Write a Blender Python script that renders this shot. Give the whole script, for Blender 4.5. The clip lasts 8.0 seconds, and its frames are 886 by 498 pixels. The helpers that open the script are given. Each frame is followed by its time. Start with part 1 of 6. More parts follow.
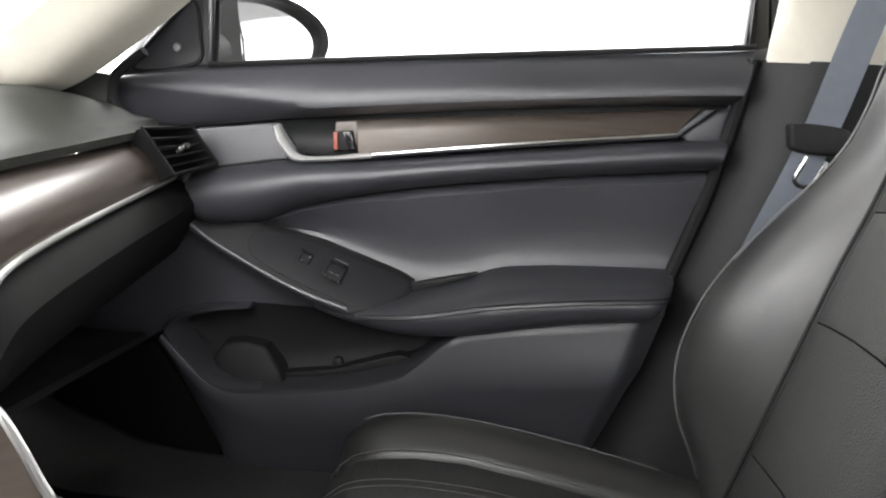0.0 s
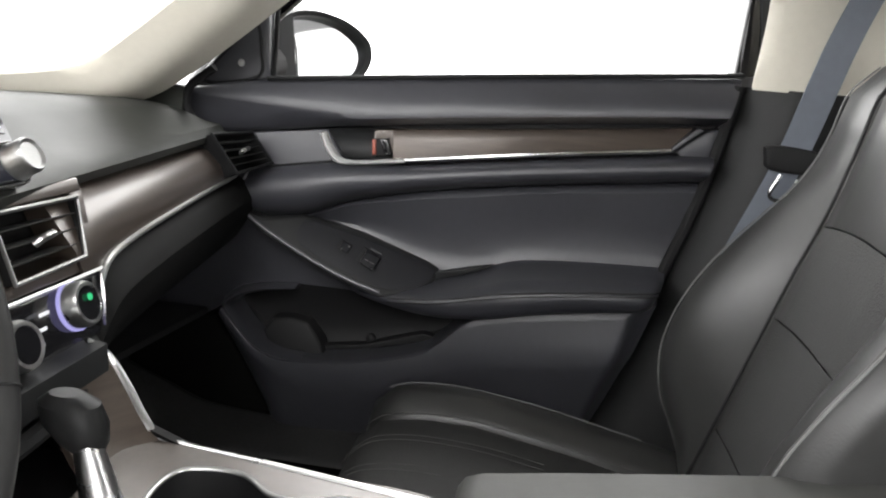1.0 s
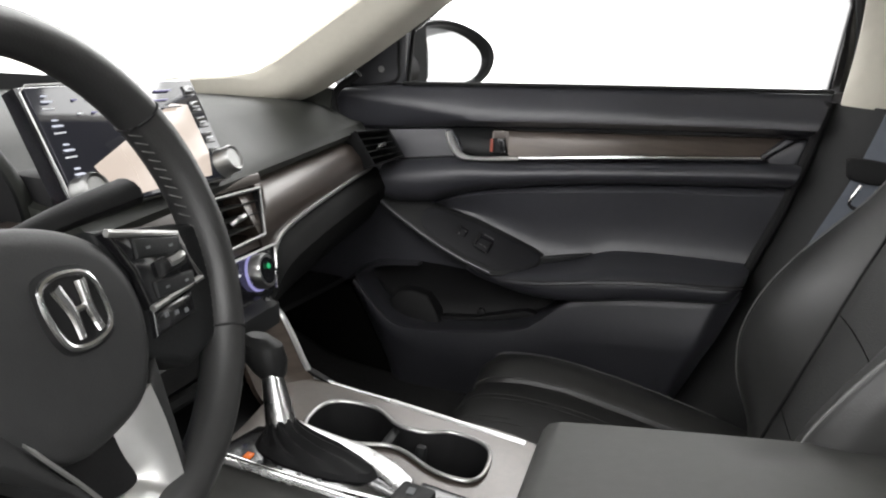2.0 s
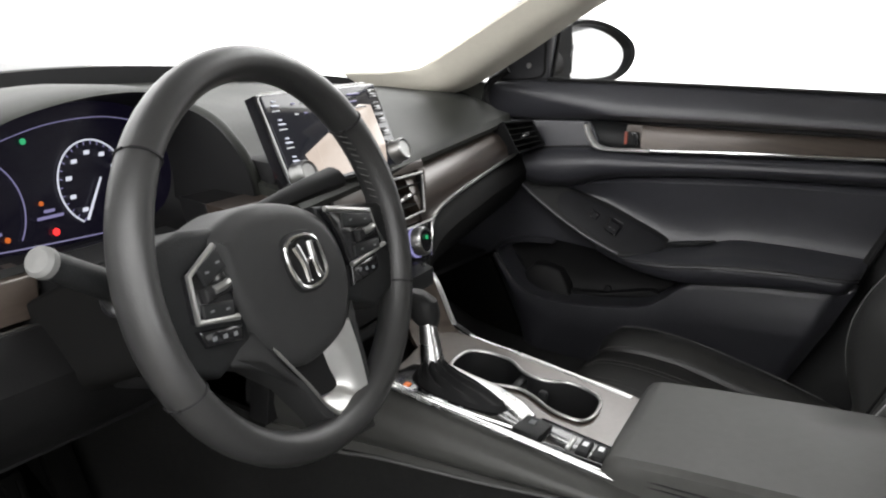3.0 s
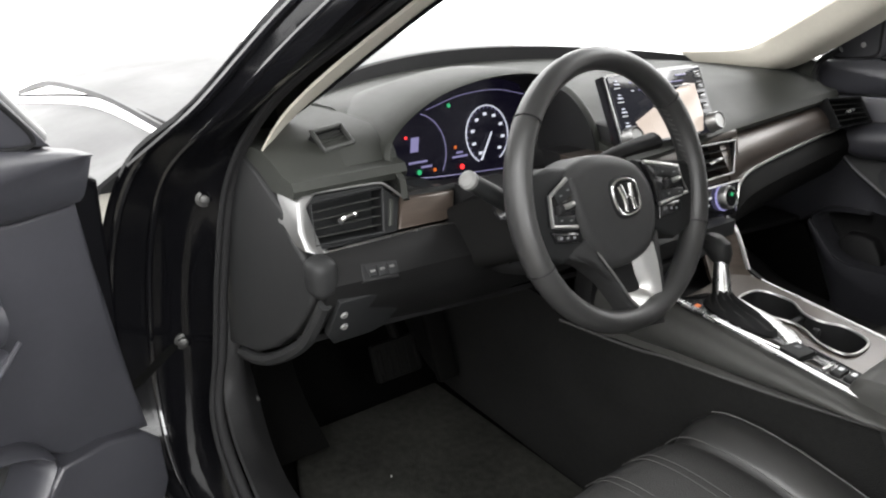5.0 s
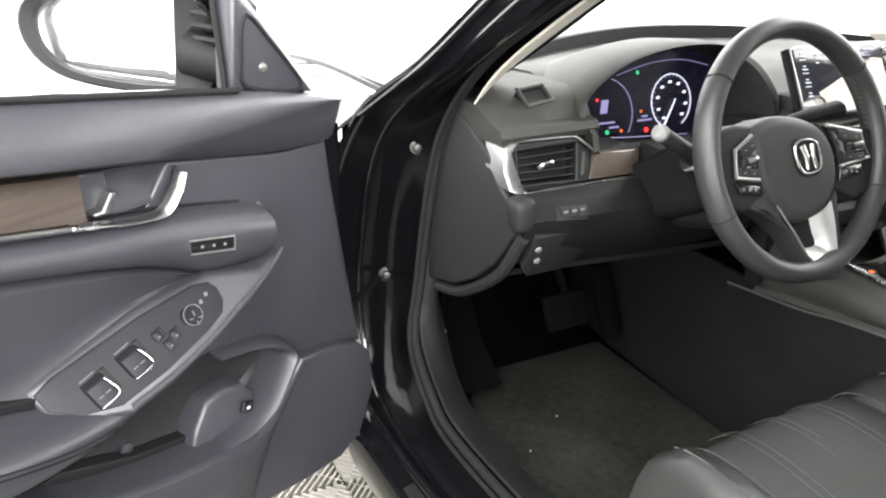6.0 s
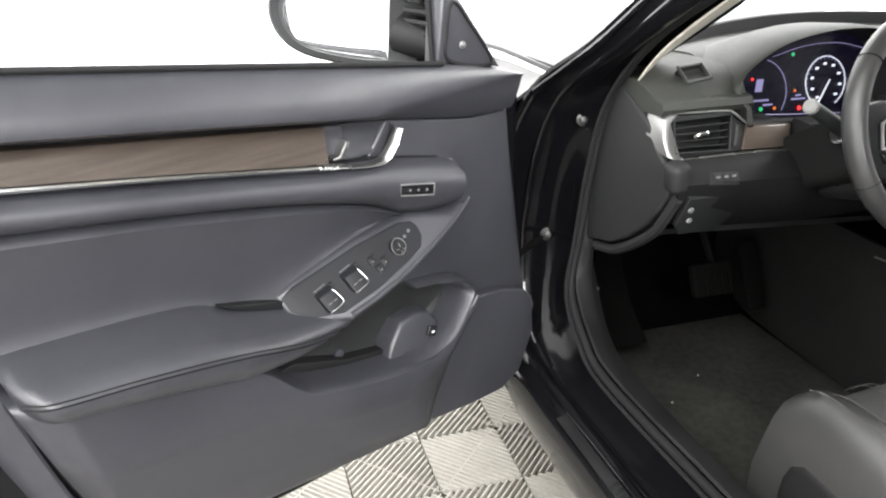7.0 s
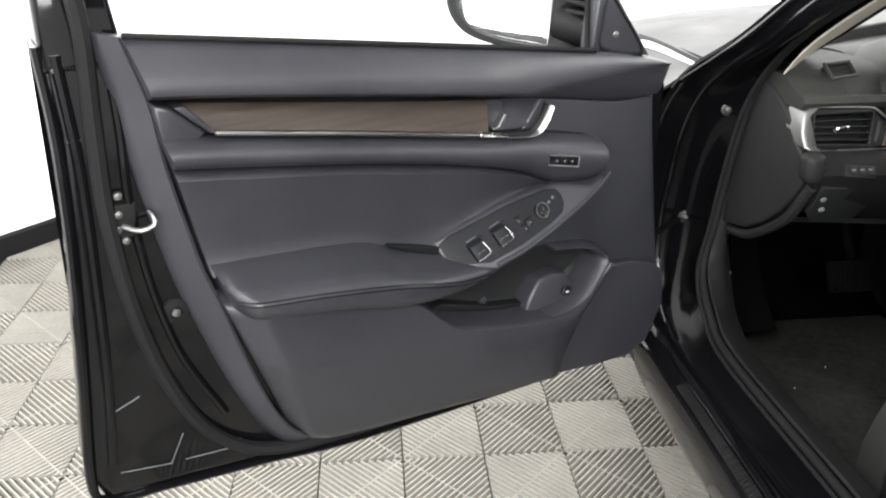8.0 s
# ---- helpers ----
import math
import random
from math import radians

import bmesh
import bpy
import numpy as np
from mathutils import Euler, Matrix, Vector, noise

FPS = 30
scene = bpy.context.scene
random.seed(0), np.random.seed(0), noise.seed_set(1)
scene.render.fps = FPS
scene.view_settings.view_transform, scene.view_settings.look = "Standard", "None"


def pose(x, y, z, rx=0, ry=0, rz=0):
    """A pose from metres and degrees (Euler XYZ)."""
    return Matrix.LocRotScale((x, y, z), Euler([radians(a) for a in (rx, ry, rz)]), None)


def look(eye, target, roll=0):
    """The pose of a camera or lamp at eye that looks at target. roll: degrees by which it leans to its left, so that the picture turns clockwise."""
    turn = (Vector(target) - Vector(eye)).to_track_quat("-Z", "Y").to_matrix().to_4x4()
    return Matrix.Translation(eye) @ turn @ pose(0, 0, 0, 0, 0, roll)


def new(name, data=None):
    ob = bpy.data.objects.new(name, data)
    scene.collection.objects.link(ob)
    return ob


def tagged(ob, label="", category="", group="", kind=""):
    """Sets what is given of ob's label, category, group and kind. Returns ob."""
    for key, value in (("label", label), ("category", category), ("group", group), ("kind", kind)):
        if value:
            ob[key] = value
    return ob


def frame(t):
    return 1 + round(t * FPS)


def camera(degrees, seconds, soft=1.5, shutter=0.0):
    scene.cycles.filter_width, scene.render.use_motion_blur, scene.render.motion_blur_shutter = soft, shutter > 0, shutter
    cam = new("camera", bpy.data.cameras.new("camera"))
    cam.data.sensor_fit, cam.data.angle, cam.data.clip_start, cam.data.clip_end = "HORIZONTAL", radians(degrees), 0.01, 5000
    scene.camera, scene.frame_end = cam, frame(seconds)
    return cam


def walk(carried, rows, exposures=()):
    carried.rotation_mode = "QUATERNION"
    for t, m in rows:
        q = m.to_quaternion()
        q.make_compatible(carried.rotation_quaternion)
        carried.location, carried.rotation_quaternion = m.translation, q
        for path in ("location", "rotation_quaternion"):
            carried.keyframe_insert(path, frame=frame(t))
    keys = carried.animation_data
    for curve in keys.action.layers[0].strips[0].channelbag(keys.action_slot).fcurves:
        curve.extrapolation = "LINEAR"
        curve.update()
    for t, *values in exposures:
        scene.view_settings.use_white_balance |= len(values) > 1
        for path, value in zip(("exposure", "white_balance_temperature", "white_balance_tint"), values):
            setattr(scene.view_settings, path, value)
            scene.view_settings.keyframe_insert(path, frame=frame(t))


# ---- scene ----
cam = camera(58.2, 8.0, soft=2.1)
PATH = [
    (0, (0.475, -0.374, 1.031), (0.348, 1.58, 0.624), 4.0),
    (0.5, (0.496, -0.46, 1.051), (0.326, 1.488, 0.628), 4.3),
    (1, (0.515, -0.531, 1.079), (0.291, 1.406, 0.631), 5.3),
    (2.5, (0.577, -0.788, 1.164), (-0.084, 1.009, 0.586), 6.1),
    (3, (0.612, -0.866, 1.191), (-0.193, 0.855, 0.567), 6.2),
    (3.5, (0.669, -0.934, 1.212), (-0.28, 0.698, 0.549), 5.0),
    (4, (0.739, -1.001, 1.239), (-0.389, 0.499, 0.545), 4.0),
    (4.2, (0.766, -1.024, 1.259), (-0.42, 0.416, 0.538), 4.4),
    (5.3, (0.828, -1.157, 1.269), (-0.653, -0.061, 0.489), 2.6),
    (5.5, (0.845, -1.188, 1.259), (-0.677, -0.154, 0.476), 2.4),
    (6, (0.903, -1.259, 1.255), (-0.695, -0.369, 0.446), 2.3),
    (6.5, (0.981, -1.322, 1.265), (-0.691, -0.6, 0.437), 1.3),
    (7, (1.059, -1.385, 1.273), (-0.664, -0.81, 0.437), 0.6),
    (7.5, (1.127, -1.422, 1.283), (-0.637, -1.021, 0.431), 1.1),
    (8, (1.224, -1.422, 1.298), (-0.568, -1.204, 0.436), 0.6),
]
walk(cam, [(t, look(eye, target, roll)) for t, eye, target, roll in PATH],
     exposures=[(0, 1.8), (0.5, 1.5), (1, 1.28), (2.5, 0.68), (3.5, 0.68), (4.2, 0.75), (5.3, 1.05), (6, 1.5), (7, 1.2), (8, 0.55)])


# ---------------------------------------------------------------- light
world = bpy.data.worlds.new("booth_light")
scene.world = world
world.use_nodes = True
wb = world.node_tree.nodes["Background"]
wb.inputs[0].default_value = (0.95, 0.98, 1.0, 1)
wb.inputs[1].default_value = 0.15
scene.view_settings.exposure = 0.0


def area(name, loc, target, sx, sy, power, col=(1, 1, 1)):
    d = bpy.data.lights.new(name, "AREA")
    d.shape, d.size, d.size_y, d.energy, d.color = "RECTANGLE", sx, sy, power, col
    ob = new(name, d)
    ob.matrix_world = look(loc, target)
    return ob


# unseen area lamps, added and tuned to light the doors and the cabin
area("added_side_light", (0.9, -2.25, 2.85), (0.3, -0.4, 0.6), 2.6, 1.2, 62, (1.0, 0.99, 0.98))
area("added_high_light", (2.9, -1.0, 2.9), (0.0, -1.0, 0.8), 1.4, 3.0, 215, (1.0, 1.0, 1.0))
area("added_high_light", (-2.6, 0.0, 2.9), (-0.4, 0.0, 0.9), 1.4, 3.0, 45, (1.0, 1.0, 0.99))
area("added_high_light", (0.4, 2.3, 2.9), (0.4, 0.8, 0.9), 3.0, 1.2, 60, (1.0, 1.0, 0.99))


# ---------------------------------------------------------------- materials
def mat(name, col, rough=0.5, metal=0.0, var=0.15, vscale=6.0, bump=0.1, bscale=400.0, coat=0.0, streak=None, spec=0.5, dust=0.0):
    """A surface with coarse and fine variation in colour, gloss and relief. streak: stretch of the grain along x, y, z."""
    m = bpy.data.materials.new(name)
    m.use_nodes = True
    nt = m.node_tree
    b = nt.nodes["Principled BSDF"]
    L = nt.links.new
    tc = nt.nodes.new("ShaderNodeTexCoord")
    mp = nt.nodes.new("ShaderNodeMapping")
    L(tc.outputs["Object"], mp.inputs[0])
    if streak:
        mp.inputs["Scale"].default_value = streak
    n1 = nt.nodes.new("ShaderNodeTexNoise")
    n1.inputs["Scale"].default_value, n1.inputs["Detail"].default_value = vscale, 5
    L(mp.outputs[0], n1.inputs["Vector"])
    n2 = nt.nodes.new("ShaderNodeTexNoise")
    n2.inputs["Scale"].default_value, n2.inputs["Detail"].default_value = vscale * 14, 3
    L(mp.outputs[0], n2.inputs["Vector"])
    mix = nt.nodes.new("ShaderNodeMix")
    mix.data_type = "FLOAT"
    mix.inputs[0].default_value = 0.35
    L(n1.outputs["Fac"], mix.inputs[2])
    L(n2.outputs["Fac"], mix.inputs[3])
    ramp = nt.nodes.new("ShaderNodeValToRGB")
    lo, hi = [c * (1 - var) for c in col], [min(1, c * (1 + var) + dust) for c in col]
    ramp.color_ramp.elements[0].position, ramp.color_ramp.elements[1].position = 0.32, 0.68
    ramp.color_ramp.elements[0].color, ramp.color_ramp.elements[1].color = (*lo, 1), (*hi, 1)
    L(mix.outputs[0], ramp.inputs[0])
    L(ramp.outputs[0], b.inputs["Base Color"])
    mr = nt.nodes.new("ShaderNodeMapRange")
    mr.inputs[1].default_value, mr.inputs[2].default_value = 0.3, 0.7
    mr.inputs[3].default_value, mr.inputs[4].default_value = max(0.02, rough - 0.06), min(1, rough + 0.06)
    L(n1.outputs["Fac"], mr.inputs[0])
    L(mr.outputs[0], b.inputs["Roughness"])
    b.inputs["Metallic"].default_value = metal
    b.inputs["Coat Weight"].default_value = coat
    b.inputs["Coat Roughness"].default_value = 0.05
    b.inputs["Specular IOR Level"].default_value = spec
    if bump:
        v = nt.nodes.new("ShaderNodeTexVoronoi")
        v.inputs["Scale"].default_value = bscale
        L(tc.outputs["Object"], v.inputs["Vector"])
        bp = nt.nodes.new("ShaderNodeBump")
        bp.inputs["Strength"].default_value, bp.inputs["Distance"].default_value = bump, 0.001
        L(v.outputs["Distance"], bp.inputs["Height"])
        L(bp.outputs[0], b.inputs["Normal"])
    return m


def glow(name, col, power, base=(0.01, 0.01, 0.012)):
    m = bpy.data.materials.new(name)
    m.use_nodes = True
    b = m.node_tree.nodes["Principled BSDF"]
    b.inputs["Base Color"].default_value = (*base, 1)
    b.inputs["Roughness"].default_value = 0.25
    b.inputs["Emission Color"].default_value = (*col, 1)
    b.inputs["Emission Strength"].default_value = power
    return m


SOFT = mat("soft_black_vinyl", (0.015, 0.0153, 0.0156), 0.46, bump=0.12, bscale=900, spec=0.18)
DOOR = mat("door_black_vinyl", (0.029, 0.0293, 0.0345), 0.40, bump=0.14, bscale=900, spec=0.6)
HARD = mat("hard_black_plastic", (0.010, 0.0105, 0.011), 0.52, bump=0.15, bscale=700, spec=0.22)
DASH = mat("dash_charcoal_vinyl", (0.0215, 0.023, 0.020), 0.6, bump=0.15, bscale=800, spec=0.28)
LEATHER = mat("seat_black_leather", (0.025, 0.025, 0.0245), 0.40, bump=0.08, bscale=420, spec=0.6)
CLOTH = mat("seat_perforated_leather", (0.027, 0.027, 0.0266), 0.65, bump=0.5, bscale=500, spec=0.35)
WOOD = mat("brown_brushed_veneer", (0.062, 0.048, 0.039), 0.36, 0.35, 0.25, 4.0, 0.0, streak=(2, 2, 40), coat=0.6)
WOOD.node_tree.nodes["Principled BSDF"].inputs["Coat Roughness"].default_value = 0.22
CHROME = mat("satin_chrome", (0.50, 0.50, 0.495), 0.28, 1.0, 0.06, 10, 0.0)
SILVER = mat("satin_silver_plastic", (0.42, 0.42, 0.41), 0.36, 0.9, 0.06, 10, 0.0)
# lighter, less metallic chrome: the passenger handle's sheen put into its colour
CHROMELIT = mat("handle_chrome_lightened", (0.74, 0.74, 0.73), 0.30, 0.6, 0.04, 10, 0.0)
BRIGHT = mat("polished_chrome", (0.78, 0.78, 0.78), 0.2, 1.0, 0.03, 10, 0.0)
PIANO = mat("gloss_black_plastic", (0.008, 0.008, 0.009), 0.12, bump=0.0, coat=0.4)
PAINT = mat("gloss_black_paint", (0.004, 0.004, 0.0048), 0.10, bump=0.0, coat=0.1, var=0.1, spec=0.32)
RUBBER = mat("black_rubber", (0.009, 0.009, 0.0095), 0.75, bump=0.1, spec=0.2)
BEIGE = mat("beige_woven_trim", (0.50, 0.475, 0.41), 0.85, bump=0.3, bscale=900, var=0.06)
# black carpet, its colour lowered further to stand for footwell shade
CARPET = mat("black_carpet_shaded", (0.0028, 0.0028, 0.0027), 0.95, bump=0.9, bscale=500, var=0.35, vscale=9, spec=0.0)
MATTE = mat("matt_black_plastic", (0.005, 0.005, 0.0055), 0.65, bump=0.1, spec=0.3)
STITCH = mat("grey_thread", (0.06, 0.06, 0.058), 0.8, bump=0.0)
BELT = mat("woven_grey_belt", (0.10, 0.112, 0.135), 0.6, bump=0.3, bscale=900, var=0.12)
ICON = glow("white_marking", (0.9, 0.93, 1.0), 0.25, (0.5, 0.5, 0.5))
MARK = mat("grey_marking", (0.11, 0.115, 0.12), 0.6, bump=0.0)
RED = mat("red_plastic", (0.22, 0.05, 0.03), 0.4, bump=0.0)
MIRROR = mat("mirror_glass", (0.92, 0.93, 0.94), 0.02, 1.0, 0.01, 3, 0.0)
WALL = glow("glowing_white_wall", (1.0, 0.995, 0.99), 1.3, (0.8, 0.8, 0.8))
# the wall's glow is added to light the scene, weaker towards its foot
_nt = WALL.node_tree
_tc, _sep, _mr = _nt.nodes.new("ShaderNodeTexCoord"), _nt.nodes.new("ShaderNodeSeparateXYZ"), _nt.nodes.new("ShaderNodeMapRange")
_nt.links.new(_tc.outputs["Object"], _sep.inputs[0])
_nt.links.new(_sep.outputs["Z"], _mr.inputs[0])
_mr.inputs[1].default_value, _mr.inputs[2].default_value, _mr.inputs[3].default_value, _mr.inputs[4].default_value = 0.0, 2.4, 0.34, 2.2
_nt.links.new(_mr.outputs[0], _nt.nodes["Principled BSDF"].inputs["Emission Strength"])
TILE_A = mat("light_grey_tile_plastic", (0.31, 0.296, 0.264), 0.5, var=0.2, bump=0.0)
GAP = mat("dark_brown_tile_base", (0.030, 0.023, 0.012), 0.9, var=0.3, bump=0.0)
# black paint dulled and lightened so that its reflections read grey
HOODP = mat("dulled_black_paint", (0.02, 0.02, 0.021), 0.42, bump=0.0, var=0.2, dust=0.01, spec=0.35)
# console plastic darkened for shade: knee panel and passenger side wall
CONS = mat("console_plastic_shaded", (0.0052, 0.0052, 0.0053), 0.6, bump=0.12, bscale=700, spec=0.15)
PALE = mat("pale_grey_plastic", (0.12, 0.12, 0.117), 0.6, bump=0.05)
CEIL = mat("grey_booth_ceiling", (0.16, 0.16, 0.16), 0.9, var=0.1)
FABRIC = mat("plain_unlit_white", (0.72, 0.72, 0.72), 0.9, var=0.06)
MATF = mat("worn_floor_mat", (0.021, 0.021, 0.0188), 0.95, bump=0.9, bscale=420, var=0.65, vscale=4.5, spec=0.1)
KNIT = mat("rim_leather", (0.021, 0.021, 0.021), 0.42, bump=0.06, bscale=500)
VENTS = mat("dull_silver_plastic", (0.27, 0.27, 0.267), 0.40, 0.9, 0.08, 10, 0.0)
# copy of the black paint, darker and duller, for the shaded aperture
PILLAR = mat("shaded_black_paint", (0.003, 0.003, 0.0036), 0.15, bump=0.0, var=0.1, spec=0.14)
# dash plastic lowered to near-black, standing for shade under the dash
LOWD = mat("shade_dark_dash", (0.0048, 0.0048, 0.0047), 0.7, bump=0.1, bscale=800, spec=0.1)
# lighter copy of the console colour, for the side that gets light
CONSLIT = mat("console_side_lit", (0.0105, 0.0105, 0.0102), 0.9, bump=0.6, bscale=500, var=0.3, vscale=8, spec=0.1)
HUBM = mat("airbag_black_vinyl", (0.023, 0.0232, 0.0236), 0.5, bump=0.1, bscale=900, spec=0.26)
# near-black that stands for shade on pedals, check strap and passenger speaker cover
SHADEBLACK = mat("near_black_for_shade", (0.004, 0.004, 0.0038), 0.9, bump=0.1, spec=0.04)
SLAT = mat("charcoal_vent_slat", (0.045, 0.046, 0.044), 0.5, bump=0.0, spec=0.35)
PODM = mat("switch_panel_plastic", (0.0095, 0.0097, 0.0118), 0.5, bump=0.15, bscale=700, spec=0.2)
ZINC = mat("dark_zinc_steel", (0.07, 0.07, 0.068), 0.5, 0.8, 0.2, 40, 0.1)
STEEL = mat("zinc_steel", (0.27, 0.27, 0.265), 0.42, 1.0, 0.12, 30, 0.0)


# ---------------------------------------------------------------- mesh tools
def thing(name, label, category, loc=(0, 0, 0), m=None, group="", kind=""):
    ob = new(name)
    ob.matrix_world = m if m is not None else Matrix.Translation(loc)
    tagged(ob, label, category, group, kind)
    return ob


def world_of(ob):
    m = ob.matrix_basis.copy()
    while ob.parent:
        ob = ob.parent
        m = ob.matrix_basis @ m
    return m


def finish(bm, name, material, sharp=38):
    bmesh.ops.recalc_face_normals(bm, faces=bm.faces)
    me = bpy.data.meshes.new(name)
    bm.to_mesh(me)
    bm.free()
    me.materials.append(material)
    for p in me.polygons:
        p.use_smooth = True
    me.set_sharp_from_angle(angle=radians(sharp))
    return me


def part(name, bm, material, parent, label="", local=False, sharp=38):
    """Links a bmesh as one mesh under a thing or a part; its vertices are in the world's metres unless local."""
    if not local:
        bmesh.ops.transform(bm, matrix=world_of(parent).inverted(), verts=bm.verts)
    ob = new(name, finish(bm, name, material, sharp))
    ob.parent = parent
    if label:
        ob["label"] = label
    return ob


def piece(name, bm, material, label, category, kind="", sharp=38, group=""):
    """A top-level thing of one mesh, its origin at the middle of its base."""
    vs = [v.co for v in bm.verts]
    c = Vector(((min(v.x for v in vs) + max(v.x for v in vs)) / 2, (min(v.y for v in vs) + max(v.y for v in vs)) / 2, min(v.z for v in vs)))
    bmesh.ops.translate(bm, vec=-c, verts=bm.verts)
    ob = new(name, finish(bm, name, material, sharp))
    ob.location = c
    return tagged(ob, label, category, group, kind)


def curve(pts, n, closed=False):
    """n points at even steps on a smooth curve through pts."""
    P = [Vector(p) for p in pts]
    if len(P) == 2:
        return [P[0].lerp(P[1], i / (n - 1)) for i in range(n)]
    fine = []
    k = len(P)
    for i in range(k if closed else k - 1):
        if closed:
            a, b, c, d = P[(i - 1) % k], P[i], P[(i + 1) % k], P[(i + 2) % k]
        else:
            b, c = P[i], P[i + 1]
            a = P[i - 1] if i else b * 2 - c
            d = P[i + 2] if i + 2 < k else c * 2 - b
        for j in range(12):
            t = j / 12
            fine.append(((b * 2) + (c - a) * t + (a * 2 - b * 5 + c * 4 - d) * t * t + (b * 3 - a - c * 3 + d) * t ** 3) / 2)
    fine.append(P[0] if closed else P[-1])
    acc = [0.0]
    for p, q in zip(fine, fine[1:]):
        acc.append(acc[-1] + (q - p).length)
    out, j = [], 0
    for i in range(n):
        s = acc[-1] * i / (n if closed else n - 1)
        while j < len(acc) - 2 and acc[j + 1] < s:
            j += 1
        f = (s - acc[j]) / max(1e-9, acc[j + 1] - acc[j])
        out.append(fine[j].lerp(fine[j + 1], min(1, f)))
    return out


def grid(rows, caps=True, ring=False, bm=None):
    """Faces between rows of points; ring: each row is a closed loop; caps close the first and last row."""
    bm = bm or bmesh.new()
    V = [[bm.verts.new(p) for p in r] for r in rows]
    n = len(V[0])
    for a, b in zip(V, V[1:]):
        for i in range(n if ring else n - 1):
            j = (i + 1) % n
            bm.faces.new((a[i], a[j], b[j], b[i]))
    if caps:
        for r in (V[0], V[-1]):
            bm.faces.new(r)
    return bm


def tube(pts, r, n=40, k=8, flat=1.0, up=(0, 0, 1), closed=False, bm=None, smooth=True):
    """A rod of radius r (or a list of radii) along a smooth curve; flat scales it along up."""
    C = curve(pts, n, closed) if smooth else [Vector(p) for p in pts]
    n = len(C)
    rows = []
    side = None
    for i, p in enumerate(C):
        d = (C[(i + 1) % n] - C[i - 1]) if closed else (C[min(n - 1, i + 1)] - C[max(0, i - 1)])
        d.normalize()
        s = d.cross(Vector(up))
        if not closed and flat == 1.0 and side is not None:
            s = side - d * side.dot(d)  # carried along, so that the rod never twists
        if s.length < 1e-4:
            s = d.cross(Vector((1, 0, 0.01)))
        s.normalize()
        side = s.copy()
        w = s.cross(d).normalized()
        rr = r if isinstance(r, (int, float)) else r[0] + (r[1] - r[0]) * i / (n - 1)
        rows.append([p + s * rr * math.cos(a) + w * rr * flat * math.sin(a) for a in [2 * math.pi * q / k for q in range(k)]])
    if closed:
        rows.append(rows[0])
        bm = grid(rows, False, True, bm)
        bmesh.ops.remove_doubles(bm, verts=bm.verts, dist=1e-6)
        return bm
    return grid(rows, True, True, bm)


def slab(poly, put, back, front, r=0.004, steps=3, smooth=0, dome=0.0, bm=None):
    """A plate with rounded edges: outline poly in a plane, from depth back to front; put(a, b, depth) gives the place."""
    P = [Vector((p[0], p[1], 0)) for p in poly]
    if smooth:
        P = curve(P, smooth, True)
    n = len(P)
    area2 = sum(P[i].x * P[(i + 1) % n].y - P[(i + 1) % n].x * P[i].y for i in range(n))
    if area2 < 0:
        P.reverse()
    nrm = []
    for i in range(n):
        e1, e2 = (P[i] - P[i - 1]).normalized(), (P[(i + 1) % n] - P[i]).normalized()
        a, b = Vector((e1.y, -e1.x, 0)), Vector((e2.y, -e2.x, 0))
        h = a + b
        h = h / max(0.4, h.length_squared) * 2 if h.length > 0.2 else a
        nrm.append(h)
    rows = [[put(p.x, p.y, back) for p in P]]
    for k in range(steps + 1):
        a = math.pi / 2 * k / steps
        ins, dep = r * (1 - math.cos(a)), front - r * (1 - math.sin(a))
        rows.append([put(p.x - q.x * ins, p.y - q.y * ins, dep) for p, q in zip(P, nrm)])
    bm2 = grid(rows, True, True)
    bmesh.ops.triangulate(bm2, faces=[f for f in bm2.faces if len(f.verts) > 4])
    if bm is not None:
        me = bpy.data.meshes.new("tmp")
        bm2.to_mesh(me)
        bm2.free()
        bm.from_mesh(me)
        bpy.data.meshes.remove(me)
        return bm
    return bm2


def strip(top, bot, prof, put, nu=40):
    """A padded panel between two smooth lines; prof(s) lists (share of the way down, depth), s from 0 to 1 along the panel."""
    T, B = curve([(*p, 0) for p in top], nu), curve([(*p, 0) for p in bot], nu)
    rows = []
    for i, (a, b) in enumerate(zip(T, B)):
        row = []
        for v, d in (prof(i / (nu - 1)) if callable(prof) else prof):
            q = a.lerp(b, v)
            row.append(put(q.x, q.y, d))
        rows.append(row)
    return grid(rows, True, True)


def box(c, size, r=0.003, m=None, bm=None, seg=2):
    bm2 = bmesh.new()
    bmesh.ops.create_cube(bm2, size=1)
    bmesh.ops.scale(bm2, vec=size, verts=bm2.verts)
    if r:
        bmesh.ops.bevel(bm2, geom=bm2.edges[:], offset=min(r, min(size) * 0.45), segments=seg, affect="EDGES", profile=0.5)
    bmesh.ops.transform(bm2, matrix=Matrix.Translation(c) @ (m if m is not None else Matrix()), verts=bm2.verts)
    if bm is not None:
        me = bpy.data.meshes.new("tmp")
        bm2.to_mesh(me)
        bm2.free()
        bm.from_mesh(me)
        bpy.data.meshes.remove(me)
        return bm
    return bm2


def lathe(prof, n=32, m=None, bm=None):
    """Turned shape: prof lists (radius, height) round local z."""
    rows = [[Vector((r * math.cos(2 * math.pi * i / n), r * math.sin(2 * math.pi * i / n), h)) for i in range(n)] for r, h in prof]
    new_bm = grid(rows, True, True)
    if m is not None:
        bmesh.ops.transform(new_bm, matrix=m, verts=new_bm.verts)
    return new_bm


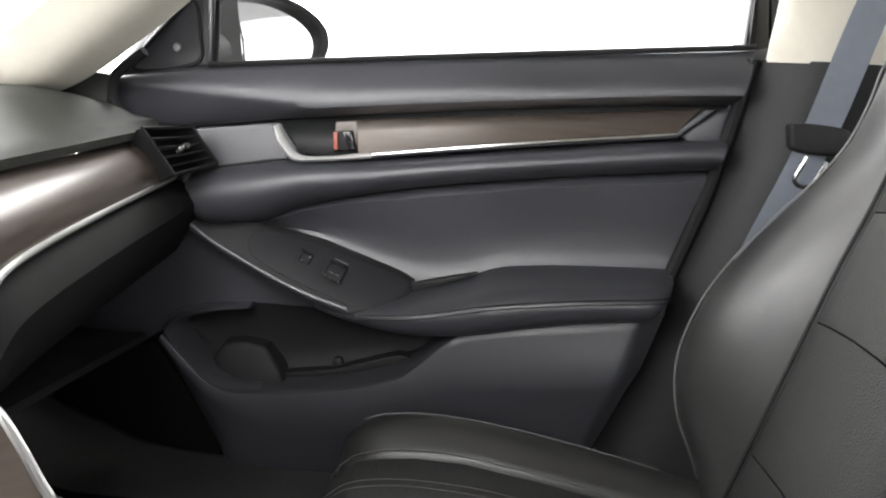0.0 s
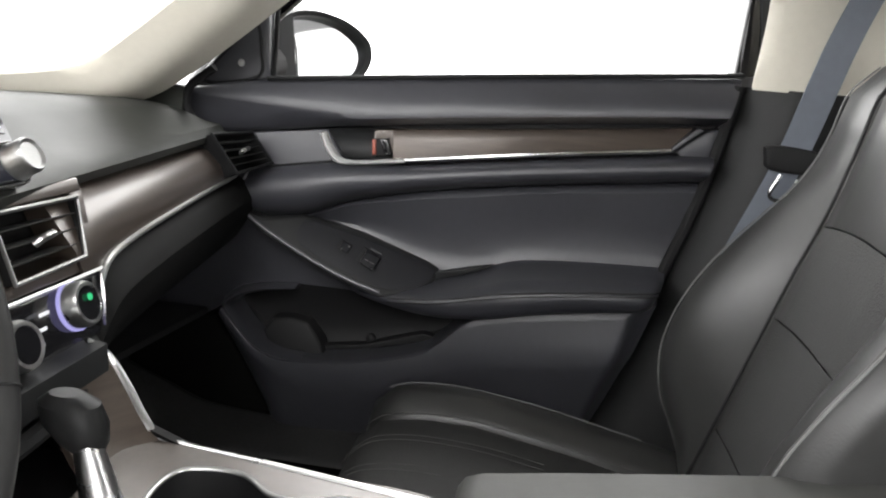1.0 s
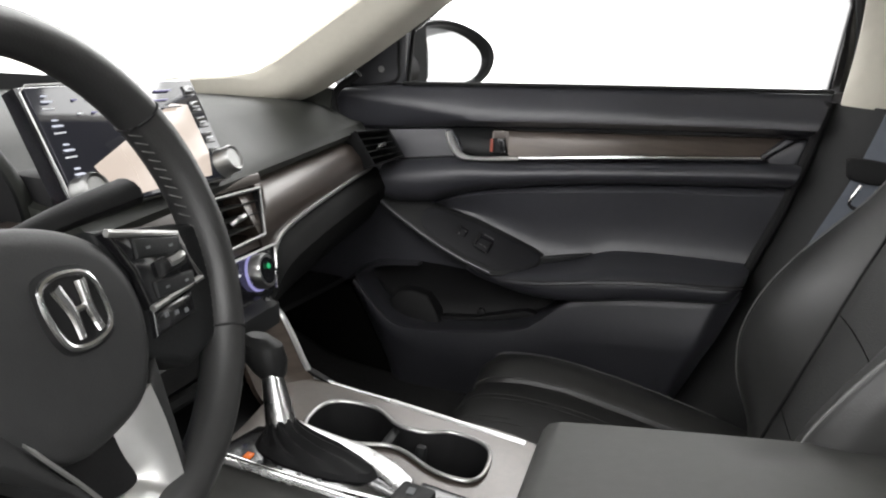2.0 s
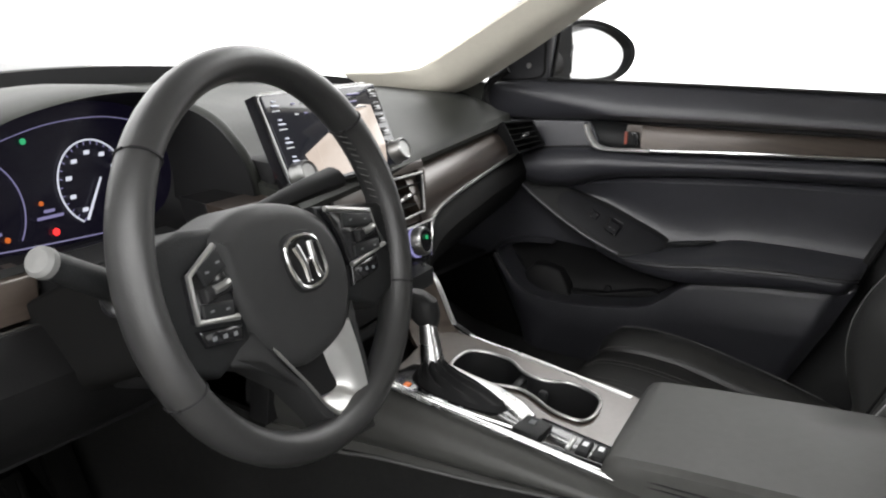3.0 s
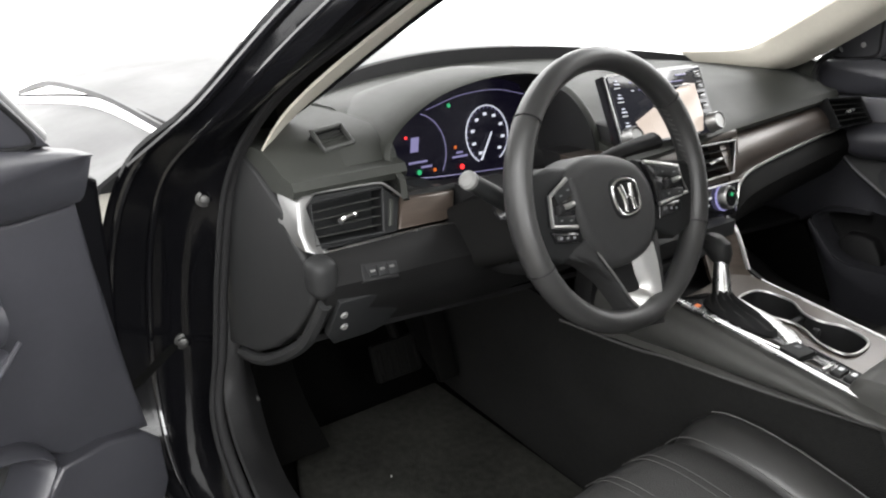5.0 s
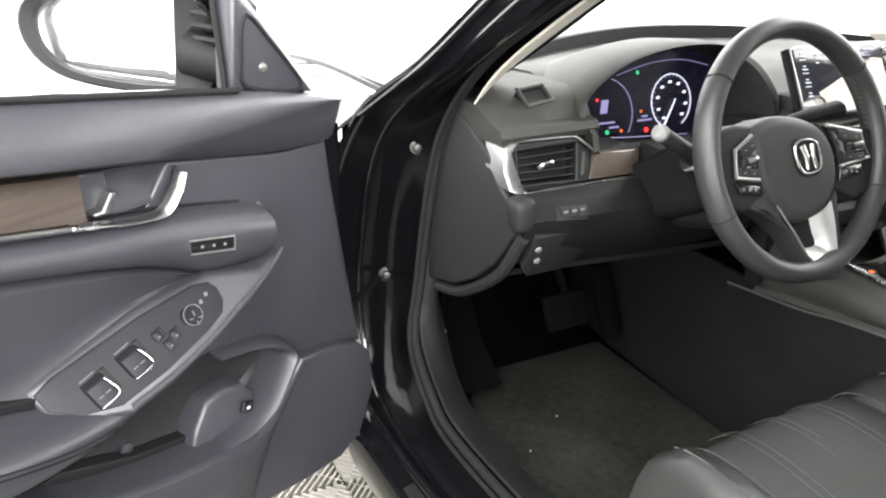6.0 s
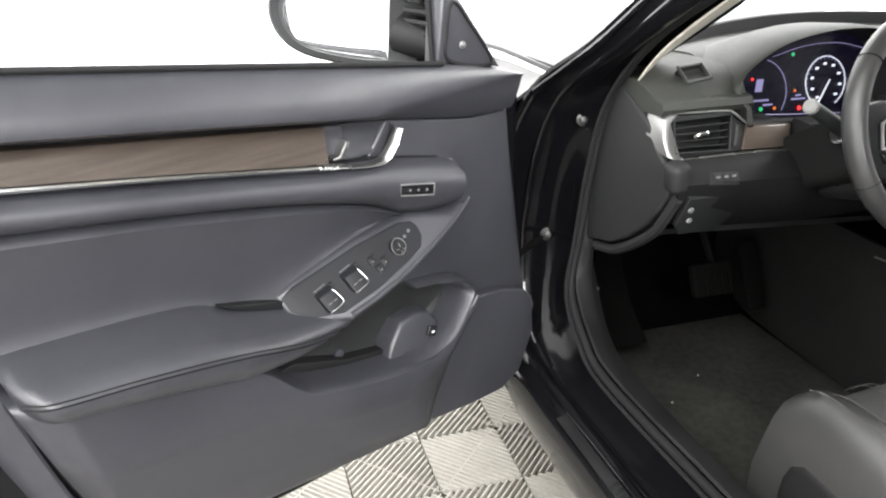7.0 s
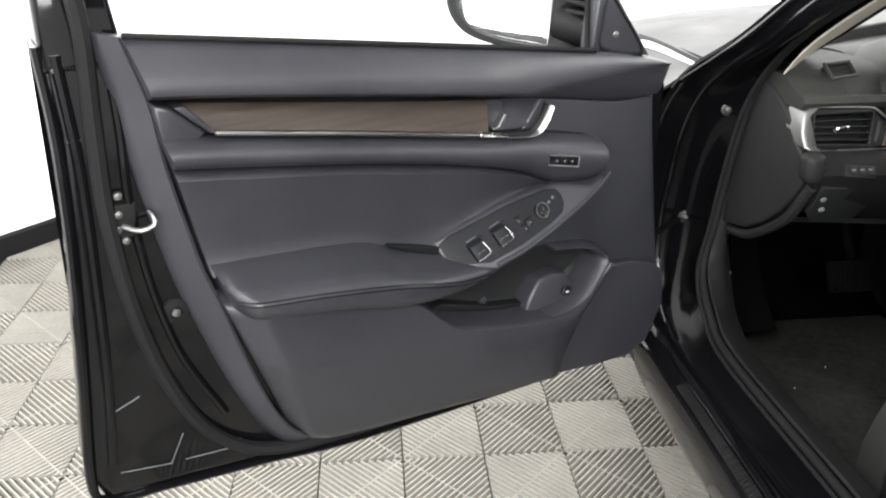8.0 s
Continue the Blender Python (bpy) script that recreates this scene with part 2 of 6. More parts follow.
def facing(loc, axis, up=(0, 0, 1)):
    """A matrix at loc whose z looks along axis and whose y is as near as can be to up."""
    z = Vector(axis).normalized()
    x = Vector(up).cross(z).normalized()
    y = z.cross(x)
    return Matrix.Translation(loc) @ Matrix((x, y, z)).transposed().to_4x4()


def door(side):
    """A front door in its own axes: x to the rear from the hinge edge, y inwards (mirrored on the passenger side), z up."""
    driver = side == "driver"
    if driver:
        a = radians(65.5)
        m = Matrix(((math.cos(a), math.sin(a), 0, -0.073), (-math.sin(a), math.cos(a), 0, -0.888), (0, 0, 1, 0), (0, 0, 0, 1)))
        d = thing("driver_door", "open black front door with vinyl panel and brown veneer strip", "car door", m=m, kind="thing")
        s = 1
    else:
        m = Matrix.Translation((-0.07, 0.685, 0))
        d = thing("passenger_door", "closed front door with black vinyl panel and armrest", "car door", m=m, kind="thing")
        s = -1

    def put(u, z, n):
        # each door is sheared towards its rear end to fit the camera's view
        return Vector((u, s * n, z + (0.013 if driver else -0.009) * u * max(0.0, (z - 0.65) / 0.45)))

    def add(name, bm, material, label="", parent=None, sharp=38):
        return part(name, bm, material, parent or d, label, True, sharp)

    # outer shell and the flat panel carrier
    shell = [(-0.06, 0.385), (0.25, 0.393), (0.565, 0.406), (0.728, 0.427), (0.888, 0.445), (0.975, 0.452), (0.992, 0.50), (0.974, 0.646), (0.964, 0.733), (0.951, 0.87), (0.944, 1.0), (0.946, 1.10), (0.5, 1.055), (0.0, 1.0), (-0.075, 0.95), (-0.085, 0.6)]
    add("door_shell", slab(shell, put, -0.15, -0.055, 0.02), PAINT, "gloss black painted door edge")
    carrier = [(-0.055, 0.47), (0.02, 0.425), (0.3, 0.435), (0.62, 0.458), (0.70, 0.50), (0.77, 0.72), (0.825, 0.95), (0.862, 1.10), (0.5, 1.06), (0.01, 1.0), (-0.02, 0.9), (-0.045, 0.75), (-0.07, 0.56)]
    add("panel_carrier", slab(carrier, put, -0.06, -0.0535, 0.001), HARD)
    # upper pad along the window; its belly thins out towards the hinges
    top = [(-0.03, 1.000), (0.03, 1.014), (0.15, 1.034), (0.5, 1.072), (0.858, 1.108)]
    low = [(-0.018, 0.944), (0.07, 0.944), (0.242, 0.969), (0.40, 0.989), (0.52, 1.003), (0.72, 1.025), (0.838, 1.035)]

    def upper(t):
        vr = 0.06 + 0.76 * min(1.0, t / 0.36) ** 0.85
        b = -0.016 + 0.032 * min(1.0, t / 0.45)
        return [(0, -0.05), (0, -0.026), (0.03 * vr / 0.8, -0.020), (0.25 * vr, -0.014 + 0.25 * (b + 0.014)), (0.6 * vr, -0.010 + 0.75 * (b + 0.010)), (0.88 * vr, b), (vr, b - 0.001),
                (vr + (1 - vr) * 0.35, b - 0.3 * (b + 0.026)), (vr + (1 - vr) * 0.85, b - 0.8 * (b + 0.026)), (1, -0.030), (1, -0.05)]

    add("upper_pad", strip(top, low, upper, put, 64), DOOR, "soft black vinyl upper pad", None, 50)
    add("window_seal", tube([put(*p, -0.02) for p in [(0.14, 1.035), (0.5, 1.074), (0.858, 1.111)]], 0.004, 30), RUBBER)
    # flat field ahead of the handle
    add("front_field", slab([(-0.016, 0.941), (0.07, 0.941), (0.236, 0.966), (0.262, 0.93), (0.28, 0.905), (0.30, 0.86), (0.34, 0.72), (0.32, 0.70), (0.2, 0.698), (0.15, 0.69), (0.10, 0.676), (0.06, 0.64), (0.04, 0.626), (-0.085, 0.592), (-0.046, 0.754)],
        put, -0.05, -0.034, 0.005), DOOR)
    # veneer strip and chrome line
    add("veneer_strip", strip([(0.345, 0.976), (0.6, 1.004), (0.804, 1.0275)], [(0.352, 0.932), (0.58, 0.965), (0.768, 0.991)],
        [(0, -0.045), (0, -0.028), (0.06, -0.026), (0.35, -0.022), (0.85, -0.013), (1, -0.010), (1, -0.045)], put, 40), WOOD, "brown brushed wood veneer strip")
    add("chrome_strip", tube([put(*p, -0.004) for p in [(0.366, 0.9312), (0.40, 0.9364), (0.58, 0.9645), (0.770, 0.9915)]], 0.0038, 50), BRIGHT, "thin polished chrome strip")
    add("strip_end", slab([(0.766, 0.991), (0.774, 0.990), (0.816, 1.0275), (0.802, 1.0285)], put, -0.04, -0.006, 0.003), DOOR)
    # hollow behind the opening handle, the handle, and the lock
    # passenger's hollow takes a darker plastic, shade put into its colour
    add("handle_cup", strip([(0.236, 0.967), (0.29, 0.973), (0.35, 0.977)], [(0.262, 0.925), (0.30, 0.924), (0.35, 0.931)],
        [(0, -0.052), (0, -0.030), (0.15, -0.038), (0.5, -0.042), (0.85, -0.038), (1, -0.030), (1, -0.052)], put, 20), DOOR if driver else HARD, "hollow behind the opening handle")
    def grip(t):
        k = 1 - 0.55 * max(0.0, (t - 0.55) / 0.45)
        return [(0, -0.009), (0, -0.005), (0.2, 0.004 * k), (0.5, 0.007 * k), (0.8, 0.003 * k), (1, -0.005), (1, -0.009)]

    add("pull_handle", strip([(0.2445, 0.9640), (0.2545, 0.943), (0.274, 0.9245), (0.312, 0.9258), (0.340, 0.9305), (0.372, 0.9355)], [(0.2335, 0.9600), (0.2425, 0.938), (0.262, 0.9165), (0.295, 0.9165), (0.335, 0.922), (0.372, 0.9280)], grip, put, 48), CHROME if driver else CHROMELIT, "satin chrome opening handle")
    add("handle_edge", tube([put(*p, -0.026) for p in [(0.2315, 0.962), (0.2400, 0.9365), (0.260, 0.9135), (0.297, 0.9140), (0.372, 0.9262)]], 0.0022, 40, 6), MATTE)
    lk = add("lock_plate", slab([(0.314, 0.973), (0.346, 0.977), (0.350, 0.934), (0.312, 0.930)], put, -0.05, -0.030, 0.004), WOOD if not driver else DOOR)
    if driver:
        add("lock_tab", slab([(0.313, 0.953), (0.320, 0.955), (0.331, 0.937), (0.343, 0.936), (0.340, 0.931), (0.323, 0.931)], put, -0.034, -0.014, 0.003), STEEL, "silver lock tab", lk)
    else:
        add("lock_recess", slab([(0.314, 0.958), (0.340, 0.962), (0.347, 0.935), (0.320, 0.931)], put, -0.034, -0.028, 0.002), MATTE, "", lk)
        add("lock_flag", slab([(0.313, 0.957), (0.319, 0.958), (0.321, 0.934), (0.315, 0.933)], put, -0.034, -0.024, 0.001), RED, "red unlocked mark", lk)
        add("lock_tab", slab([(0.326, 0.960), (0.340, 0.961), (0.347, 0.936), (0.336, 0.935)], put, -0.034, -0.018, 0.003), PIANO, "", lk)
    # rear end of the trim recess
    add("rear_pad", slab([(0.776, 0.990), (0.817, 1.026), (0.838, 1.031), (0.830, 0.985), (0.79, 0.978)], put, -0.05, -0.014, 0.006), DOOR)
    # padded band under the chrome line, turned in at its front end
    band_low = [(0.113, 0.838), (0.122, 0.820), (0.148, 0.812), (0.215, 0.823), (0.282, 0.852), (0.38, 0.878), (0.476, 0.897), (0.602, 0.917), (0.73, 0.934), (0.822, 0.946)]

    def band(t):
        f = min(1.0, t / 0.035) ** 0.6
        return [(v, dd if k in (0, 10) else -0.034 + (dd + 0.034) * f) for k, (v, dd) in enumerate([(0, -0.05), (0, -0.022), (0.04, -0.010), (0.16, 0.008), (0.34, 0.015), (0.52, 0.015), (0.70, 0.009), (0.86, -0.006), (0.96, -0.020), (1, -0.030), (1, -0.05)])]

    add("padded_band", strip([(0.113, 0.858), (0.117, 0.877), (0.130, 0.8895), (0.26, 0.914), (0.372, 0.925), (0.518, 0.947), (0.758, 0.982), (0.834, 0.989)], band_low, band, put, 80), DOOR, "padded black vinyl band", None, 50)
    # large soft insert, hollow above the armrest
    add("soft_insert", strip(band_low[3:], [(0.222, 0.815), (0.307, 0.797), (0.415, 0.757), (0.50, 0.756), (0.554, 0.776), (0.69, 0.785), (0.79, 0.790)],
        [(0, -0.05), (0, -0.032), (0.03, -0.022), (0.09, -0.017), (0.25, -0.022), (0.5, -0.030), (0.75, -0.034), (0.92, -0.030), (1, -0.022), (1, -0.05)], put, 48), DOOR, "smooth black leatherette insert")

    # carrier of the switches: a slanted tray that runs from the band down to the armrest
    def pod_put(u, z, n):
        return put(u, z, n - 0.010 + 0.75 * max(-0.03, (0.812 - 0.36 * (u - 0.27)) - z))

    # passenger's tray takes a darker vinyl to stand for shade
    add("switch_carrier", slab([(0.122, 0.826), (0.150, 0.816), (0.212, 0.824), (0.307, 0.805), (0.415, 0.770), (0.440, 0.760), (0.432, 0.738), (0.40, 0.722), (0.352, 0.715), (0.30, 0.731), (0.242, 0.754), (0.171, 0.788), (0.128, 0.812)],
        pod_put, -0.05, -0.008, 0.006), DOOR if driver else SOFT, "slanted tray of the door switches")
    pod = add("switch_panel", slab([(0.216, 0.8165), (0.235, 0.8165), (0.307, 0.800), (0.414, 0.767), (0.434, 0.757), (0.428, 0.740), (0.402, 0.728), (0.36, 0.7265), (0.30, 0.745), (0.242, 0.769), (0.216, 0.783), (0.208, 0.796), (0.209, 0.809)],
        pod_put, -0.02, -0.0068, 0.002), PODM, "black window switch panel")
    add("tray_lip", tube([pod_put(u, z, -0.0085) for u, z in ((0.352, 0.722), (0.30, 0.738), (0.242, 0.761), (0.171, 0.795), (0.135, 0.815), (0.110, 0.832))], [0.0045, 0.003], 40, 8), DOOR)
    add("band_lip", tube([put(0.118, 0.824, -0.028), put(0.100, 0.842, -0.031), put(0.101, 0.868, -0.031), put(0.108, 0.880, -0.035), put(0.114, 0.886, -0.040)], [0.004, 0.0036], 24, 8), DOOR)
    add("band_groove", tube([put(*p, -0.034) for p in [(0.140, 0.8935), (0.26, 0.9165), (0.372, 0.928)]], 0.0020, 24, 6), MATTE)

    def switch(u, z, w, h, rot, mark=True, tall=0.006):
        c, q = math.cos(rot), math.sin(rot)

        def at(x, y):
            return (u + x * c - y * q, z + x * q + y * c)
        add("switch_well", slab([at(-w * 1.5, -h * 1.1), at(-w * 0.8, -h * 1.1), at(-w * 0.8, h * 1.1), at(-w * 1.5, h * 1.1)], pod_put, -0.02, -0.0045, 0.001), MATTE, "", pod)
        ob = add("window_switch", slab([at(-w, -h), at(w, -h), at(w, h), at(-w, h)], pod_put, -0.02, tall, 0.003), PODM, "", pod)
        if mark:
            add("switch_edge", tube([pod_put(*at(w * 0.9, -h * 0.9), tall), pod_put(*at(-w * 0.9, -h * 0.75), tall + 0.001), pod_put(*at(-w * 0.95, h * 0.3), tall + 0.001), pod_put(*at(-w * 0.8, h * 0.9), tall)], 0.00045, 20, 5), CHROME, "bright switch edge", pod)
            for k in (-0.35, 0.35):
                add("switch_mark", tube([pod_put(*at(w * k - 0.003, -h * 0.1), tall + 0.0006), pod_put(*at(w * k + 0.003, -h * 0.1), tall + 0.0006)], 0.0006, 2, 5), PALE, "", pod)
            add("switch_mark", tube([pod_put(*at(-w * 0.7, h * 1.35), -0.0045), pod_put(*at(w * 0.8, h * 1.35), -0.0045)], 0.0008, 2, 5), MARK, "", pod)
        return ob

    r = -0.36
    if driver:
        switch(0.376, 0.748, 0.013, 0.0105, r)
        switch(0.332, 0.764, 0.013, 0.0105, r)
        for u, z in ((0.296, 0.779), (0.288, 0.768), (0.278, 0.776)):
            switch(u, z, 0.0055, 0.0050, r, False, -0.003)
            add("switch_mark", box(pod_put(u, z, -0.0022), (0.003, 0.001, 0.0025), 0), PALE, "", pod)
        ka = Vector((0, 1, 0.55))
        knob = add("mirror_knob", lathe([(0.0, -0.006), (0.0125, -0.006), (0.0125, 0.004), (0.0105, 0.007), (0.0, 0.006)], 24, facing(pod_put(0.252, 0.789, -0.006), ka)), PODM, "round mirror control", pod)
        add("knob_ring", lathe([(0.0116, 0.0035), (0.0128, 0.0035), (0.0128, 0.0050), (0.0116, 0.0052)], 24, facing(pod_put(0.252, 0.789, -0.006), ka)), STEEL, "", pod)
        for k in range(4):
            add("switch_mark", tube([Vector(pod_put(0.252 + 0.0025 * math.cos(k * 1.571), 0.789 + 0.0025 * math.sin(k * 1.571), 0.0035)), Vector(pod_put(0.252 + 0.0075 * math.cos(k * 1.571), 0.789 + 0.0075 * math.sin(k * 1.571), 0.0035))], 0.0007, 2, 5), PALE, "", pod)
        for k in range(2):
            add("switch_mark", box(pod_put(0.226 + 0.009 * k, 0.806 - 0.006 * k, -0.005), (0.004, 0.003, 0.005), 0.0008), MARK, "", pod)
        mem = add("memory_buttons", slab([(0.189, 0.875), (0.252, 0.887), (0.252, 0.871), (0.190, 0.858)], put, 0.0, 0.0175, 0.003), PIANO, "seat memory buttons in a chrome frame")
        add("button_frame", tube([put(*p, 0.0172) for p in [(0.189, 0.875), (0.252, 0.887), (0.252, 0.871), (0.190, 0.858)]], 0.0012, 4, 5, closed=True, up=(0, 1, 0), smooth=False), CHROME, "", mem)
        for k in range(3):
            add("button_mark", box(put(0.204 + 0.016 * k, 0.8695 + 0.0031 * k, 0.018), (0.0035, 0.002, 0.0030), 0.0005), PALE, "", mem)
    else:
        switch(0.331, 0.768, 0.013, 0.0095, r)
        switch(0.288, 0.783, 0.008, 0.0065, r, False, -0.002)
        for k in range(2):
            add("switch_mark", box(pod_put(0.283 + 0.011 * k, 0.781 + 0.004 * k, -0.001), (0.003, 0.002, 0.003), 0.0006), PALE, "", pod)

    # armrest: top, stitched front and underside
    def arm(t):
        w = -0.004 + 0.068 * min(1, t * 2.0) ** 0.7
        e = max(0.0, (t - 0.93) / 0.07)
        w = -0.02 + (w + 0.02) * math.sqrt(max(0.0, 1 - 0.80 * e ** 2.6))
        return [(0, -0.05), (0, -0.028), (0.06, -0.018), (0.20, w * 0.55), (0.31, w * 0.90), (0.38, w * 0.99), (0.46, w + 0.003), (0.62, w + 0.003), (0.84, w - 0.002), (0.95, w - 0.012), (1, w - 0.024), (1, -0.05)]

    add("armrest", strip([(0.30, 0.718), (0.36, 0.727), (0.43, 0.744), (0.50, 0.765), (0.554, 0.786), (0.62, 0.795), (0.69, 0.800), (0.79, 0.805)],
        [(0.305, 0.708), (0.36, 0.697), (0.43, 0.692), (0.505, 0.700), (0.639, 0.730), (0.774, 0.750)], arm, put, 64), DOOR, "padded armrest with twin seams", None, 50)
    for dz in (0.0, 0.006):
        add("seam", tube([put(0.37, 0.720 - dz, 0.046), put(0.45, 0.733 - dz, 0.062), put(0.55, 0.757 - dz, 0.0685), put(0.66, 0.7735 - dz, 0.0685), put(0.755, 0.784 - dz, 0.0675), put(0.780, 0.785 - dz, 0.050)], 0.0010, 50, 5), MATTE)
    # dark plate ahead of the armrest, standing for a shaded grab hollow
    add("grab_shade_plate", slab([(0.432, 0.741), (0.430, 0.754), (0.48, 0.767), (0.525, 0.778), (0.505, 0.766), (0.47, 0.753)], put, -0.05, -0.018, 0.002), HARD, "dark plate for a shaded grab hollow")
    # lower panel with the rim of the pocket
    rim = [(0.785, 0.757), (0.66, 0.738), (0.55, 0.718), (0.50, 0.699), (0.455, 0.655), (0.42, 0.630), (0.325, 0.604), (0.228, 0.590), (0.185, 0.587), (0.15, 0.602), (0.115, 0.632), (0.088, 0.657)]
    foot = [(0.70, 0.51), (0.66, 0.478), (0.59, 0.464), (0.45, 0.450), (0.30, 0.436), (0.22, 0.4315), (0.182, 0.4315), (0.172, 0.474), (0.130, 0.553), (0.075, 0.635)]

    def lower(t):
        k = 0.034 - 0.018 * max(0, t - 0.75) / 0.25 - 0.03 * max(0, 0.05 - t) / 0.05
        g = 0.012 * max(0, 1 - t / 0.5)
        b = 0.004 * max(0, 1 - t / 0.8)
        return [(0, -0.052), (0, k - 0.014), (0.012, k - 0.006), (0.03, k - 0.001), (0.08, k), (0.2, k + 0.55 * g), (0.33, k + g), (0.38, k + g - 0.002), (0.5, k - 0.006 + b), (0.7, k - 0.014 + b), (0.92, k - 0.024), (1, k - 0.040), (1, -0.052)]

    add("lower_panel", strip(rim, foot, lower, put, 84), DOOR, "black plastic lower panel with a door pocket", None, 50)
    add("pocket_rim", strip([(0.205, 0.7035), (0.15, 0.697), (0.115, 0.690), (0.094, 0.680), (0.080, 0.662), (0.094, 0.644), (0.14, 0.603), (0.18, 0.583), (0.23, 0.584)], [(0.205, 0.697), (0.15, 0.686), (0.122, 0.678), (0.106, 0.668), (0.102, 0.659), (0.114, 0.644), (0.152, 0.610), (0.188, 0.595), (0.23, 0.592)],
        lambda t: [(v, dd + 0.030 * min(1.0, max(0.0, t - 0.18) / 0.5)) if dd > -0.04 else (v, dd) for v, dd in ((0, -0.052), (0, -0.030), (0.2, -0.012), (0.5, -0.006), (0.8, -0.012), (1, -0.030), (1, -0.052))], put, 60), DOOR, "raised rim of the door pocket")
    # the pocket's bowl, its floor and the bottle rest; passenger's darkened for shade
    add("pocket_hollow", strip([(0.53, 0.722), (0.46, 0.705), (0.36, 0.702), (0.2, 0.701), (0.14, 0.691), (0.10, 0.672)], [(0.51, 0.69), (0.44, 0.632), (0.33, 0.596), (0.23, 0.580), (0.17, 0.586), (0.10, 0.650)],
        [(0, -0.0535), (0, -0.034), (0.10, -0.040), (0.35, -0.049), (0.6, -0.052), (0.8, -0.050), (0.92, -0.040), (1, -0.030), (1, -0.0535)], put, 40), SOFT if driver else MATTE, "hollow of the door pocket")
    # dark strip laid where the pocket's depth is shaded
    add("pocket_shade_strip", slab([(0.44, 0.640), (0.42, 0.628), (0.325, 0.602), (0.24, 0.588), (0.24, 0.598), (0.325, 0.612), (0.42, 0.644)], put, -0.05, -0.028, 0.002), MATTE)
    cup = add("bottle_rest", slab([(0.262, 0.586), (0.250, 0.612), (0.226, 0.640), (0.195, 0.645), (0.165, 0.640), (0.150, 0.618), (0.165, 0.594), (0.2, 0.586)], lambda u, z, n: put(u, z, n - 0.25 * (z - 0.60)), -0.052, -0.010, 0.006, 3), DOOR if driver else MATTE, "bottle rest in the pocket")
    if driver:
        add("trunk_button", slab([(0.160, 0.616), (0.177, 0.622), (0.182, 0.607), (0.165, 0.600)], put, -0.01, -0.004, 0.002), PIANO, "trunk release button", cup)
        add("button_light", box(put(0.171, 0.611, -0.0035), (0.005, 0.002, 0.003), 0.0005), ICON, "", cup)
    # stud added where the pocket shows a soft highlight; no lamp
    add("pocket_highlight_stud", lathe([(0.0, 0.0), (0.008, 0.0), (0.008, 0.010), (0.0, 0.012)], 16, facing(put(0.330, 0.618, -0.050), (0, s, 0))), DOOR if driver else MATTE)
    # passenger's cover is near-black, footwell shade put into its colour
    add("speaker_cover", slab([(0.066, 0.632), (0.122, 0.557), (0.165, 0.492), (0.171, 0.462), (0.160, 0.424), (0.06, 0.411), (-0.017, 0.408), (-0.062, 0.430), (-0.094, 0.505), (-0.085, 0.580), (-0.06, 0.606), (0.0, 0.626)], put, -0.05, -0.014, 0.006, 4), DOOR if driver else SHADEBLACK, "smooth speaker cover")
    # bevelled rear side of the panel
    add("panel_side", strip([(0.858, 1.108), (0.836, 1.03), (0.826, 0.945), (0.800, 0.81), (0.780, 0.745), (0.735, 0.585), (0.69, 0.49), (0.62, 0.455)], [(0.893, 1.115), (0.876, 1.03), (0.866, 0.945), (0.842, 0.81), (0.818, 0.72), (0.768, 0.57), (0.712, 0.466), (0.63, 0.440)],
        [(0, -0.052), (0, -0.032), (0.1, -0.030), (0.6, -0.038), (0.95, -0.048), (1, -0.054), (1, -0.0545)], put, 50), DOOR, "bevelled rear side of the door panel")
    # corner cover with its small speaker
    sail = add("corner_cover", slab([(0.005, 1.012), (0.139, 1.032), (0.134, 1.138), (0.122, 1.145), (0.088, 1.112)], put, -0.06, -0.03, 0.008), DOOR, "triangular black corner cover")
    add("cover_ring", tube([put(*p, -0.030) for p in [(0.03, 1.022), (0.118, 1.035), (0.124, 1.075), (0.114, 1.118), (0.082, 1.09)]], 0.003, 50, 6, closed=True, up=(0, 1, 0)), MATTE, "", sail)
    add("speaker_emblem", lathe([(0.0, 0.0), (0.006, 0.0), (0.005, 0.003), (0.0, 0.004)], 14, facing(put(0.092, 1.055, -0.030), (0, s, 0))), SILVER, "", sail)
    # window frame: front post and roof line, rear post
    add("window_frame", tube([put(0.0, 1.005, -0.08), put(0.10, 1.13, -0.095), put(0.25, 1.27, -0.12), put(0.45, 1.37, -0.15), put(0.75, 1.405, -0.17), put(0.87, 1.38, -0.16)], 0.024, 60, 10), PAINT, "black window frame")
    add("frame_seal", tube([put(0.01, 1.012, -0.056), put(0.11, 1.135, -0.07), put(0.26, 1.265, -0.095), put(0.46, 1.355, -0.125), put(0.74, 1.385, -0.145), put(0.845, 1.34, -0.135), put(0.885, 1.24, -0.09), put(0.897, 1.12, -0.05)], 0.010, 60, 8), RUBBER)
    add("rear_post", slab([(0.850, 1.07), (0.945, 1.07), (0.935, 1.25), (0.905, 1.385), (0.835, 1.385), (0.866, 1.25)], lambda u, z, n: put(u, z, n - 0.30 * max(0, z - 1.1)), -0.11, -0.05, 0.008), PAINT, "black rear window post")
    add("guide_seal", tube([put(0.143, 1.033, -0.04), put(0.138, 1.155, -0.06)], 0.004, 8, 8), RUBBER)
    return d, put, add, s


driver_door, dput, dadd, ds = door("driver")
passenger_door, pput, padd, ps = door("passenger")


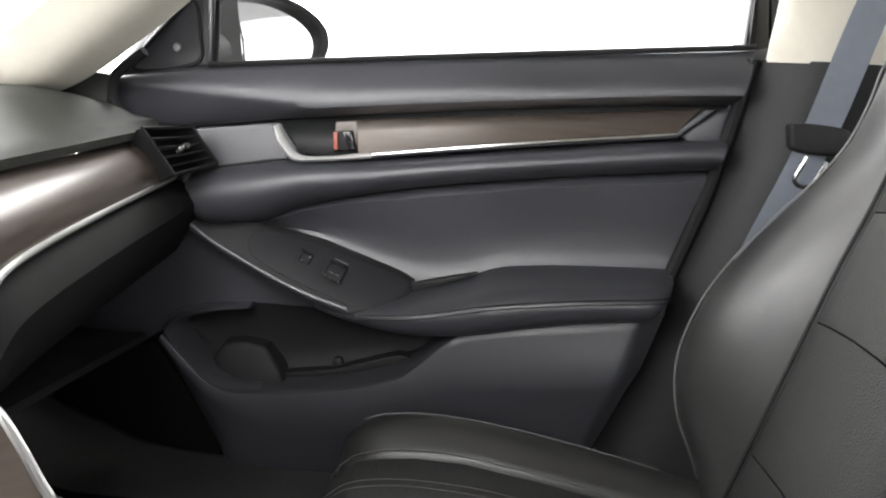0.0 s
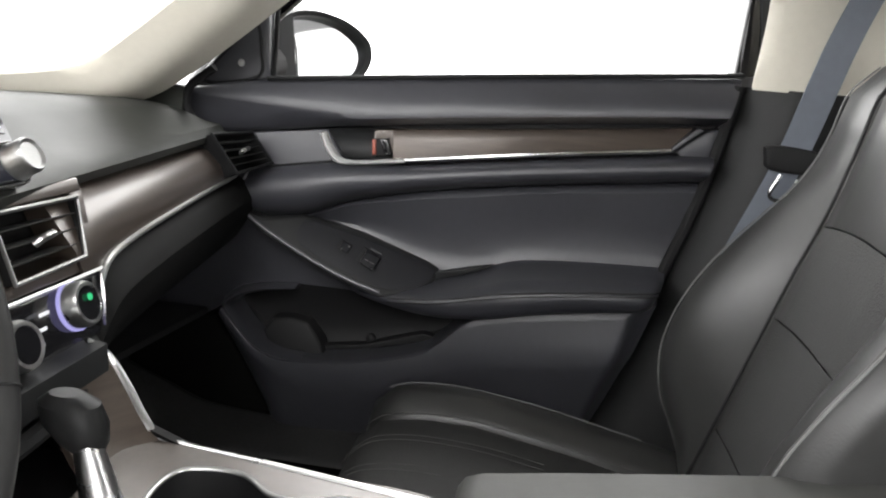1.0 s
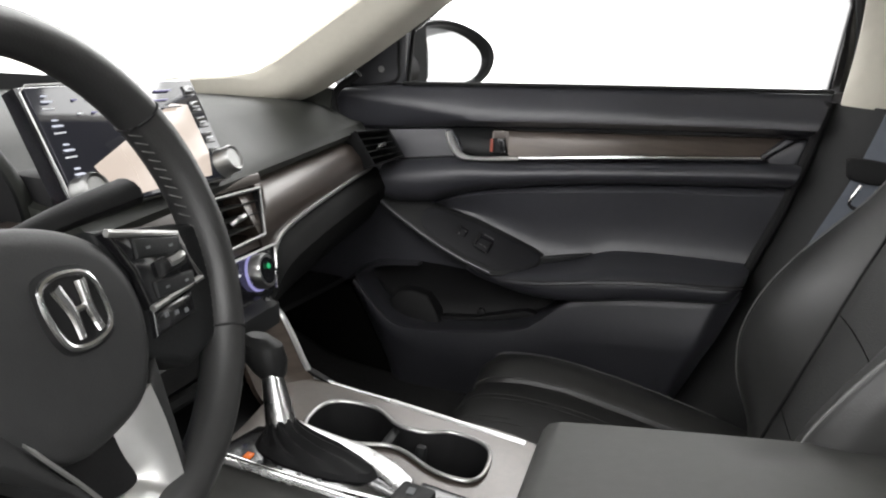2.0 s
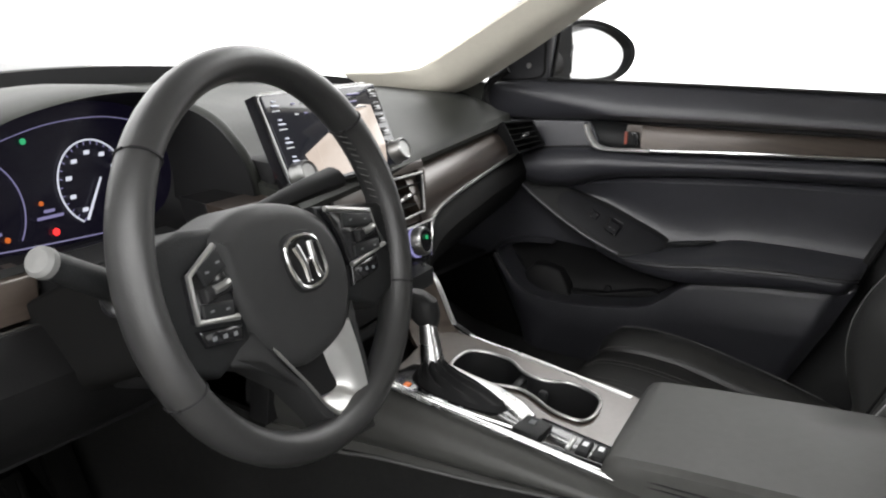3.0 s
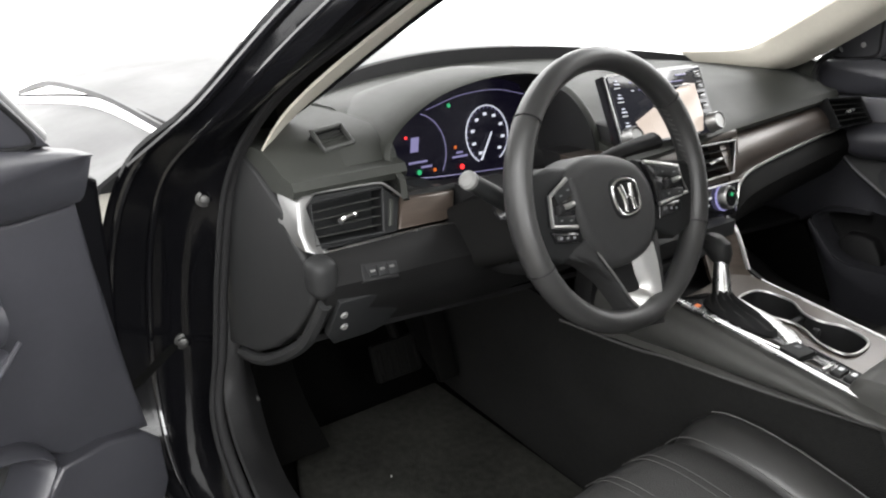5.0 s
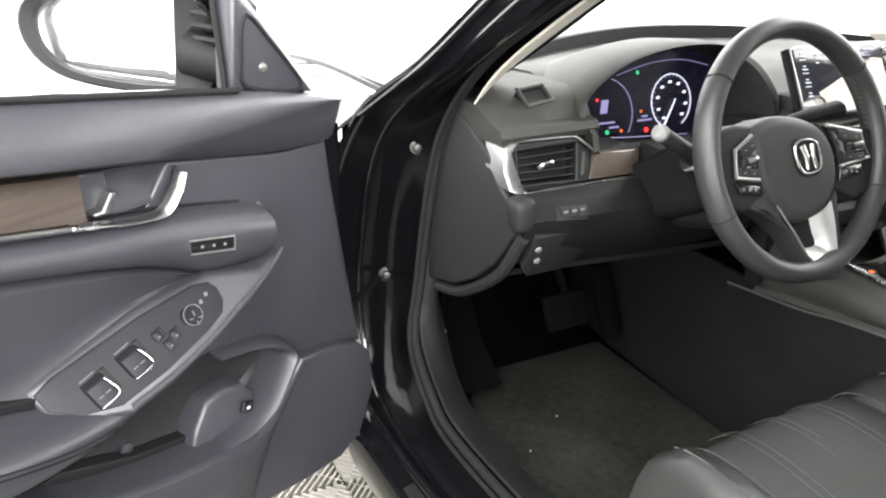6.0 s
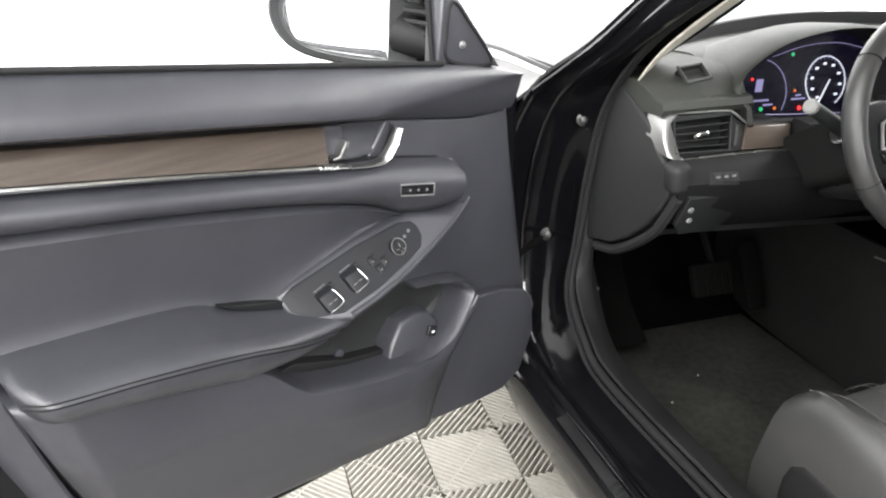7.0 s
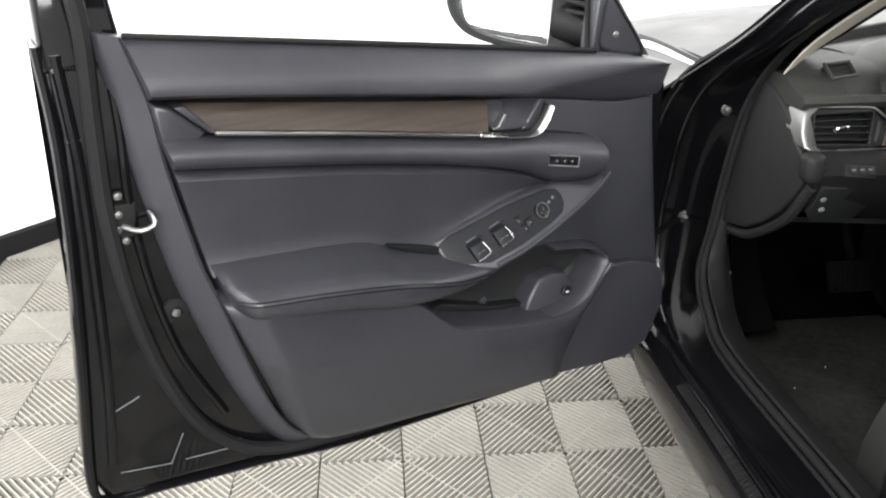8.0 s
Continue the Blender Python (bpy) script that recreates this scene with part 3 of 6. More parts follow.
# ---------------------------------------------------------------- booth
def booth():
    b = thing("booth_wall", "white booth wall with an added glow", "wall", kind="structure")
    c = (0.65, 0.0)
    W, H = (3.5, 3.5), 3.2
    bm = bmesh.new()
    ring = []
    n = 64
    for i in range(n):
        a = 2 * math.pi * i / n
        k = 2.0
        r = (abs(math.cos(a)) ** k + abs(math.sin(a)) ** k) ** (-1 / k)
        ring.append((c[0] + W[0] * r * math.cos(a), c[1] + W[1] * r * math.sin(a)))
    lit = ring[9:56]
    # this stretch of wall glows and serves as a light source
    part("glowing_wall", grid([[Vector((x, y, z)) for x, y in lit] for z in (0.08, H)], False), WALL, b)
    # unseen wall sector without glow, added to keep light from the rear low
    part("curtain", grid([[Vector((x, y, z)) for x, y in ring[55:] + ring[:10]] for z in (0.08, H)], False), FABRIC, b, "unseen wall sector without glow")
    part("base_rail", grid([[Vector((c[0] + (x - c[0]) * f, c[1] + (y - c[1]) * f, z)) for x, y in ring] for f, z in ((0.994, 0.0), (0.994, 0.075), (1.001, 0.082))], False, True), RUBBER, b, "dark rail along the foot of the wall")
    part("booth_ceiling", grid([[Vector((x, y, H)) for x, y in ring], [Vector((x * 0.01, y * 0.01, H + 0.01)) for x, y in ring]], False, True), CEIL, b)


booth()
ground = bmesh.new()
for x, y in ((-40, -40), (40, -40), (40, 40), (-40, 40)):
    ground.verts.new((x, y, -0.0135))
ground.faces.new(ground.verts)
piece("ground", ground, GAP, "dark brown base under the floor tiles", "floor", "structure")
# ---------------------------------------------------------------- car body
MID = -0.02


def other(p):
    """The place on the passenger side that mirrors p."""
    return Vector((p[0], 2 * MID - p[1], p[2]))


def sheet(lines, n=50, thick=0.004, out=(0, 0, 1), closed=False):
    """A skin of some thickness through several smooth lines in space."""
    rows = [curve(l, n) for l in lines]
    k = 4 * (len(rows) - 1) + 1 if len(rows) > 2 else 2
    cols = [curve([r[i] for r in rows], k) for i in range(n)]
    o = Vector(out).normalized() * thick
    return grid([c + [q - o for q in reversed(c)] for c in cols], True, True)


SILLP = mat("scuffed_black_plastic", (0.008, 0.008, 0.0084), 0.6, var=0.3, vscale=14, bump=0.15, dust=0.006, spec=0.3)
body = thing("car_body", "black sedan body shell with open door aperture", "car body", (0.3, 0.0, 0.2))
SEAL = [(0.45, -0.59, 1.345), (0.30, -0.618, 1.277), (0.15, -0.645, 1.182), (-0.042, -0.667, 1.057), (-0.146, -0.677, 0.936), (-0.180, -0.684, 0.80), (-0.190, -0.692, 0.65), (-0.172, -0.710, 0.555), (-0.076, -0.726, 0.498), (0.03, -0.728, 0.468), (0.38, -0.716, 0.464), (0.70, -0.716, 0.468)]
OUTER = [(0.45, -0.65, 1.375), (0.26, -0.67, 1.312), (0.05, -0.70, 1.180), (-0.104, -0.745, 1.042), (-0.232, -0.79, 0.94), (-0.29, -0.82, 0.80), (-0.305, -0.83, 0.63), (-0.285, -0.825, 0.52), (-0.20, -0.805, 0.44), (-0.02, -0.792, 0.413), (0.36, -0.784, 0.413), (0.72, -0.784, 0.413)]
HOLLOW = [(0.45, -0.64, 1.345), (0.30, -0.675, 1.275), (0.12, -0.695, 1.155), (-0.06, -0.71, 1.03), (-0.20, -0.72, 0.92), (-0.265, -0.72, 0.80), (-0.285, -0.725, 0.65), (-0.25, -0.735, 0.50), (-0.15, -0.755, 0.43), (0.02, -0.760, 0.404), (0.37, -0.752, 0.402), (0.71, -0.752, 0.402)]
GLASS = [(0.45, -0.47, 1.36), (0.25, -0.50, 1.275), (0.094, -0.525, 1.185), (-0.096, -0.555, 1.052), (-0.21, -0.59, 0.965)]
INNER = [(0.45, -0.575, 1.335), (0.29, -0.598, 1.265), (0.145, -0.617, 1.177), (-0.015, -0.662, 1.048), (-0.114, -0.670, 0.939)]
for flip in (False, True):
    f = other if flip else Vector
    part("pillar_frame", sheet([[f(p) for p in SEAL], [f(p) for p in HOLLOW], [f(p) for p in OUTER]], 70, 0.006, (0.6, 0, -0.8)), PILLAR, body, "gloss black door aperture")
    part("pillar_skin", sheet([[f(p) for p in OUTER[:5]], [f((p[0] - 0.03, p[1] + 0.06, p[2] + 0.005)) for p in OUTER[:5]], [f((p[0] + 0.012, p[1] - 0.02, p[2] - 0.004)) for p in GLASS]], 30, 0.004, (-0.5, 0, 0.8)), PAINT, body)
    # gloss rods added so that thin highlights run along the pillar
    for a, r in ((0.35, 0.005), (0.85, 0.006)):
        part("pillar_highlight_rod", tube([f(tuple(u * (1 - a) + v * a for u, v in zip(p, q))) for p, q in zip(HOLLOW, OUTER)], r, 80, 8), PAINT, body)
    part("door_seal", tube([f(p) for p in SEAL], 0.008, 90, 10), RUBBER, body, "black rubber door seal")
    part("seal_lip", tube([f((p[0] + 0.004, p[1] - 0.012, p[2] - 0.006)) for p in SEAL], 0.004, 90, 8), RUBBER, body)
    # the passenger's trim runs out in a flared foot along the windscreen
    trim_a, trim_b = (INNER[:2] + [(0.165, -0.63, 1.17), (0.01, -0.655, 1.052), (-0.10, -0.662, 0.985), (-0.22, -0.640, 0.965)], GLASS[:4] + [(-0.150, -0.545, 1.026), (-0.26, -0.500, 1.008)]) if flip else (INNER, GLASS)
    swell = 0.012 if flip else 0.001
    part("pillar_trim", sheet([[f(p) for p in trim_a], [f((p[0] * 0.5 + q[0] * 0.5 + swell, p[1] * 0.5 + q[1] * 0.5 + swell, p[2] * 0.5 + q[2] * 0.5 - swell)) for p, q in zip(trim_a, trim_b)], [f(p) for p in trim_b]], 40, 0.004, (0.3, 0, -0.8)), BEIGE, body, "beige windscreen pillar trim")
    kick_a, kick_b = SEAL[4:], [(-0.17, -0.62, 0.93), (-0.26, -0.615, 0.80), (-0.30, -0.615, 0.65), (-0.24, -0.62, 0.53), (-0.12, -0.64, 0.448), (0.03, -0.65, 0.435), (0.38, -0.65, 0.435), (0.70, -0.65, 0.44)]
    part("kick_panel", sheet([[f((p[0], p[1] + 0.01, p[2] + 0.004)) for p in kick_a], [f((p[0] - 0.006, (p[1] + q[1]) / 2, (p[2] + q[2]) / 2 + 0.006)) for p, q in zip(kick_a, kick_b)], [f(p) for p in kick_b]], 60, 0.006, (0, -0.5, -0.8)), SILLP, body, "black plastic sill and kick panel")
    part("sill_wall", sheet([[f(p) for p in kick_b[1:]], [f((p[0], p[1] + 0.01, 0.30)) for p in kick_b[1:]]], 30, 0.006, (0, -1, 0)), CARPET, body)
    SILL = ((-0.784, 0.413), (-0.788, 0.416), (-0.792, 0.413), (-0.795, 0.402), (-0.819, 0.395), (-0.822, 0.400), (-0.828, 0.397), (-0.832, 0.385), (-0.830, 0.355), (-0.820, 0.315), (-0.800, 0.27), (-0.77, 0.22))
    rows = [[f((x, y - 0.008 * max(0.0, (0.06 - x) / 0.2), z + 0.012 * max(0.0, (0.0 - x) / 0.16))) for y, z in SILL] for x in (-0.17, -0.12, -0.06, 0.0, 0.1, 0.2, 0.3, 0.45, 0.6, 0.74)]
    part("sill_skirt", grid([r + [f((r[0].x, -0.76, 0.25)) if not flip else other((r[0].x, -0.76, 0.25))] for r in rows], True, True), PAINT, body, "gloss black stepped sill")
part("wing_closure", box((-0.17, 0.775, 0.595), (0.40, 0.02, 0.59), 0.005), MATTE, body)
part("scuff_plate", box((0.37, -0.807, 0.4005), (0.72, 0.021, 0.004), 0.0015, Matrix.Rotation(0.28, 4, "X")), SILLP, body, "black plastic entry strip")
for k in range(24):
    part("scuff_rib", box((0.20 + 0.010 * k, -0.807, 0.4035), (0.005, 0.019, 0.003), 0.001, Matrix.Rotation(0.28, 4, "X") @ Matrix.Rotation(0.25, 4, "Z")), HARD, body)

# hinge hardware on the driver's pillar
def bolt_at(p, axis, r):
    b = part("hinge_bolt", lathe([(0, 0), (r * 1.7, 0), (r * 1.7, 0.003), (r, 0.004), (r, 0.011), (r * 0.6, 0.013), (0, 0.013)], 12, facing(p, axis)), ZINC, body, "dull zinc hinge bolt")
    return b


bolt_at((-0.205, -0.698, 0.884), (1, -0.3, 0.1), 0.007)
bolt_at((-0.245, -0.690, 0.755), (1, -0.3, 0.1), 0.006)
bolt_at((-0.275, -0.718, 0.630), (1, -0.4, 0.1), 0.008)
part("check_strap", tube([(-0.27, -0.735, 0.628), (-0.22, -0.80, 0.622), (-0.165, -0.88, 0.618)], 0.008, 12, 8, 0.5), SHADEBLACK, body, "door check strap")
part("release_lever", box((-0.220, -0.630, 0.521), (0.018, 0.014, 0.006), 0.0015), SILVER, body, "bright hood release tab")
part("lever_socket", box((-0.226, -0.626, 0.502), (0.026, 0.014, 0.034), 0.005), MATTE, body)
part("fender_clip", lathe([(0, 0), (0.012, 0), (0.01, 0.006), (0, 0.008)], 14, facing((-0.25, -0.775, 0.935), (0.5, -0.3, 1))), STEEL, body)

# hood, front wings and the scuttle under the windscreen
def hood_line(x, dz=0.0):
    return [Vector((x + 0.10 * (1 - (y / 0.7) ** 2) * -1, y, 0.972 + dz - 0.06 * (y / 0.7) ** 2)) for y in (-0.66, -0.5, -0.25, 0.0, 0.25, 0.5, 0.62)]


part("hood", sheet([hood_line(-0.42, 0.01), hood_line(-0.75, 0.0), hood_line(-1.15, -0.05), hood_line(-1.45, -0.13)], 40, 0.01, (0, 0, 1)), HOODP, body, "gloss black hood")
for flip in (False, True):
    f = other if flip else Vector
    part("front_wing", sheet([[f((-0.255, -0.685, 0.955)), f((-0.42, -0.67, 0.915)), f((-0.8, -0.67, 0.885)), f((-1.4, -0.69, 0.77))],
        [f((-0.25, -0.765, 0.94)), f((-0.42, -0.78, 0.885)), f((-0.8, -0.80, 0.85)), f((-1.4, -0.78, 0.74))],
        [f((-0.27, -0.83, 0.86)), f((-0.45, -0.85, 0.82)), f((-0.8, -0.87, 0.79)), f((-1.4, -0.84, 0.69))],
        [f((-0.30, -0.86, 0.5)), f((-0.5, -0.88, 0.5)), f((-0.8, -0.90, 0.62)), f((-1.4, -0.86, 0.5))],
        [f((-0.28, -0.86, 0.26)), f((-0.5, -0.87, 0.26)), f((-0.8, -0.88, 0.60)), f((-1.4, -0.84, 0.4))]], 40, 0.006, (0, 0.7 * (1 if not flip else -1), -0.5)), HOODP, body, "gloss black front wing")


def screen_base(y):
    return -0.46 + 0.27 * (y / 0.62) ** 2


part("scuttle", sheet([[(screen_base(y) + 0.005, y, 0.955) for y in (-0.50, -0.3, 0.0, 0.3, 0.48)],
    [(screen_base(y) - 0.012, y, 1.004 - 0.17 * y * y) for y in (-0.50, -0.3, 0.0, 0.3, 0.48)],
    [(screen_base(y) - 0.11, y, 0.93) for y in (-0.50, -0.3, 0.0, 0.3, 0.48)]], 40, 0.006, (0, 0, 1)), MATTE, body, "black band at the foot of the windscreen")

for flip in (False, True):
    f = other if flip else Vector
    part("wing_gap", tube([f((-0.36, -0.655, 0.934)), f((-0.5, -0.652, 0.928)), f((-0.8, -0.655, 0.905)), f((-1.4, -0.672, 0.79))], 0.0028, 20, 6), MATTE, body, "dark gap between hood and wing")

# unseen roof rails, roof and rear shell, added for cabin shade and dark reflections; floor
for sgn, y0 in ((-1, -0.655), (1, 0.615)):
    rail = part("roof_rail", tube([(0.40, y0, 1.362), (0.70, y0 - 0.02 * (sgn < 0), 1.398), (1.30, y0, 1.40), (1.75, y0 - sgn * 0.05, 1.345)], 0.062, 30, 14, 0.45), BEIGE, body, "beige lining along the roof rail")
    part("rail_skin", tube([(0.36, y0 + sgn * 0.012, 1.392), (0.70, y0 + sgn * 0.02, 1.432), (1.30, y0 + sgn * 0.02, 1.434), (1.78, y0 - sgn * 0.04, 1.372)], 0.066, 30, 14, 0.35), PAINT, rail, "gloss black roof edge")
part("roof", sheet([[(0.36, y, 1.375 + 0.03 * (1 - (y / 0.6) ** 2)) for y in (-0.57, -0.3, 0, 0.3, 0.53)], [(0.7, y, 1.41 + 0.03 * (1 - (y / 0.6) ** 2)) for y in (-0.60, -0.3, 0, 0.3, 0.56)],
    [(1.3, y, 1.41 + 0.03 * (1 - (y / 0.6) ** 2)) for y in (-0.60, -0.3, 0, 0.3, 0.56)], [(1.75, y, 1.35 + 0.03 * (1 - (y / 0.6) ** 2)) for y in (-0.54, -0.3, 0, 0.3, 0.5)]], 20, 0.03, (0, 0, -1)), BEIGE, body, "beige headliner")
part("roof_skin", sheet([[(0.40, y, 1.42 + 0.03 * (1 - (y / 0.6) ** 2)) for y in (-0.57, -0.3, 0, 0.3, 0.53)], [(0.7, y, 1.455 + 0.03 * (1 - (y / 0.6) ** 2)) for y in (-0.60, -0.3, 0, 0.3, 0.56)], [(1.3, y, 1.455 + 0.03 * (1 - (y / 0.6) ** 2)) for y in (-0.60, -0.3, 0, 0.3, 0.56)], [(1.80, y, 1.39 + 0.03 * (1 - (y / 0.6) ** 2)) for y in (-0.54, -0.3, 0, 0.3, 0.5)]], 20, 0.006, (0, 0, -1)), PAINT, body, "gloss black roof")
for sgn, y0 in ((1, 0.72), (-1, -0.76)):
    rear = part("rear_door", box((1.42, y0 + sgn * 0.10, 0.66), (1.02, 0.05, 0.86), 0.02), PAINT, body, "gloss black rear door")
    part("rear_lining", box((1.42, y0, 0.62), (1.0, 0.03, 0.80), 0.01), HARD, rear)
part("rear_wall", box((1.95, -0.02, 0.66), (0.06, 1.45, 0.92), 0.02), HARD, body)
part("underbody", box((0.55, -0.02, 0.25), (2.9, 1.5, 0.06), 0.02), MATTE, body)
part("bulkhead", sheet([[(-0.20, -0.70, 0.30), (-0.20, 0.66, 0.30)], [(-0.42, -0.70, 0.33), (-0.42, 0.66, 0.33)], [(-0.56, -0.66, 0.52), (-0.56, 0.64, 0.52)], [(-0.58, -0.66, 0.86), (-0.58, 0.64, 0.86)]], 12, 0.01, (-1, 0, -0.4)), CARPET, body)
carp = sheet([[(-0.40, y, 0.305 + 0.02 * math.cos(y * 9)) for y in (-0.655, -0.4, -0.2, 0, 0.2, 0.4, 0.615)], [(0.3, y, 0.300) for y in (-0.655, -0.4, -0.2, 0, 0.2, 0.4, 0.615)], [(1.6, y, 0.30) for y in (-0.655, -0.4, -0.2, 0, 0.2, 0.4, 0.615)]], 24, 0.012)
part("carpet", carp, CARPET, body, "black loop carpet darkened for footwell shade")
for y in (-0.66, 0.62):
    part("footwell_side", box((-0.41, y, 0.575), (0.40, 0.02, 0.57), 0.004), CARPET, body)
# footrest takes the darkened carpet because it came out too bright
part("footrest", sheet([[(-0.23, -0.615, 0.36), (-0.23, -0.49, 0.36)], [(-0.32, -0.61, 0.45), (-0.32, -0.50, 0.45)], [(-0.37, -0.60, 0.58), (-0.37, -0.51, 0.58)]], 8, 0.02, (-1, 0, -0.5)), CARPET, body, "left footrest darkened for footwell shade")

mat_bm = slab([(-0.33, -0.50), (-0.33, -0.15), (0.0, -0.147), (0.28, -0.15), (0.28, -0.59), (0.0, -0.60), (-0.18, -0.57)], lambda a, b, dpt: Vector((a, b, dpt)), 0.31, 0.325, 0.008)
piece("floor_mat", mat_bm, MATF, "worn black carpet mat in the driver's footwell", "floor mat")
random.seed(4)
for k in range(3):
    q = (random.uniform(-0.15, 0.25), random.uniform(-0.56, -0.2))
    piece("dust_crumb", box((q[0], q[1], 0.3262), (random.uniform(0.002, 0.004), 0.002, 0.0016), 0.0005, Matrix.Rotation(random.uniform(0, 3), 4, "Z")), FABRIC, "pale crumb of dust on the floor mat", "crumb")
pedal = thing("brake_pedal", "wide black rubber brake pedal", "pedal", (-0.27, -0.32, 0.44))
part("pad", box((-0.25, -0.32, 0.48), (0.02, 0.105, 0.075), 0.008, Matrix.Rotation(-0.45, 4, "Y")), SHADEBLACK, pedal)
for k in range(5):
    part("pad_rib", box((-0.238 + 0.0, -0.36 + 0.02 * k, 0.482), (0.006, 0.006, 0.06), 0.002, Matrix.Rotation(-0.45, 4, "Y")), SHADEBLACK, pedal)
part("arm", tube([(-0.26, -0.31, 0.50), (-0.33, -0.31, 0.60), (-0.36, -0.31, 0.78)], 0.009, 12, 8), SHADEBLACK, pedal)
gas = thing("gas_pedal", "narrow black accelerator pedal", "pedal", (-0.29, -0.18, 0.36))
part("pad", box((-0.29, -0.18, 0.45), (0.02, 0.05, 0.16), 0.008, Matrix.Rotation(-0.5, 4, "Y")), SHADEBLACK, gas)

# passenger's centre pillar
bp = thing("centre_pillar", "charcoal centre pillar trim with beige upper part", "pillar trim", (0.8, 0.68, 0.3))
EDGE = [(0.792, 0.70, 1.088), (0.778, 0.705, 1.0), (0.757, 0.71, 0.90), (0.727, 0.71, 0.80), (0.69, 0.71, 0.67), (0.64, 0.71, 0.54), (0.60, 0.71, 0.46), (0.50, 0.70, 0.40)]
part("lower_trim", sheet([EDGE, [(p[0] + 0.035, 0.668, p[2]) for p in EDGE], [(p[0] + 0.10, 0.645, p[2]) for p in EDGE], [(p[0] + 0.30, 0.64, p[2]) for p in EDGE]], 40, 0.01, (0, -1, 0)), SOFT, bp, "charcoal plastic lower trim")
part("upper_trim", sheet([[(0.80, 0.69, 1.085), (0.80, 0.665, 1.20), (0.78, 0.61, 1.36)], [(0.84, 0.66, 1.085), (0.84, 0.635, 1.20), (0.84, 0.58, 1.37)], [(1.0, 0.655, 1.085), (1.0, 0.63, 1.2), (1.0, 0.58, 1.37)]], 20, 0.008, (0, -1, 0)), BEIGE, bp, "beige upper trim")
part("pillar_seal", tube([(p[0] - 0.008, p[1] - 0.004, p[2]) for p in EDGE], 0.009, 40, 8), RUBBER, bp)

belt = thing("seat_belt", "grey woven seat belt hanging on the pillar", "seat belt", (0.85, 0.63, 0.8))
ribbon = [(0.915, 0.60, 1.25), (0.885, 0.612, 1.15), (0.852, 0.625, 1.0), (0.812, 0.63, 0.88), (0.77, 0.63, 0.76)]
part("webbing", sheet([[(p[0] - 0.022, p[1], p[2] - 0.006) for p in ribbon], [(p[0] + 0.022, p[1] - 0.004, p[2] + 0.006) for p in ribbon]], 30, 0.002, (0, -1, 0)), BELT, belt)
tongue = part("tongue_cover", slab([(-0.032, 0.012), (-0.034, -0.006), (-0.026, -0.02), (0.026, -0.014), (0.034, 0.002), (0.03, 0.018)], lambda a, b, dpt: Vector((0.850 + a, 0.626 - dpt, 0.996 + b - a * 0.15)), 0.0, 0.016, 0.005, smooth=30), MATTE, belt, "black belt tongue cover")
part("metal_tongue", tube([(0.838, 0.61, 0.975), (0.828, 0.612, 0.945), (0.848, 0.612, 0.94), (0.862, 0.61, 0.97)], 0.003, 20, 8), CHROME, tongue)
part("height_slider", box((0.905, 0.615, 1.235), (0.05, 0.03, 0.05), 0.012), MATTE, belt)


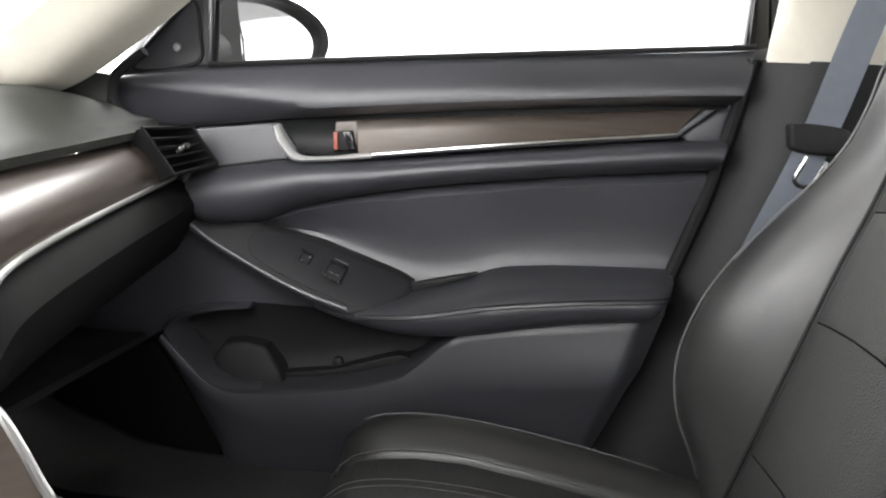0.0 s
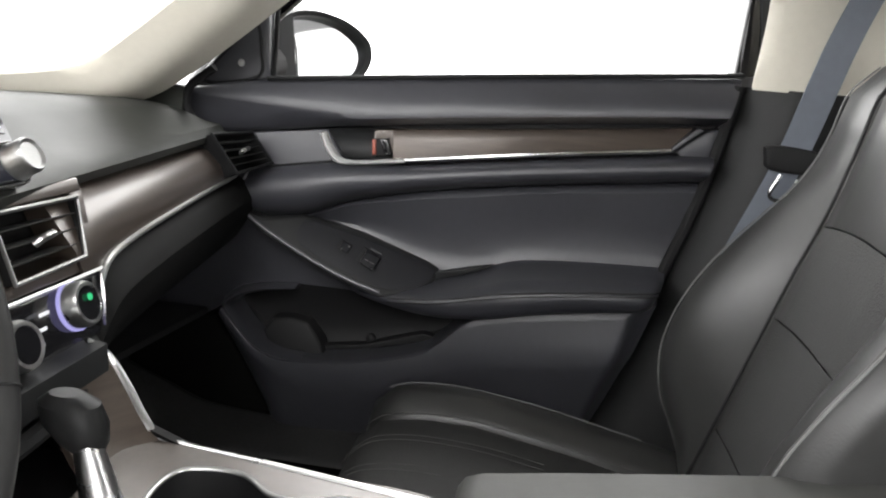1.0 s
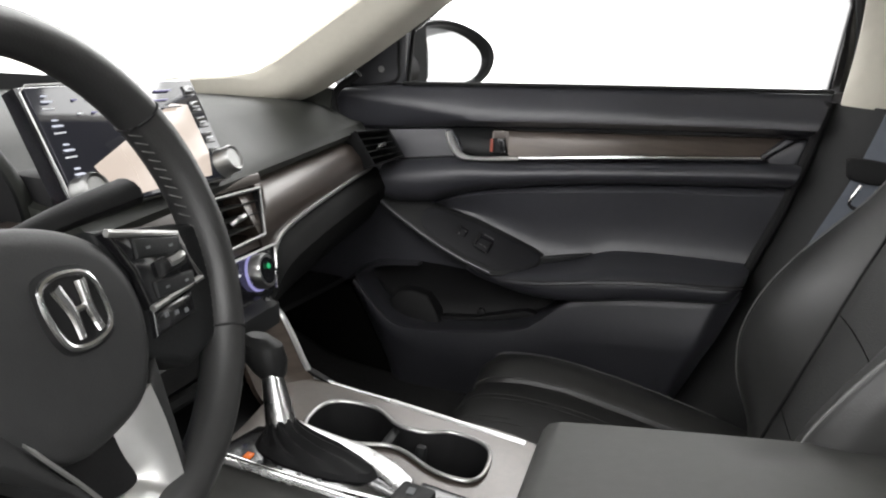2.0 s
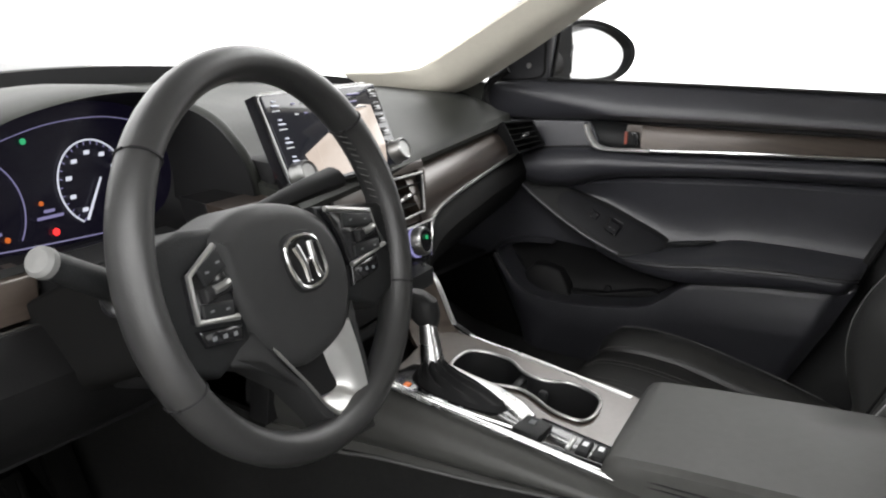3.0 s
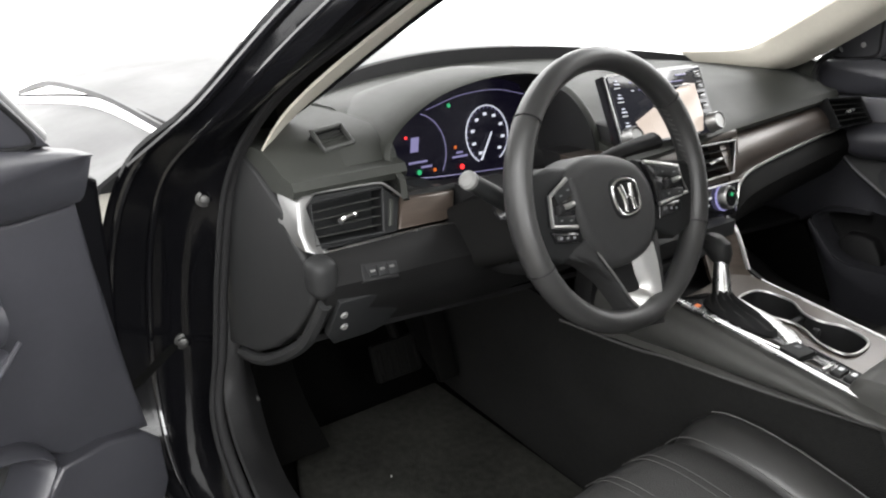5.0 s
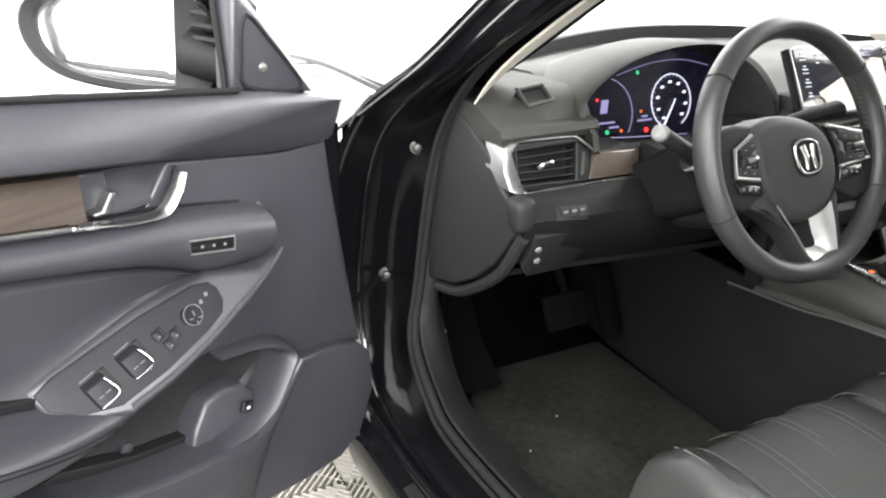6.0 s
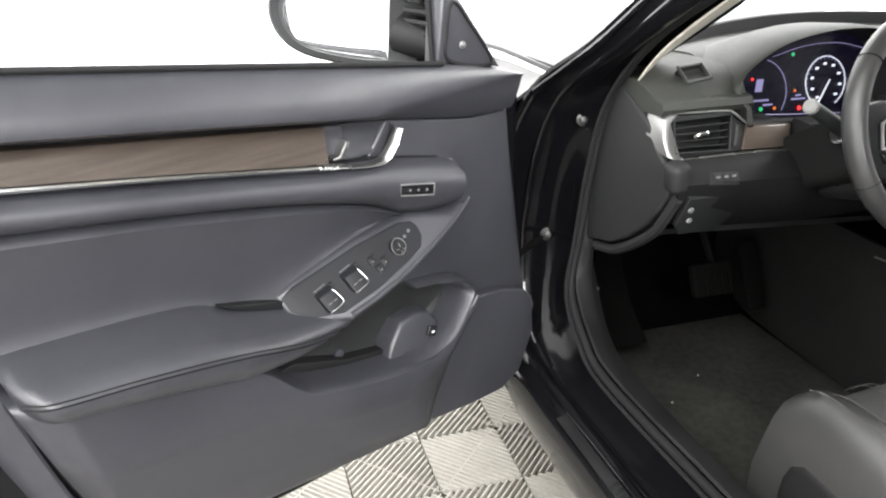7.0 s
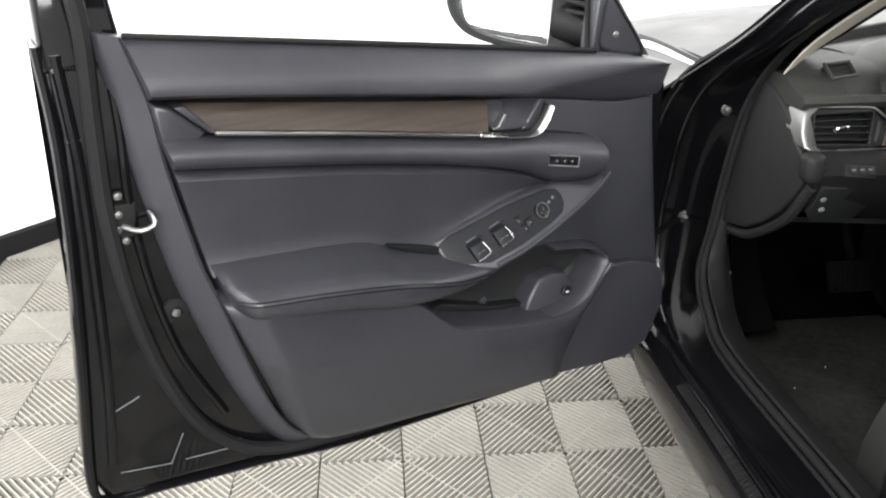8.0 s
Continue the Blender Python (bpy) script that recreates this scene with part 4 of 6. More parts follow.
# ---------------------------------------------------------------- seats
def seat(name, label, yc, out, thread):
    """A front seat; out is +1 where the door is on the +y side."""
    s = thing(name, label, "car seat", (0.55, yc, 0.3), group="front seats")

    def top(x):
        pts = [(0.29, 0.50), (0.305, 0.572), (0.335, 0.600), (0.38, 0.611), (0.46, 0.611), (0.60, 0.588), (0.78, 0.55)]
        for (a, za), (b, zb) in zip(pts, pts[1:]):
            if x <= b:
                return za + (zb - za) * (x - a) / (b - a)
        return pts[-1][1]
    fx, rim = (0.0, 0.262) if out > 0 else (-0.018, 0.238)
    xs = [0.292, 0.297, 0.305, 0.318, 0.335, 0.36, 0.40, 0.46, 0.53, 0.60, 0.68, 0.78]

    def rows(w0, w1, shape, side):
        r = []
        for x in xs:
            z = top(x)
            row = [Vector((x + fx, yc + side * w0, 0.40))]
            for q, dz in shape:
                row.append(Vector((x + fx + 0.012 * (1 - q), yc + side * (w0 + (w1 - w0) * q), z + dz)))
            row.append(Vector((x + fx, yc + side * w1, 0.40)))
            r.append(row)
        return r
    part("cushion_centre", grid(rows(-0.152, 0.152, [(0, -0.014), (0.06, -0.004), (0.2, 0.0), (0.5, 0.004), (0.8, 0.0), (0.94, -0.004), (1, -0.014)], 1), True, True), CLOTH, s, "dark perforated leather centre")
    for side in (-1, 1):
        part("cushion_bolster", grid(rows(0.153, rim if side == out else 0.262, [(0, -0.012), (0.08, 0.0), (0.3, 0.012), (0.55, 0.016), (0.75, 0.006), (0.9, -0.018), (1, -0.05)], side), True, True), LEATHER, s, "smooth black leather bolster")
        part("bolster_seam", tube([(x + fx, yc + side * (0.222 if side != out else rim - 0.040), top(x) + 0.0145) for x in (0.33, 0.36, 0.42, 0.5, 0.6, 0.7)], 0.0008, 40, 5), PALE, s)
        part("bolster_seam", tube([(x + fx, yc + side * 0.153, top(x) - 0.004) for x in (0.30, 0.31, 0.335, 0.38, 0.46, 0.6, 0.74)], 0.0009, 40, 5), STITCH, s)
    for y in (-0.10, -0.086, -0.022, -0.008, 0.056, 0.070):
        part("pleat_seam", tube([(x + fx, yc + y * (1 + 0.2 * (x - 0.3)), top(x) + 0.003) for x in (0.304, 0.32, 0.345, 0.40, 0.48, 0.56)], 0.0005, 40, 5), thread, s)
    part("seat_base", box((0.57, yc, 0.355), (0.44, 0.46, 0.10), 0.02), MATTE, s)
    side_bm = slab([(0.335, 0.42), (0.35, 0.52), (0.45, 0.53), (0.80, 0.50), (0.82, 0.36), (0.40, 0.34)], lambda a, b, dpt: Vector((a, yc + out * dpt, b)), 0.20, rim + 0.004, 0.015, smooth=40)
    part("side_cover", side_bm, MATTE, s, "black plastic seat side cover")
    for k in range(2):
        part("seat_switch", box((0.45 + 0.07 * k, yc + out * (rim + 0.008), 0.45), (0.045, 0.012, 0.014), 0.004), PIANO, s)

    # backrest: rows up the back, each a section from one side to the other
    def level(table, z):
        for (a, va), (b, vb) in zip(table, table[1:]):
            if z <= b:
                return va + (vb - va) * max(0.0, (z - a) / (b - a))
        return table[-1][1]

    def back(z):
        return 0.763 + (z - 0.62) * 0.29 - 0.08 * max(0.0, z - 0.93)
    zs = [0.52, 0.56, 0.60, 0.64, 0.68, 0.72, 0.76, 0.80, 0.84, 0.88, 0.92, 0.96, 1.0, 1.04, 1.09, 1.125, 1.145, 1.15]

    def width(z):
        waist = 0.034 / (1 + math.exp(-(z - 0.93) * 40))
        k = max(0.0, (z - 1.08) / 0.07)
        return 0.262 - waist - 0.05 * k ** 2

    def wing(z):
        return level(((0.52, -0.035), (0.57, -0.008), (0.62, 0.030), (0.65, 0.052), (0.69, 0.070), (0.72, 0.079), (0.76, 0.083), (0.80, 0.080), (0.84, 0.070), (0.88, 0.055), (0.92, 0.038), (0.96, 0.019), (1.0, 0.006), (1.05, 0.0)), z)

    def tip(z):
        return 0.0 if z < 1.09 else 0.05 * ((z - 1.09) / 0.06) ** 2
    def middle(levels, swell):
        rows = []
        for z in levels:
            w = width(z) * 0.50
            x = back(z) + tip(z)
            rows.append([Vector((x + 0.10 - tip(z), yc - w, z))] + [Vector((x + dx - swell * (1 - q * q), yc + q * w, z + 0.012 * (1 - q * q) * (z < 0.95))) for q, dx in ((-1, 0.008), (-0.9, 0.0), (-0.6, 0.003), (-0.2, 0.006), (0.2, 0.006), (0.6, 0.003), (0.9, 0.0), (1, 0.008))] + [Vector((x + 0.10 - tip(z), yc + w, z))])
        return grid(rows, True, True)
    part("back_centre", middle([0.52, 0.58, 0.62, 0.65, 0.657], 0.012), CLOTH, s, "dark perforated leather centre")
    part("back_centre", middle([0.659, 0.67, 0.70, 0.75, 0.79, 0.805, 0.811], 0.012), CLOTH, s, "dark perforated leather centre")
    part("back_centre", middle([0.813, 0.825, 0.86, 0.90, 0.925, 0.931], 0.012), CLOTH, s, "dark perforated leather centre")
    part("back_yoke", middle([0.933, 0.945, 0.98, 1.04, 1.09, 1.125, 1.145, 1.15], 0.012), LEATHER, s, "smooth black leather yoke")
    for side in (-1, 1):
        r = []
        for z in zs:
            x, w, g, t = back(z), width(z), wing(z), tip(z)
            sec = [(0.51, 0.10), (0.51, 0.006), (0.54, -0.002), (0.64, -0.40 * g - 0.004), (0.76, -0.76 * g - 0.004), (0.86, -g), (0.93, -g - 0.001), (0.975, -g + 0.012), (1.0, -g + 0.035), (0.98, 0.06), (0.9, 0.10)]
            r.append([Vector((x + dx + (t if dx < 0.09 else 0), yc + side * w * q, z)) for q, dx in sec])
        part("back_bolster", grid(r, True, True), LEATHER, s, "smooth black leather bolster")
        part("back_seam", tube([(back(z) - wing(z) - 0.0015 + tip(z), yc + side * width(z) * 0.955, z) for z in zs[1:-2]], 0.0013, 50, 5), PALE, s)
        part("back_seam", tube([(back(z) + tip(z) - 0.002, yc + side * width(z) * 0.505, z) for z in zs[1:-2]], 0.0022, 50, 5), MATTE, s)
    hr = []
    for z, wx, wy in ((1.165, 0.02, 0.07), (1.17, 0.045, 0.11), (1.19, 0.055, 0.125), (1.25, 0.058, 0.13), (1.31, 0.052, 0.122), (1.34, 0.035, 0.10), (1.35, 0.012, 0.06)):
        x = back(z) + 0.045
        hr.append([Vector((x + wx * math.copysign(abs(math.cos(a)) ** 0.7, math.cos(a)), yc + wy * math.copysign(abs(math.sin(a)) ** 0.7, math.sin(a)), z)) for a in [2 * math.pi * i / 24 for i in range(24)]])
    h = part("headrest", grid(hr, True, True), LEATHER, s)
    for side in (-1, 1):
        part("headrest_post", tube([(back(1.12) + 0.05, yc + side * 0.05, 1.12), (back(1.18) + 0.045, yc + side * 0.05, 1.18)], 0.007, 4, 10), CHROME, h)
    return s


seat("passenger_seat", "black leather front passenger seat with grey stitching", 0.335, 1, STITCH)
seat("driver_seat", "black leather driver seat with pleated cushion", -0.375, -1, STITCH)
# ---------------------------------------------------------------- dashboard
dash = thing("dashboard", "charcoal dashboard with brown veneer and chrome lines", "dashboard", (-0.2, 0.0, 0.65))


def pad(y0, y1, lip, n=40):
    """The padded top between two sides; lip(y) gives the front edge (x, z)."""
    rows = []
    for i in range(n):
        y = y0 + (y1 - y0) * i / (n - 1)
        lx, lz = lip(y)
        bx = screen_base(y)
        fall = 0.02 * max(0.0, (abs(y) - 0.45) / 0.25) ** 2
        cx = min(lx - 0.05, -0.06)
        pts = [(bx, 0.985 - fall * 0.5), (bx * 0.6 + cx * 0.4, 0.994 - fall), (cx - 0.03, 0.997 - fall), (cx, 0.993 - fall), (cx + 0.02, 0.986 - fall),
               (cx + (lx - cx) * 0.6, lz + (0.985 - lz) * 0.42), (cx + (lx - cx) * 0.9, lz + 0.014), (lx, lz + 0.004), (lx - 0.004, lz - 0.006), (lx - 0.03, lz - 0.008), (bx, lz - 0.02)]
        rows.append([Vector((x, y, z)) for x, z in pts])
    return grid(rows, True, True)


def lip_right(y):
    k = (y - 0.1) / 0.5
    return (0.078 - 0.05 * k - 0.012 * max(0, k - 0.9), 0.938 + 0.006 * k)


part("dash_pad", pad(-0.16, 0.665, lip_right), DASH, dash, "charcoal padded dash top")
part("dash_pad", pad(-0.50, -0.158, lambda y: (-0.11, 0.97)), DASH, dash)
part("dash_pad", pad(-0.672, -0.498, lambda y: (0.000 + 0.006 * max(0, (-y - 0.5) / 0.17), 0.9465)), DASH, dash)


def face(y):
    """Depth of the front face under the pad."""
    return 0.080 - 0.105 * max(0.0, (abs(y - MID) - 0.16)) if y > MID else 0.06


# brown veneer across the passenger's side, closing in to the middle
LOWLINE = [(0.66, 0.884), (0.61, 0.881), (0.55, 0.880), (0.416, 0.876), (0.276, 0.870), (0.20, 0.862), (0.165, 0.845), (0.145, 0.830)]
upper = [(0.585, 0.931), (0.50, 0.930), (0.416, 0.929), (0.30, 0.929), (0.22, 0.929), (0.175, 0.930), (0.12, 0.932)]


def on_face(y, z, dpt):
    return Vector((face(y) + (0.93 - z) * 0.30 + dpt, y, z))


part("veneer_panel", strip(upper, LOWLINE, [(0, -0.03), (0, -0.016), (0.08, -0.006), (0.5, 0.005), (0.9, 0.003), (1, 0.0), (1, -0.03)], on_face, 50), WOOD, dash, "brown brushed veneer panel")
part("chrome_line", tube([on_face(y, z, 0.002) for y, z in LOWLINE + [(0.130, 0.812)]], 0.0034, 60, 8), SILVER, dash, "thin chrome line under the veneer")
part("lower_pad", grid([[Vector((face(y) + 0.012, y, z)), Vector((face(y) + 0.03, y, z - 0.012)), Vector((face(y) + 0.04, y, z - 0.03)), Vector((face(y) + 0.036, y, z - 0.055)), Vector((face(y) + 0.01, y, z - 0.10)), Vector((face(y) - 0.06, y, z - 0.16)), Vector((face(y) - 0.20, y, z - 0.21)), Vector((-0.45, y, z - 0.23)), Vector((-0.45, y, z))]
    for y, z in [(p.x, p.y - 0.003) for p in curve([(0.688, 0.880, 0), (0.60, 0.878, 0), (0.416, 0.873, 0), (0.276, 0.867, 0), (0.20, 0.859, 0), (0.168, 0.846, 0), (0.135, 0.82, 0)], 40)]], True, True), LOWD, dash, "rounded lower dash darkened for shade")
# middle stack: veneer surround, vents, climate panel
stack_at = lambda y, z, dpt: Vector((0.078 + (0.93 - z) * 0.34 + dpt, y, z))
part("stack_panel", slab([(-0.235, 0.944), (0.15, 0.936), (0.178, 0.925), (0.165, 0.850), (0.135, 0.81), (-0.20, 0.82), (-0.235, 0.86)], stack_at, -0.08, -0.042, 0.004), MATTE, dash)
for poly in ([(-0.235, 0.944), (0.178, 0.942), (0.178, 0.930), (-0.235, 0.932)], [(-0.235, 0.874), (0.165, 0.872), (0.158, 0.861), (-0.235, 0.861)], [(0.160, 0.931), (0.180, 0.931), (0.166, 0.862), (0.143, 0.871)], [(-0.073, 0.932), (0.038, 0.932), (0.038, 0.873), (-0.073, 0.873)], [(-0.235, 0.932), (-0.202, 0.932), (-0.192, 0.873), (-0.235, 0.873)]):
    part("stack_veneer", slab(poly, stack_at, -0.042, 0.0, 0.002), WOOD, dash, "brown veneer around the centre vents")


def vent(name, q, slats, frame_mat, label, tab=True, depth=0.035, rim=0.0035):
    """An air outlet between four corners: top left, top right, bottom right, bottom left as seen from the seats."""
    q = [Vector(p) for p in q]
    nrm = (q[1] - q[0]).cross(q[3] - q[0]).normalized()
    if nrm.x < 0:
        nrm = -nrm

    def at(a, b, dpt=0.0):
        return q[0].lerp(q[1], a).lerp(q[3].lerp(q[2], a), b) + nrm * dpt
    inset = grid([[at(a, b, d) for a, b in ((0, 0), (1, 0), (1, 1), (0, 1))] for d in (0.002, -depth)], False, True)
    inset.faces.new([v for v in inset.verts][4:8])
    o = part(name, inset, MATTE, dash, label)
    part("vent_frame", tube([at(0.0, 0.0, 0.003), at(1, 0, 0.003), at(1, 1, 0.003), at(0, 1, 0.003)], rim, 4, 8, closed=True, up=nrm, smooth=False), frame_mat, o)
    for k in range(slats):
        b = (k + 1) / (slats + 1)
        rows = [[at(a, b, 0.0), at(a, b + 0.02, -0.001), at(a, b - 0.03 + 0.02, -0.022), at(a, b - 0.05, -0.022)] for a in (0.01, 0.5, 0.99)]
        part("slat", grid(rows, True, True), SLAT, o)
    if tab:
        part("vent_tab", tube([at(0.38, 0.56, 0.001), at(0.42, 0.5, 0.008), at(0.55, 0.47, 0.008), at(0.6, 0.46, 0.001)], 0.0035, 16, 8), CHROME, o)
    return o


vent("passenger_vent", [(0.036, 0.569, 0.9522), (0.056, 0.678, 0.949), (0.082, 0.700, 0.901), (0.066, 0.594, 0.895)], 4, HARD, "black side air vent", rim=0.0026)
vent("centre_vent", [(0.082, 0.04, 0.930), (0.082, 0.158, 0.927), (0.102, 0.140, 0.876), (0.102, 0.04, 0.874)], 3, VENTS, "centre air vent in a silver frame", rim=0.0024)
vent("centre_vent", [(0.082, -0.20, 0.930), (0.082, -0.075, 0.930), (0.102, -0.075, 0.874), (0.102, -0.19, 0.876)], 3, VENTS, "centre air vent in a silver frame", rim=0.0024)


def vent_at(y, z, d=0.0):
    """The slanted face round the driver's side vent."""
    return Vector((-0.002 + 0.55 * (0.945 - z) + d, y, z))


vent("driver_vent", [vent_at(-0.651, 0.932), vent_at(-0.544, 0.935), vent_at(-0.559, 0.884), vent_at(-0.659, 0.8865)], 4, HARD, "driver's side air vent", rim=0.0026)
part("vent_surround", slab([(-0.668, 0.936), (-0.605, 0.942), (-0.545, 0.941), (-0.513, 0.918), (-0.427, 0.913), (-0.440, 0.878), (-0.66, 0.879), (-0.675, 0.886)], vent_at, -0.07, -0.026, 0.003), HARD, dash)
part("silver_corner", slab([(-0.6685, 0.937), (-0.658, 0.9435), (-0.640, 0.9440), (-0.646, 0.939), (-0.657, 0.931), (-0.664, 0.915), (-0.6655, 0.898), (-0.661, 0.888), (-0.650, 0.883), (-0.640, 0.8785), (-0.662, 0.878), (-0.674, 0.884), (-0.6775, 0.907)], vent_at, -0.045, 0.006, 0.004), VENTS, dash, "satin silver vent corner")
part("silver_line", tube([vent_at(*p, 0.002) for p in ((-0.650, 0.944), (-0.605, 0.943), (-0.549, 0.9415), (-0.536, 0.937), (-0.513, 0.919))], 0.0019, 40, 6), VENTS, dash)
part("chrome_line", tube([vent_at(*p, 0.003) for p in ((-0.655, 0.8785), (-0.614, 0.8790), (-0.539, 0.8795), (-0.440, 0.8780))], 0.0024, 30, 6), CHROME, dash)
for q in ([(-0.667, 0.932), (-0.652, 0.940), (-0.545, 0.939), (-0.545, 0.936), (-0.650, 0.933)], [(-0.672, 0.905), (-0.667, 0.932), (-0.650, 0.933), (-0.659, 0.8865), (-0.664, 0.882)], [(-0.664, 0.882), (-0.659, 0.8865), (-0.560, 0.8835), (-0.560, 0.8805)]):
    part("vent_bezel", slab(q, vent_at, -0.03, 0.001, 0.001), HARD, dash)
part("thumb_housing", slab([(-0.541, 0.935), (-0.520, 0.919), (-0.535, 0.882), (-0.558, 0.882)], vent_at, -0.04, 0.001, 0.003), HARD, dash)
part("thumb_wheel", slab([(-0.5365, 0.921), (-0.5305, 0.920), (-0.5415, 0.891), (-0.5475, 0.891)], vent_at, -0.01, 0.004, 0.002), DASH, dash, "ribbed thumb wheel")
part("veneer_panel", slab([(-0.513, 0.917), (-0.424, 0.913), (-0.437, 0.880), (-0.531, 0.8815)], vent_at, -0.04, -0.003, 0.003), WOOD, dash)
vent("demister_vent", [(-0.070, -0.604, 0.997), (-0.078, -0.556, 1.000), (-0.048, -0.555, 0.983), (-0.044, -0.600, 0.978)], 5, SLAT, "small demister vent", False, 0.02, 0.004)
# climate controls
climate = part("climate_panel", slab([(-0.22, 0.862), (0.158, 0.860), (0.152, 0.845), (0.128, 0.808), (-0.19, 0.812), (-0.22, 0.84)], lambda y, z, dpt: Vector((0.106 + (0.86 - z) * 0.35 + dpt, y, z)), -0.04, 0.003, 0.003), PIANO, dash, "gloss black climate panel")
part("panel_line", tube([(0.112, -0.19, 0.866), (0.112, 0.155, 0.863), (0.128, 0.132, 0.815)], 0.0016, 3, 6, smooth=False), CHROME, climate)
VIOLET, GREEN = glow("violet_ring_light", (0.5, 0.47, 0.95), 0.35), glow("green_light", (0.05, 0.8, 0.3), 0.35)
REDL, AMBER = glow("red_light", (1.0, 0.03, 0.03), 1.2), glow("amber_light", (1.0, 0.22, 0.03), 0.4)
for y, lit in ((0.098, True), (0.012, False), (-0.185, True)):
    ax = (1, 0, 0.35)
    k = part("climate_knob", lathe([(0.0, 0), (0.021, 0), (0.021, 0.012), (0.019, 0.017), (0.016, 0.017), (0.0155, 0.015), (0, 0.015)], 32, facing((0.118, y, 0.842 if lit else 0.832), ax)), CHROME, climate, "chrome climate knob")
    if lit:
        part("light_ring", lathe([(0.0, 0), (0.0225, 0), (0.0225, 0.003), (0, 0.003)], 32, facing((0.1175, y, 0.8415), ax)), VIOLET, k)
        part("knob_light", lathe([(0.0, 0), (0.0032, 0), (0.0032, 0.001), (0, 0.001)], 12, facing((0.1335, y, 0.853), ax)), GREEN, k)
    part("knob_face", lathe([(0.0, 0), (0.0155, 0), (0.0155, 0.001), (0, 0.001)], 24, facing((0.1325, y, 0.847 if lit else 0.837), ax)), PIANO, k)
for k in range(3):
    part("panel_mark", box((0.119 + 0.002 * k, 0.055 - 0.006 * k, 0.848 - 0.012 * k), (0.002, 0.012, 0.003), 0.0005), ICON, climate)
# dark pocket under the stack
part("pocket_shelf", sheet([[(0.02, -0.17, 0.80), (0.02, 0.11, 0.80)], [(0.14, -0.17, 0.80), (0.14, 0.105, 0.80)], [(0.15, -0.17, 0.785), (0.15, 0.10, 0.785)]], 10, 0.01, (0, 0, -1)), HARD, dash)
part("pocket_back", box((0.06, -0.03, 0.73), (0.03, 0.28, 0.15), 0.004), MATTE, dash)
part("pocket_lip", tube([(0.135, -0.15, 0.765), (0.14, -0.02, 0.762), (0.135, 0.09, 0.768)], 0.009, 16, 8), HARD, dash)
# gauge hood and cluster
HOOD = [(-0.478, 0.908), (-0.508, 0.95), (-0.503, 0.988), (-0.43, 1.030), (-0.335, 1.050), (-0.24, 1.051), (-0.178, 1.031), (-0.150, 0.982), (-0.155, 0.93), (-0.20, 0.900), (-0.335, 0.892)]


def ring_at(pts, x, grow=0.0, lift=0.0, lean=0.0, cy=-0.33, cz=0.975):
    C = curve([(0, y, z) for y, z in pts], 60, True)
    out = []
    for p in C:
        dy, dz = p.y - cy, p.z - cz
        out.append(Vector((x - lean * (dz * (1 + grow) + lift), p.y + dy * grow, p.z + dz * grow + lift)))
    return out


rows = [ring_at(HOOD, -0.088, -0.14, -0.006, 0.25), ring_at(HOOD, -0.05, -0.06, -0.002, 0.3), ring_at(HOOD, -0.024, -0.01, 0, 0.3), ring_at(HOOD, -0.018, 0.02, 0, 0.3), ring_at(HOOD, -0.024, 0.05, 0, 0.3), ring_at(HOOD, -0.07, 0.06, -0.003, 0.3), ring_at(HOOD, -0.16, 0.06, -0.014, 0.2), ring_at(HOOD, -0.28, -0.05, -0.045, 0)]
part("hood_lining", grid(rows[:3], False, True), MATTE, dash)
part("gauge_hood", grid(rows[2:], False, True), DASH, dash, "hooded charcoal gauge binnacle")
GLS = glow("dark_display", (0.12, 0.09, 0.30), 0.012)
cluster = part("gauge_display", grid([ring_at(HOOD, -0.086, -0.10, -0.006, 0.25), ring_at(HOOD, -0.086, -0.9, -0.006, 0.25)], True, True), GLS, dash, "lit digital gauge cluster")


def gauge_pt(y, z, d=0.0):
    return Vector((-0.083 - 0.25 * (z - 0.975) + d, y, z))


WHITE = glow("white_light", (0.85, 0.88, 1.0), 0.55)
LILAC = glow("lilac_light", (0.5, 0.46, 0.85), 0.28)
cy, cz, R = -0.285, 0.955, 0.0435
part("dial_ring", tube([gauge_pt(cy + R * math.cos(a), cz + R * math.sin(a)) for a in [radians(d) for d in range(-60, 246, 15)]], 0.0009, 60, 5), WHITE, cluster)
for d in range(-60, 246, 12):
    a = radians(d)
    part("dial_tick", tube([gauge_pt(cy + R * 0.90 * math.cos(a), cz + R * 0.90 * math.sin(a), 0.001), gauge_pt(cy + R * 0.98 * math.cos(a), cz + R * 0.98 * math.sin(a), 0.001)], 0.0006, 2, 4), LILAC, cluster)
for k, d in enumerate(range(-45, 240, 35)):
    a = radians(d)
    part("dial_bar", box(gauge_pt(cy + R * 0.72 * math.cos(a), cz + R * 0.72 * math.sin(a), 0.001), (0.001, 0.0065, 0.0042), 0), WHITE, cluster)
part("needle", tube([gauge_pt(cy - 0.018, cz - 0.036, 0.002), gauge_pt(cy + 0.008, cz + 0.004, 0.002)], [0.0017, 0.0012], 4, 6), WHITE, cluster)
part("display_arc", tube([gauge_pt(-0.425 + 0.055 * math.cos(a), 0.945 + 0.055 * math.sin(a)) for a in [radians(d) for d in range(-35, 85, 10)]], 0.0007, 30, 5), LILAC, cluster)
part("display_arc", tube([gauge_pt(-0.40, 1.003), gauge_pt(-0.33, 1.018), gauge_pt(-0.26, 1.020), gauge_pt(-0.20, 1.008)], 0.0005, 30, 5), LILAC, cluster)
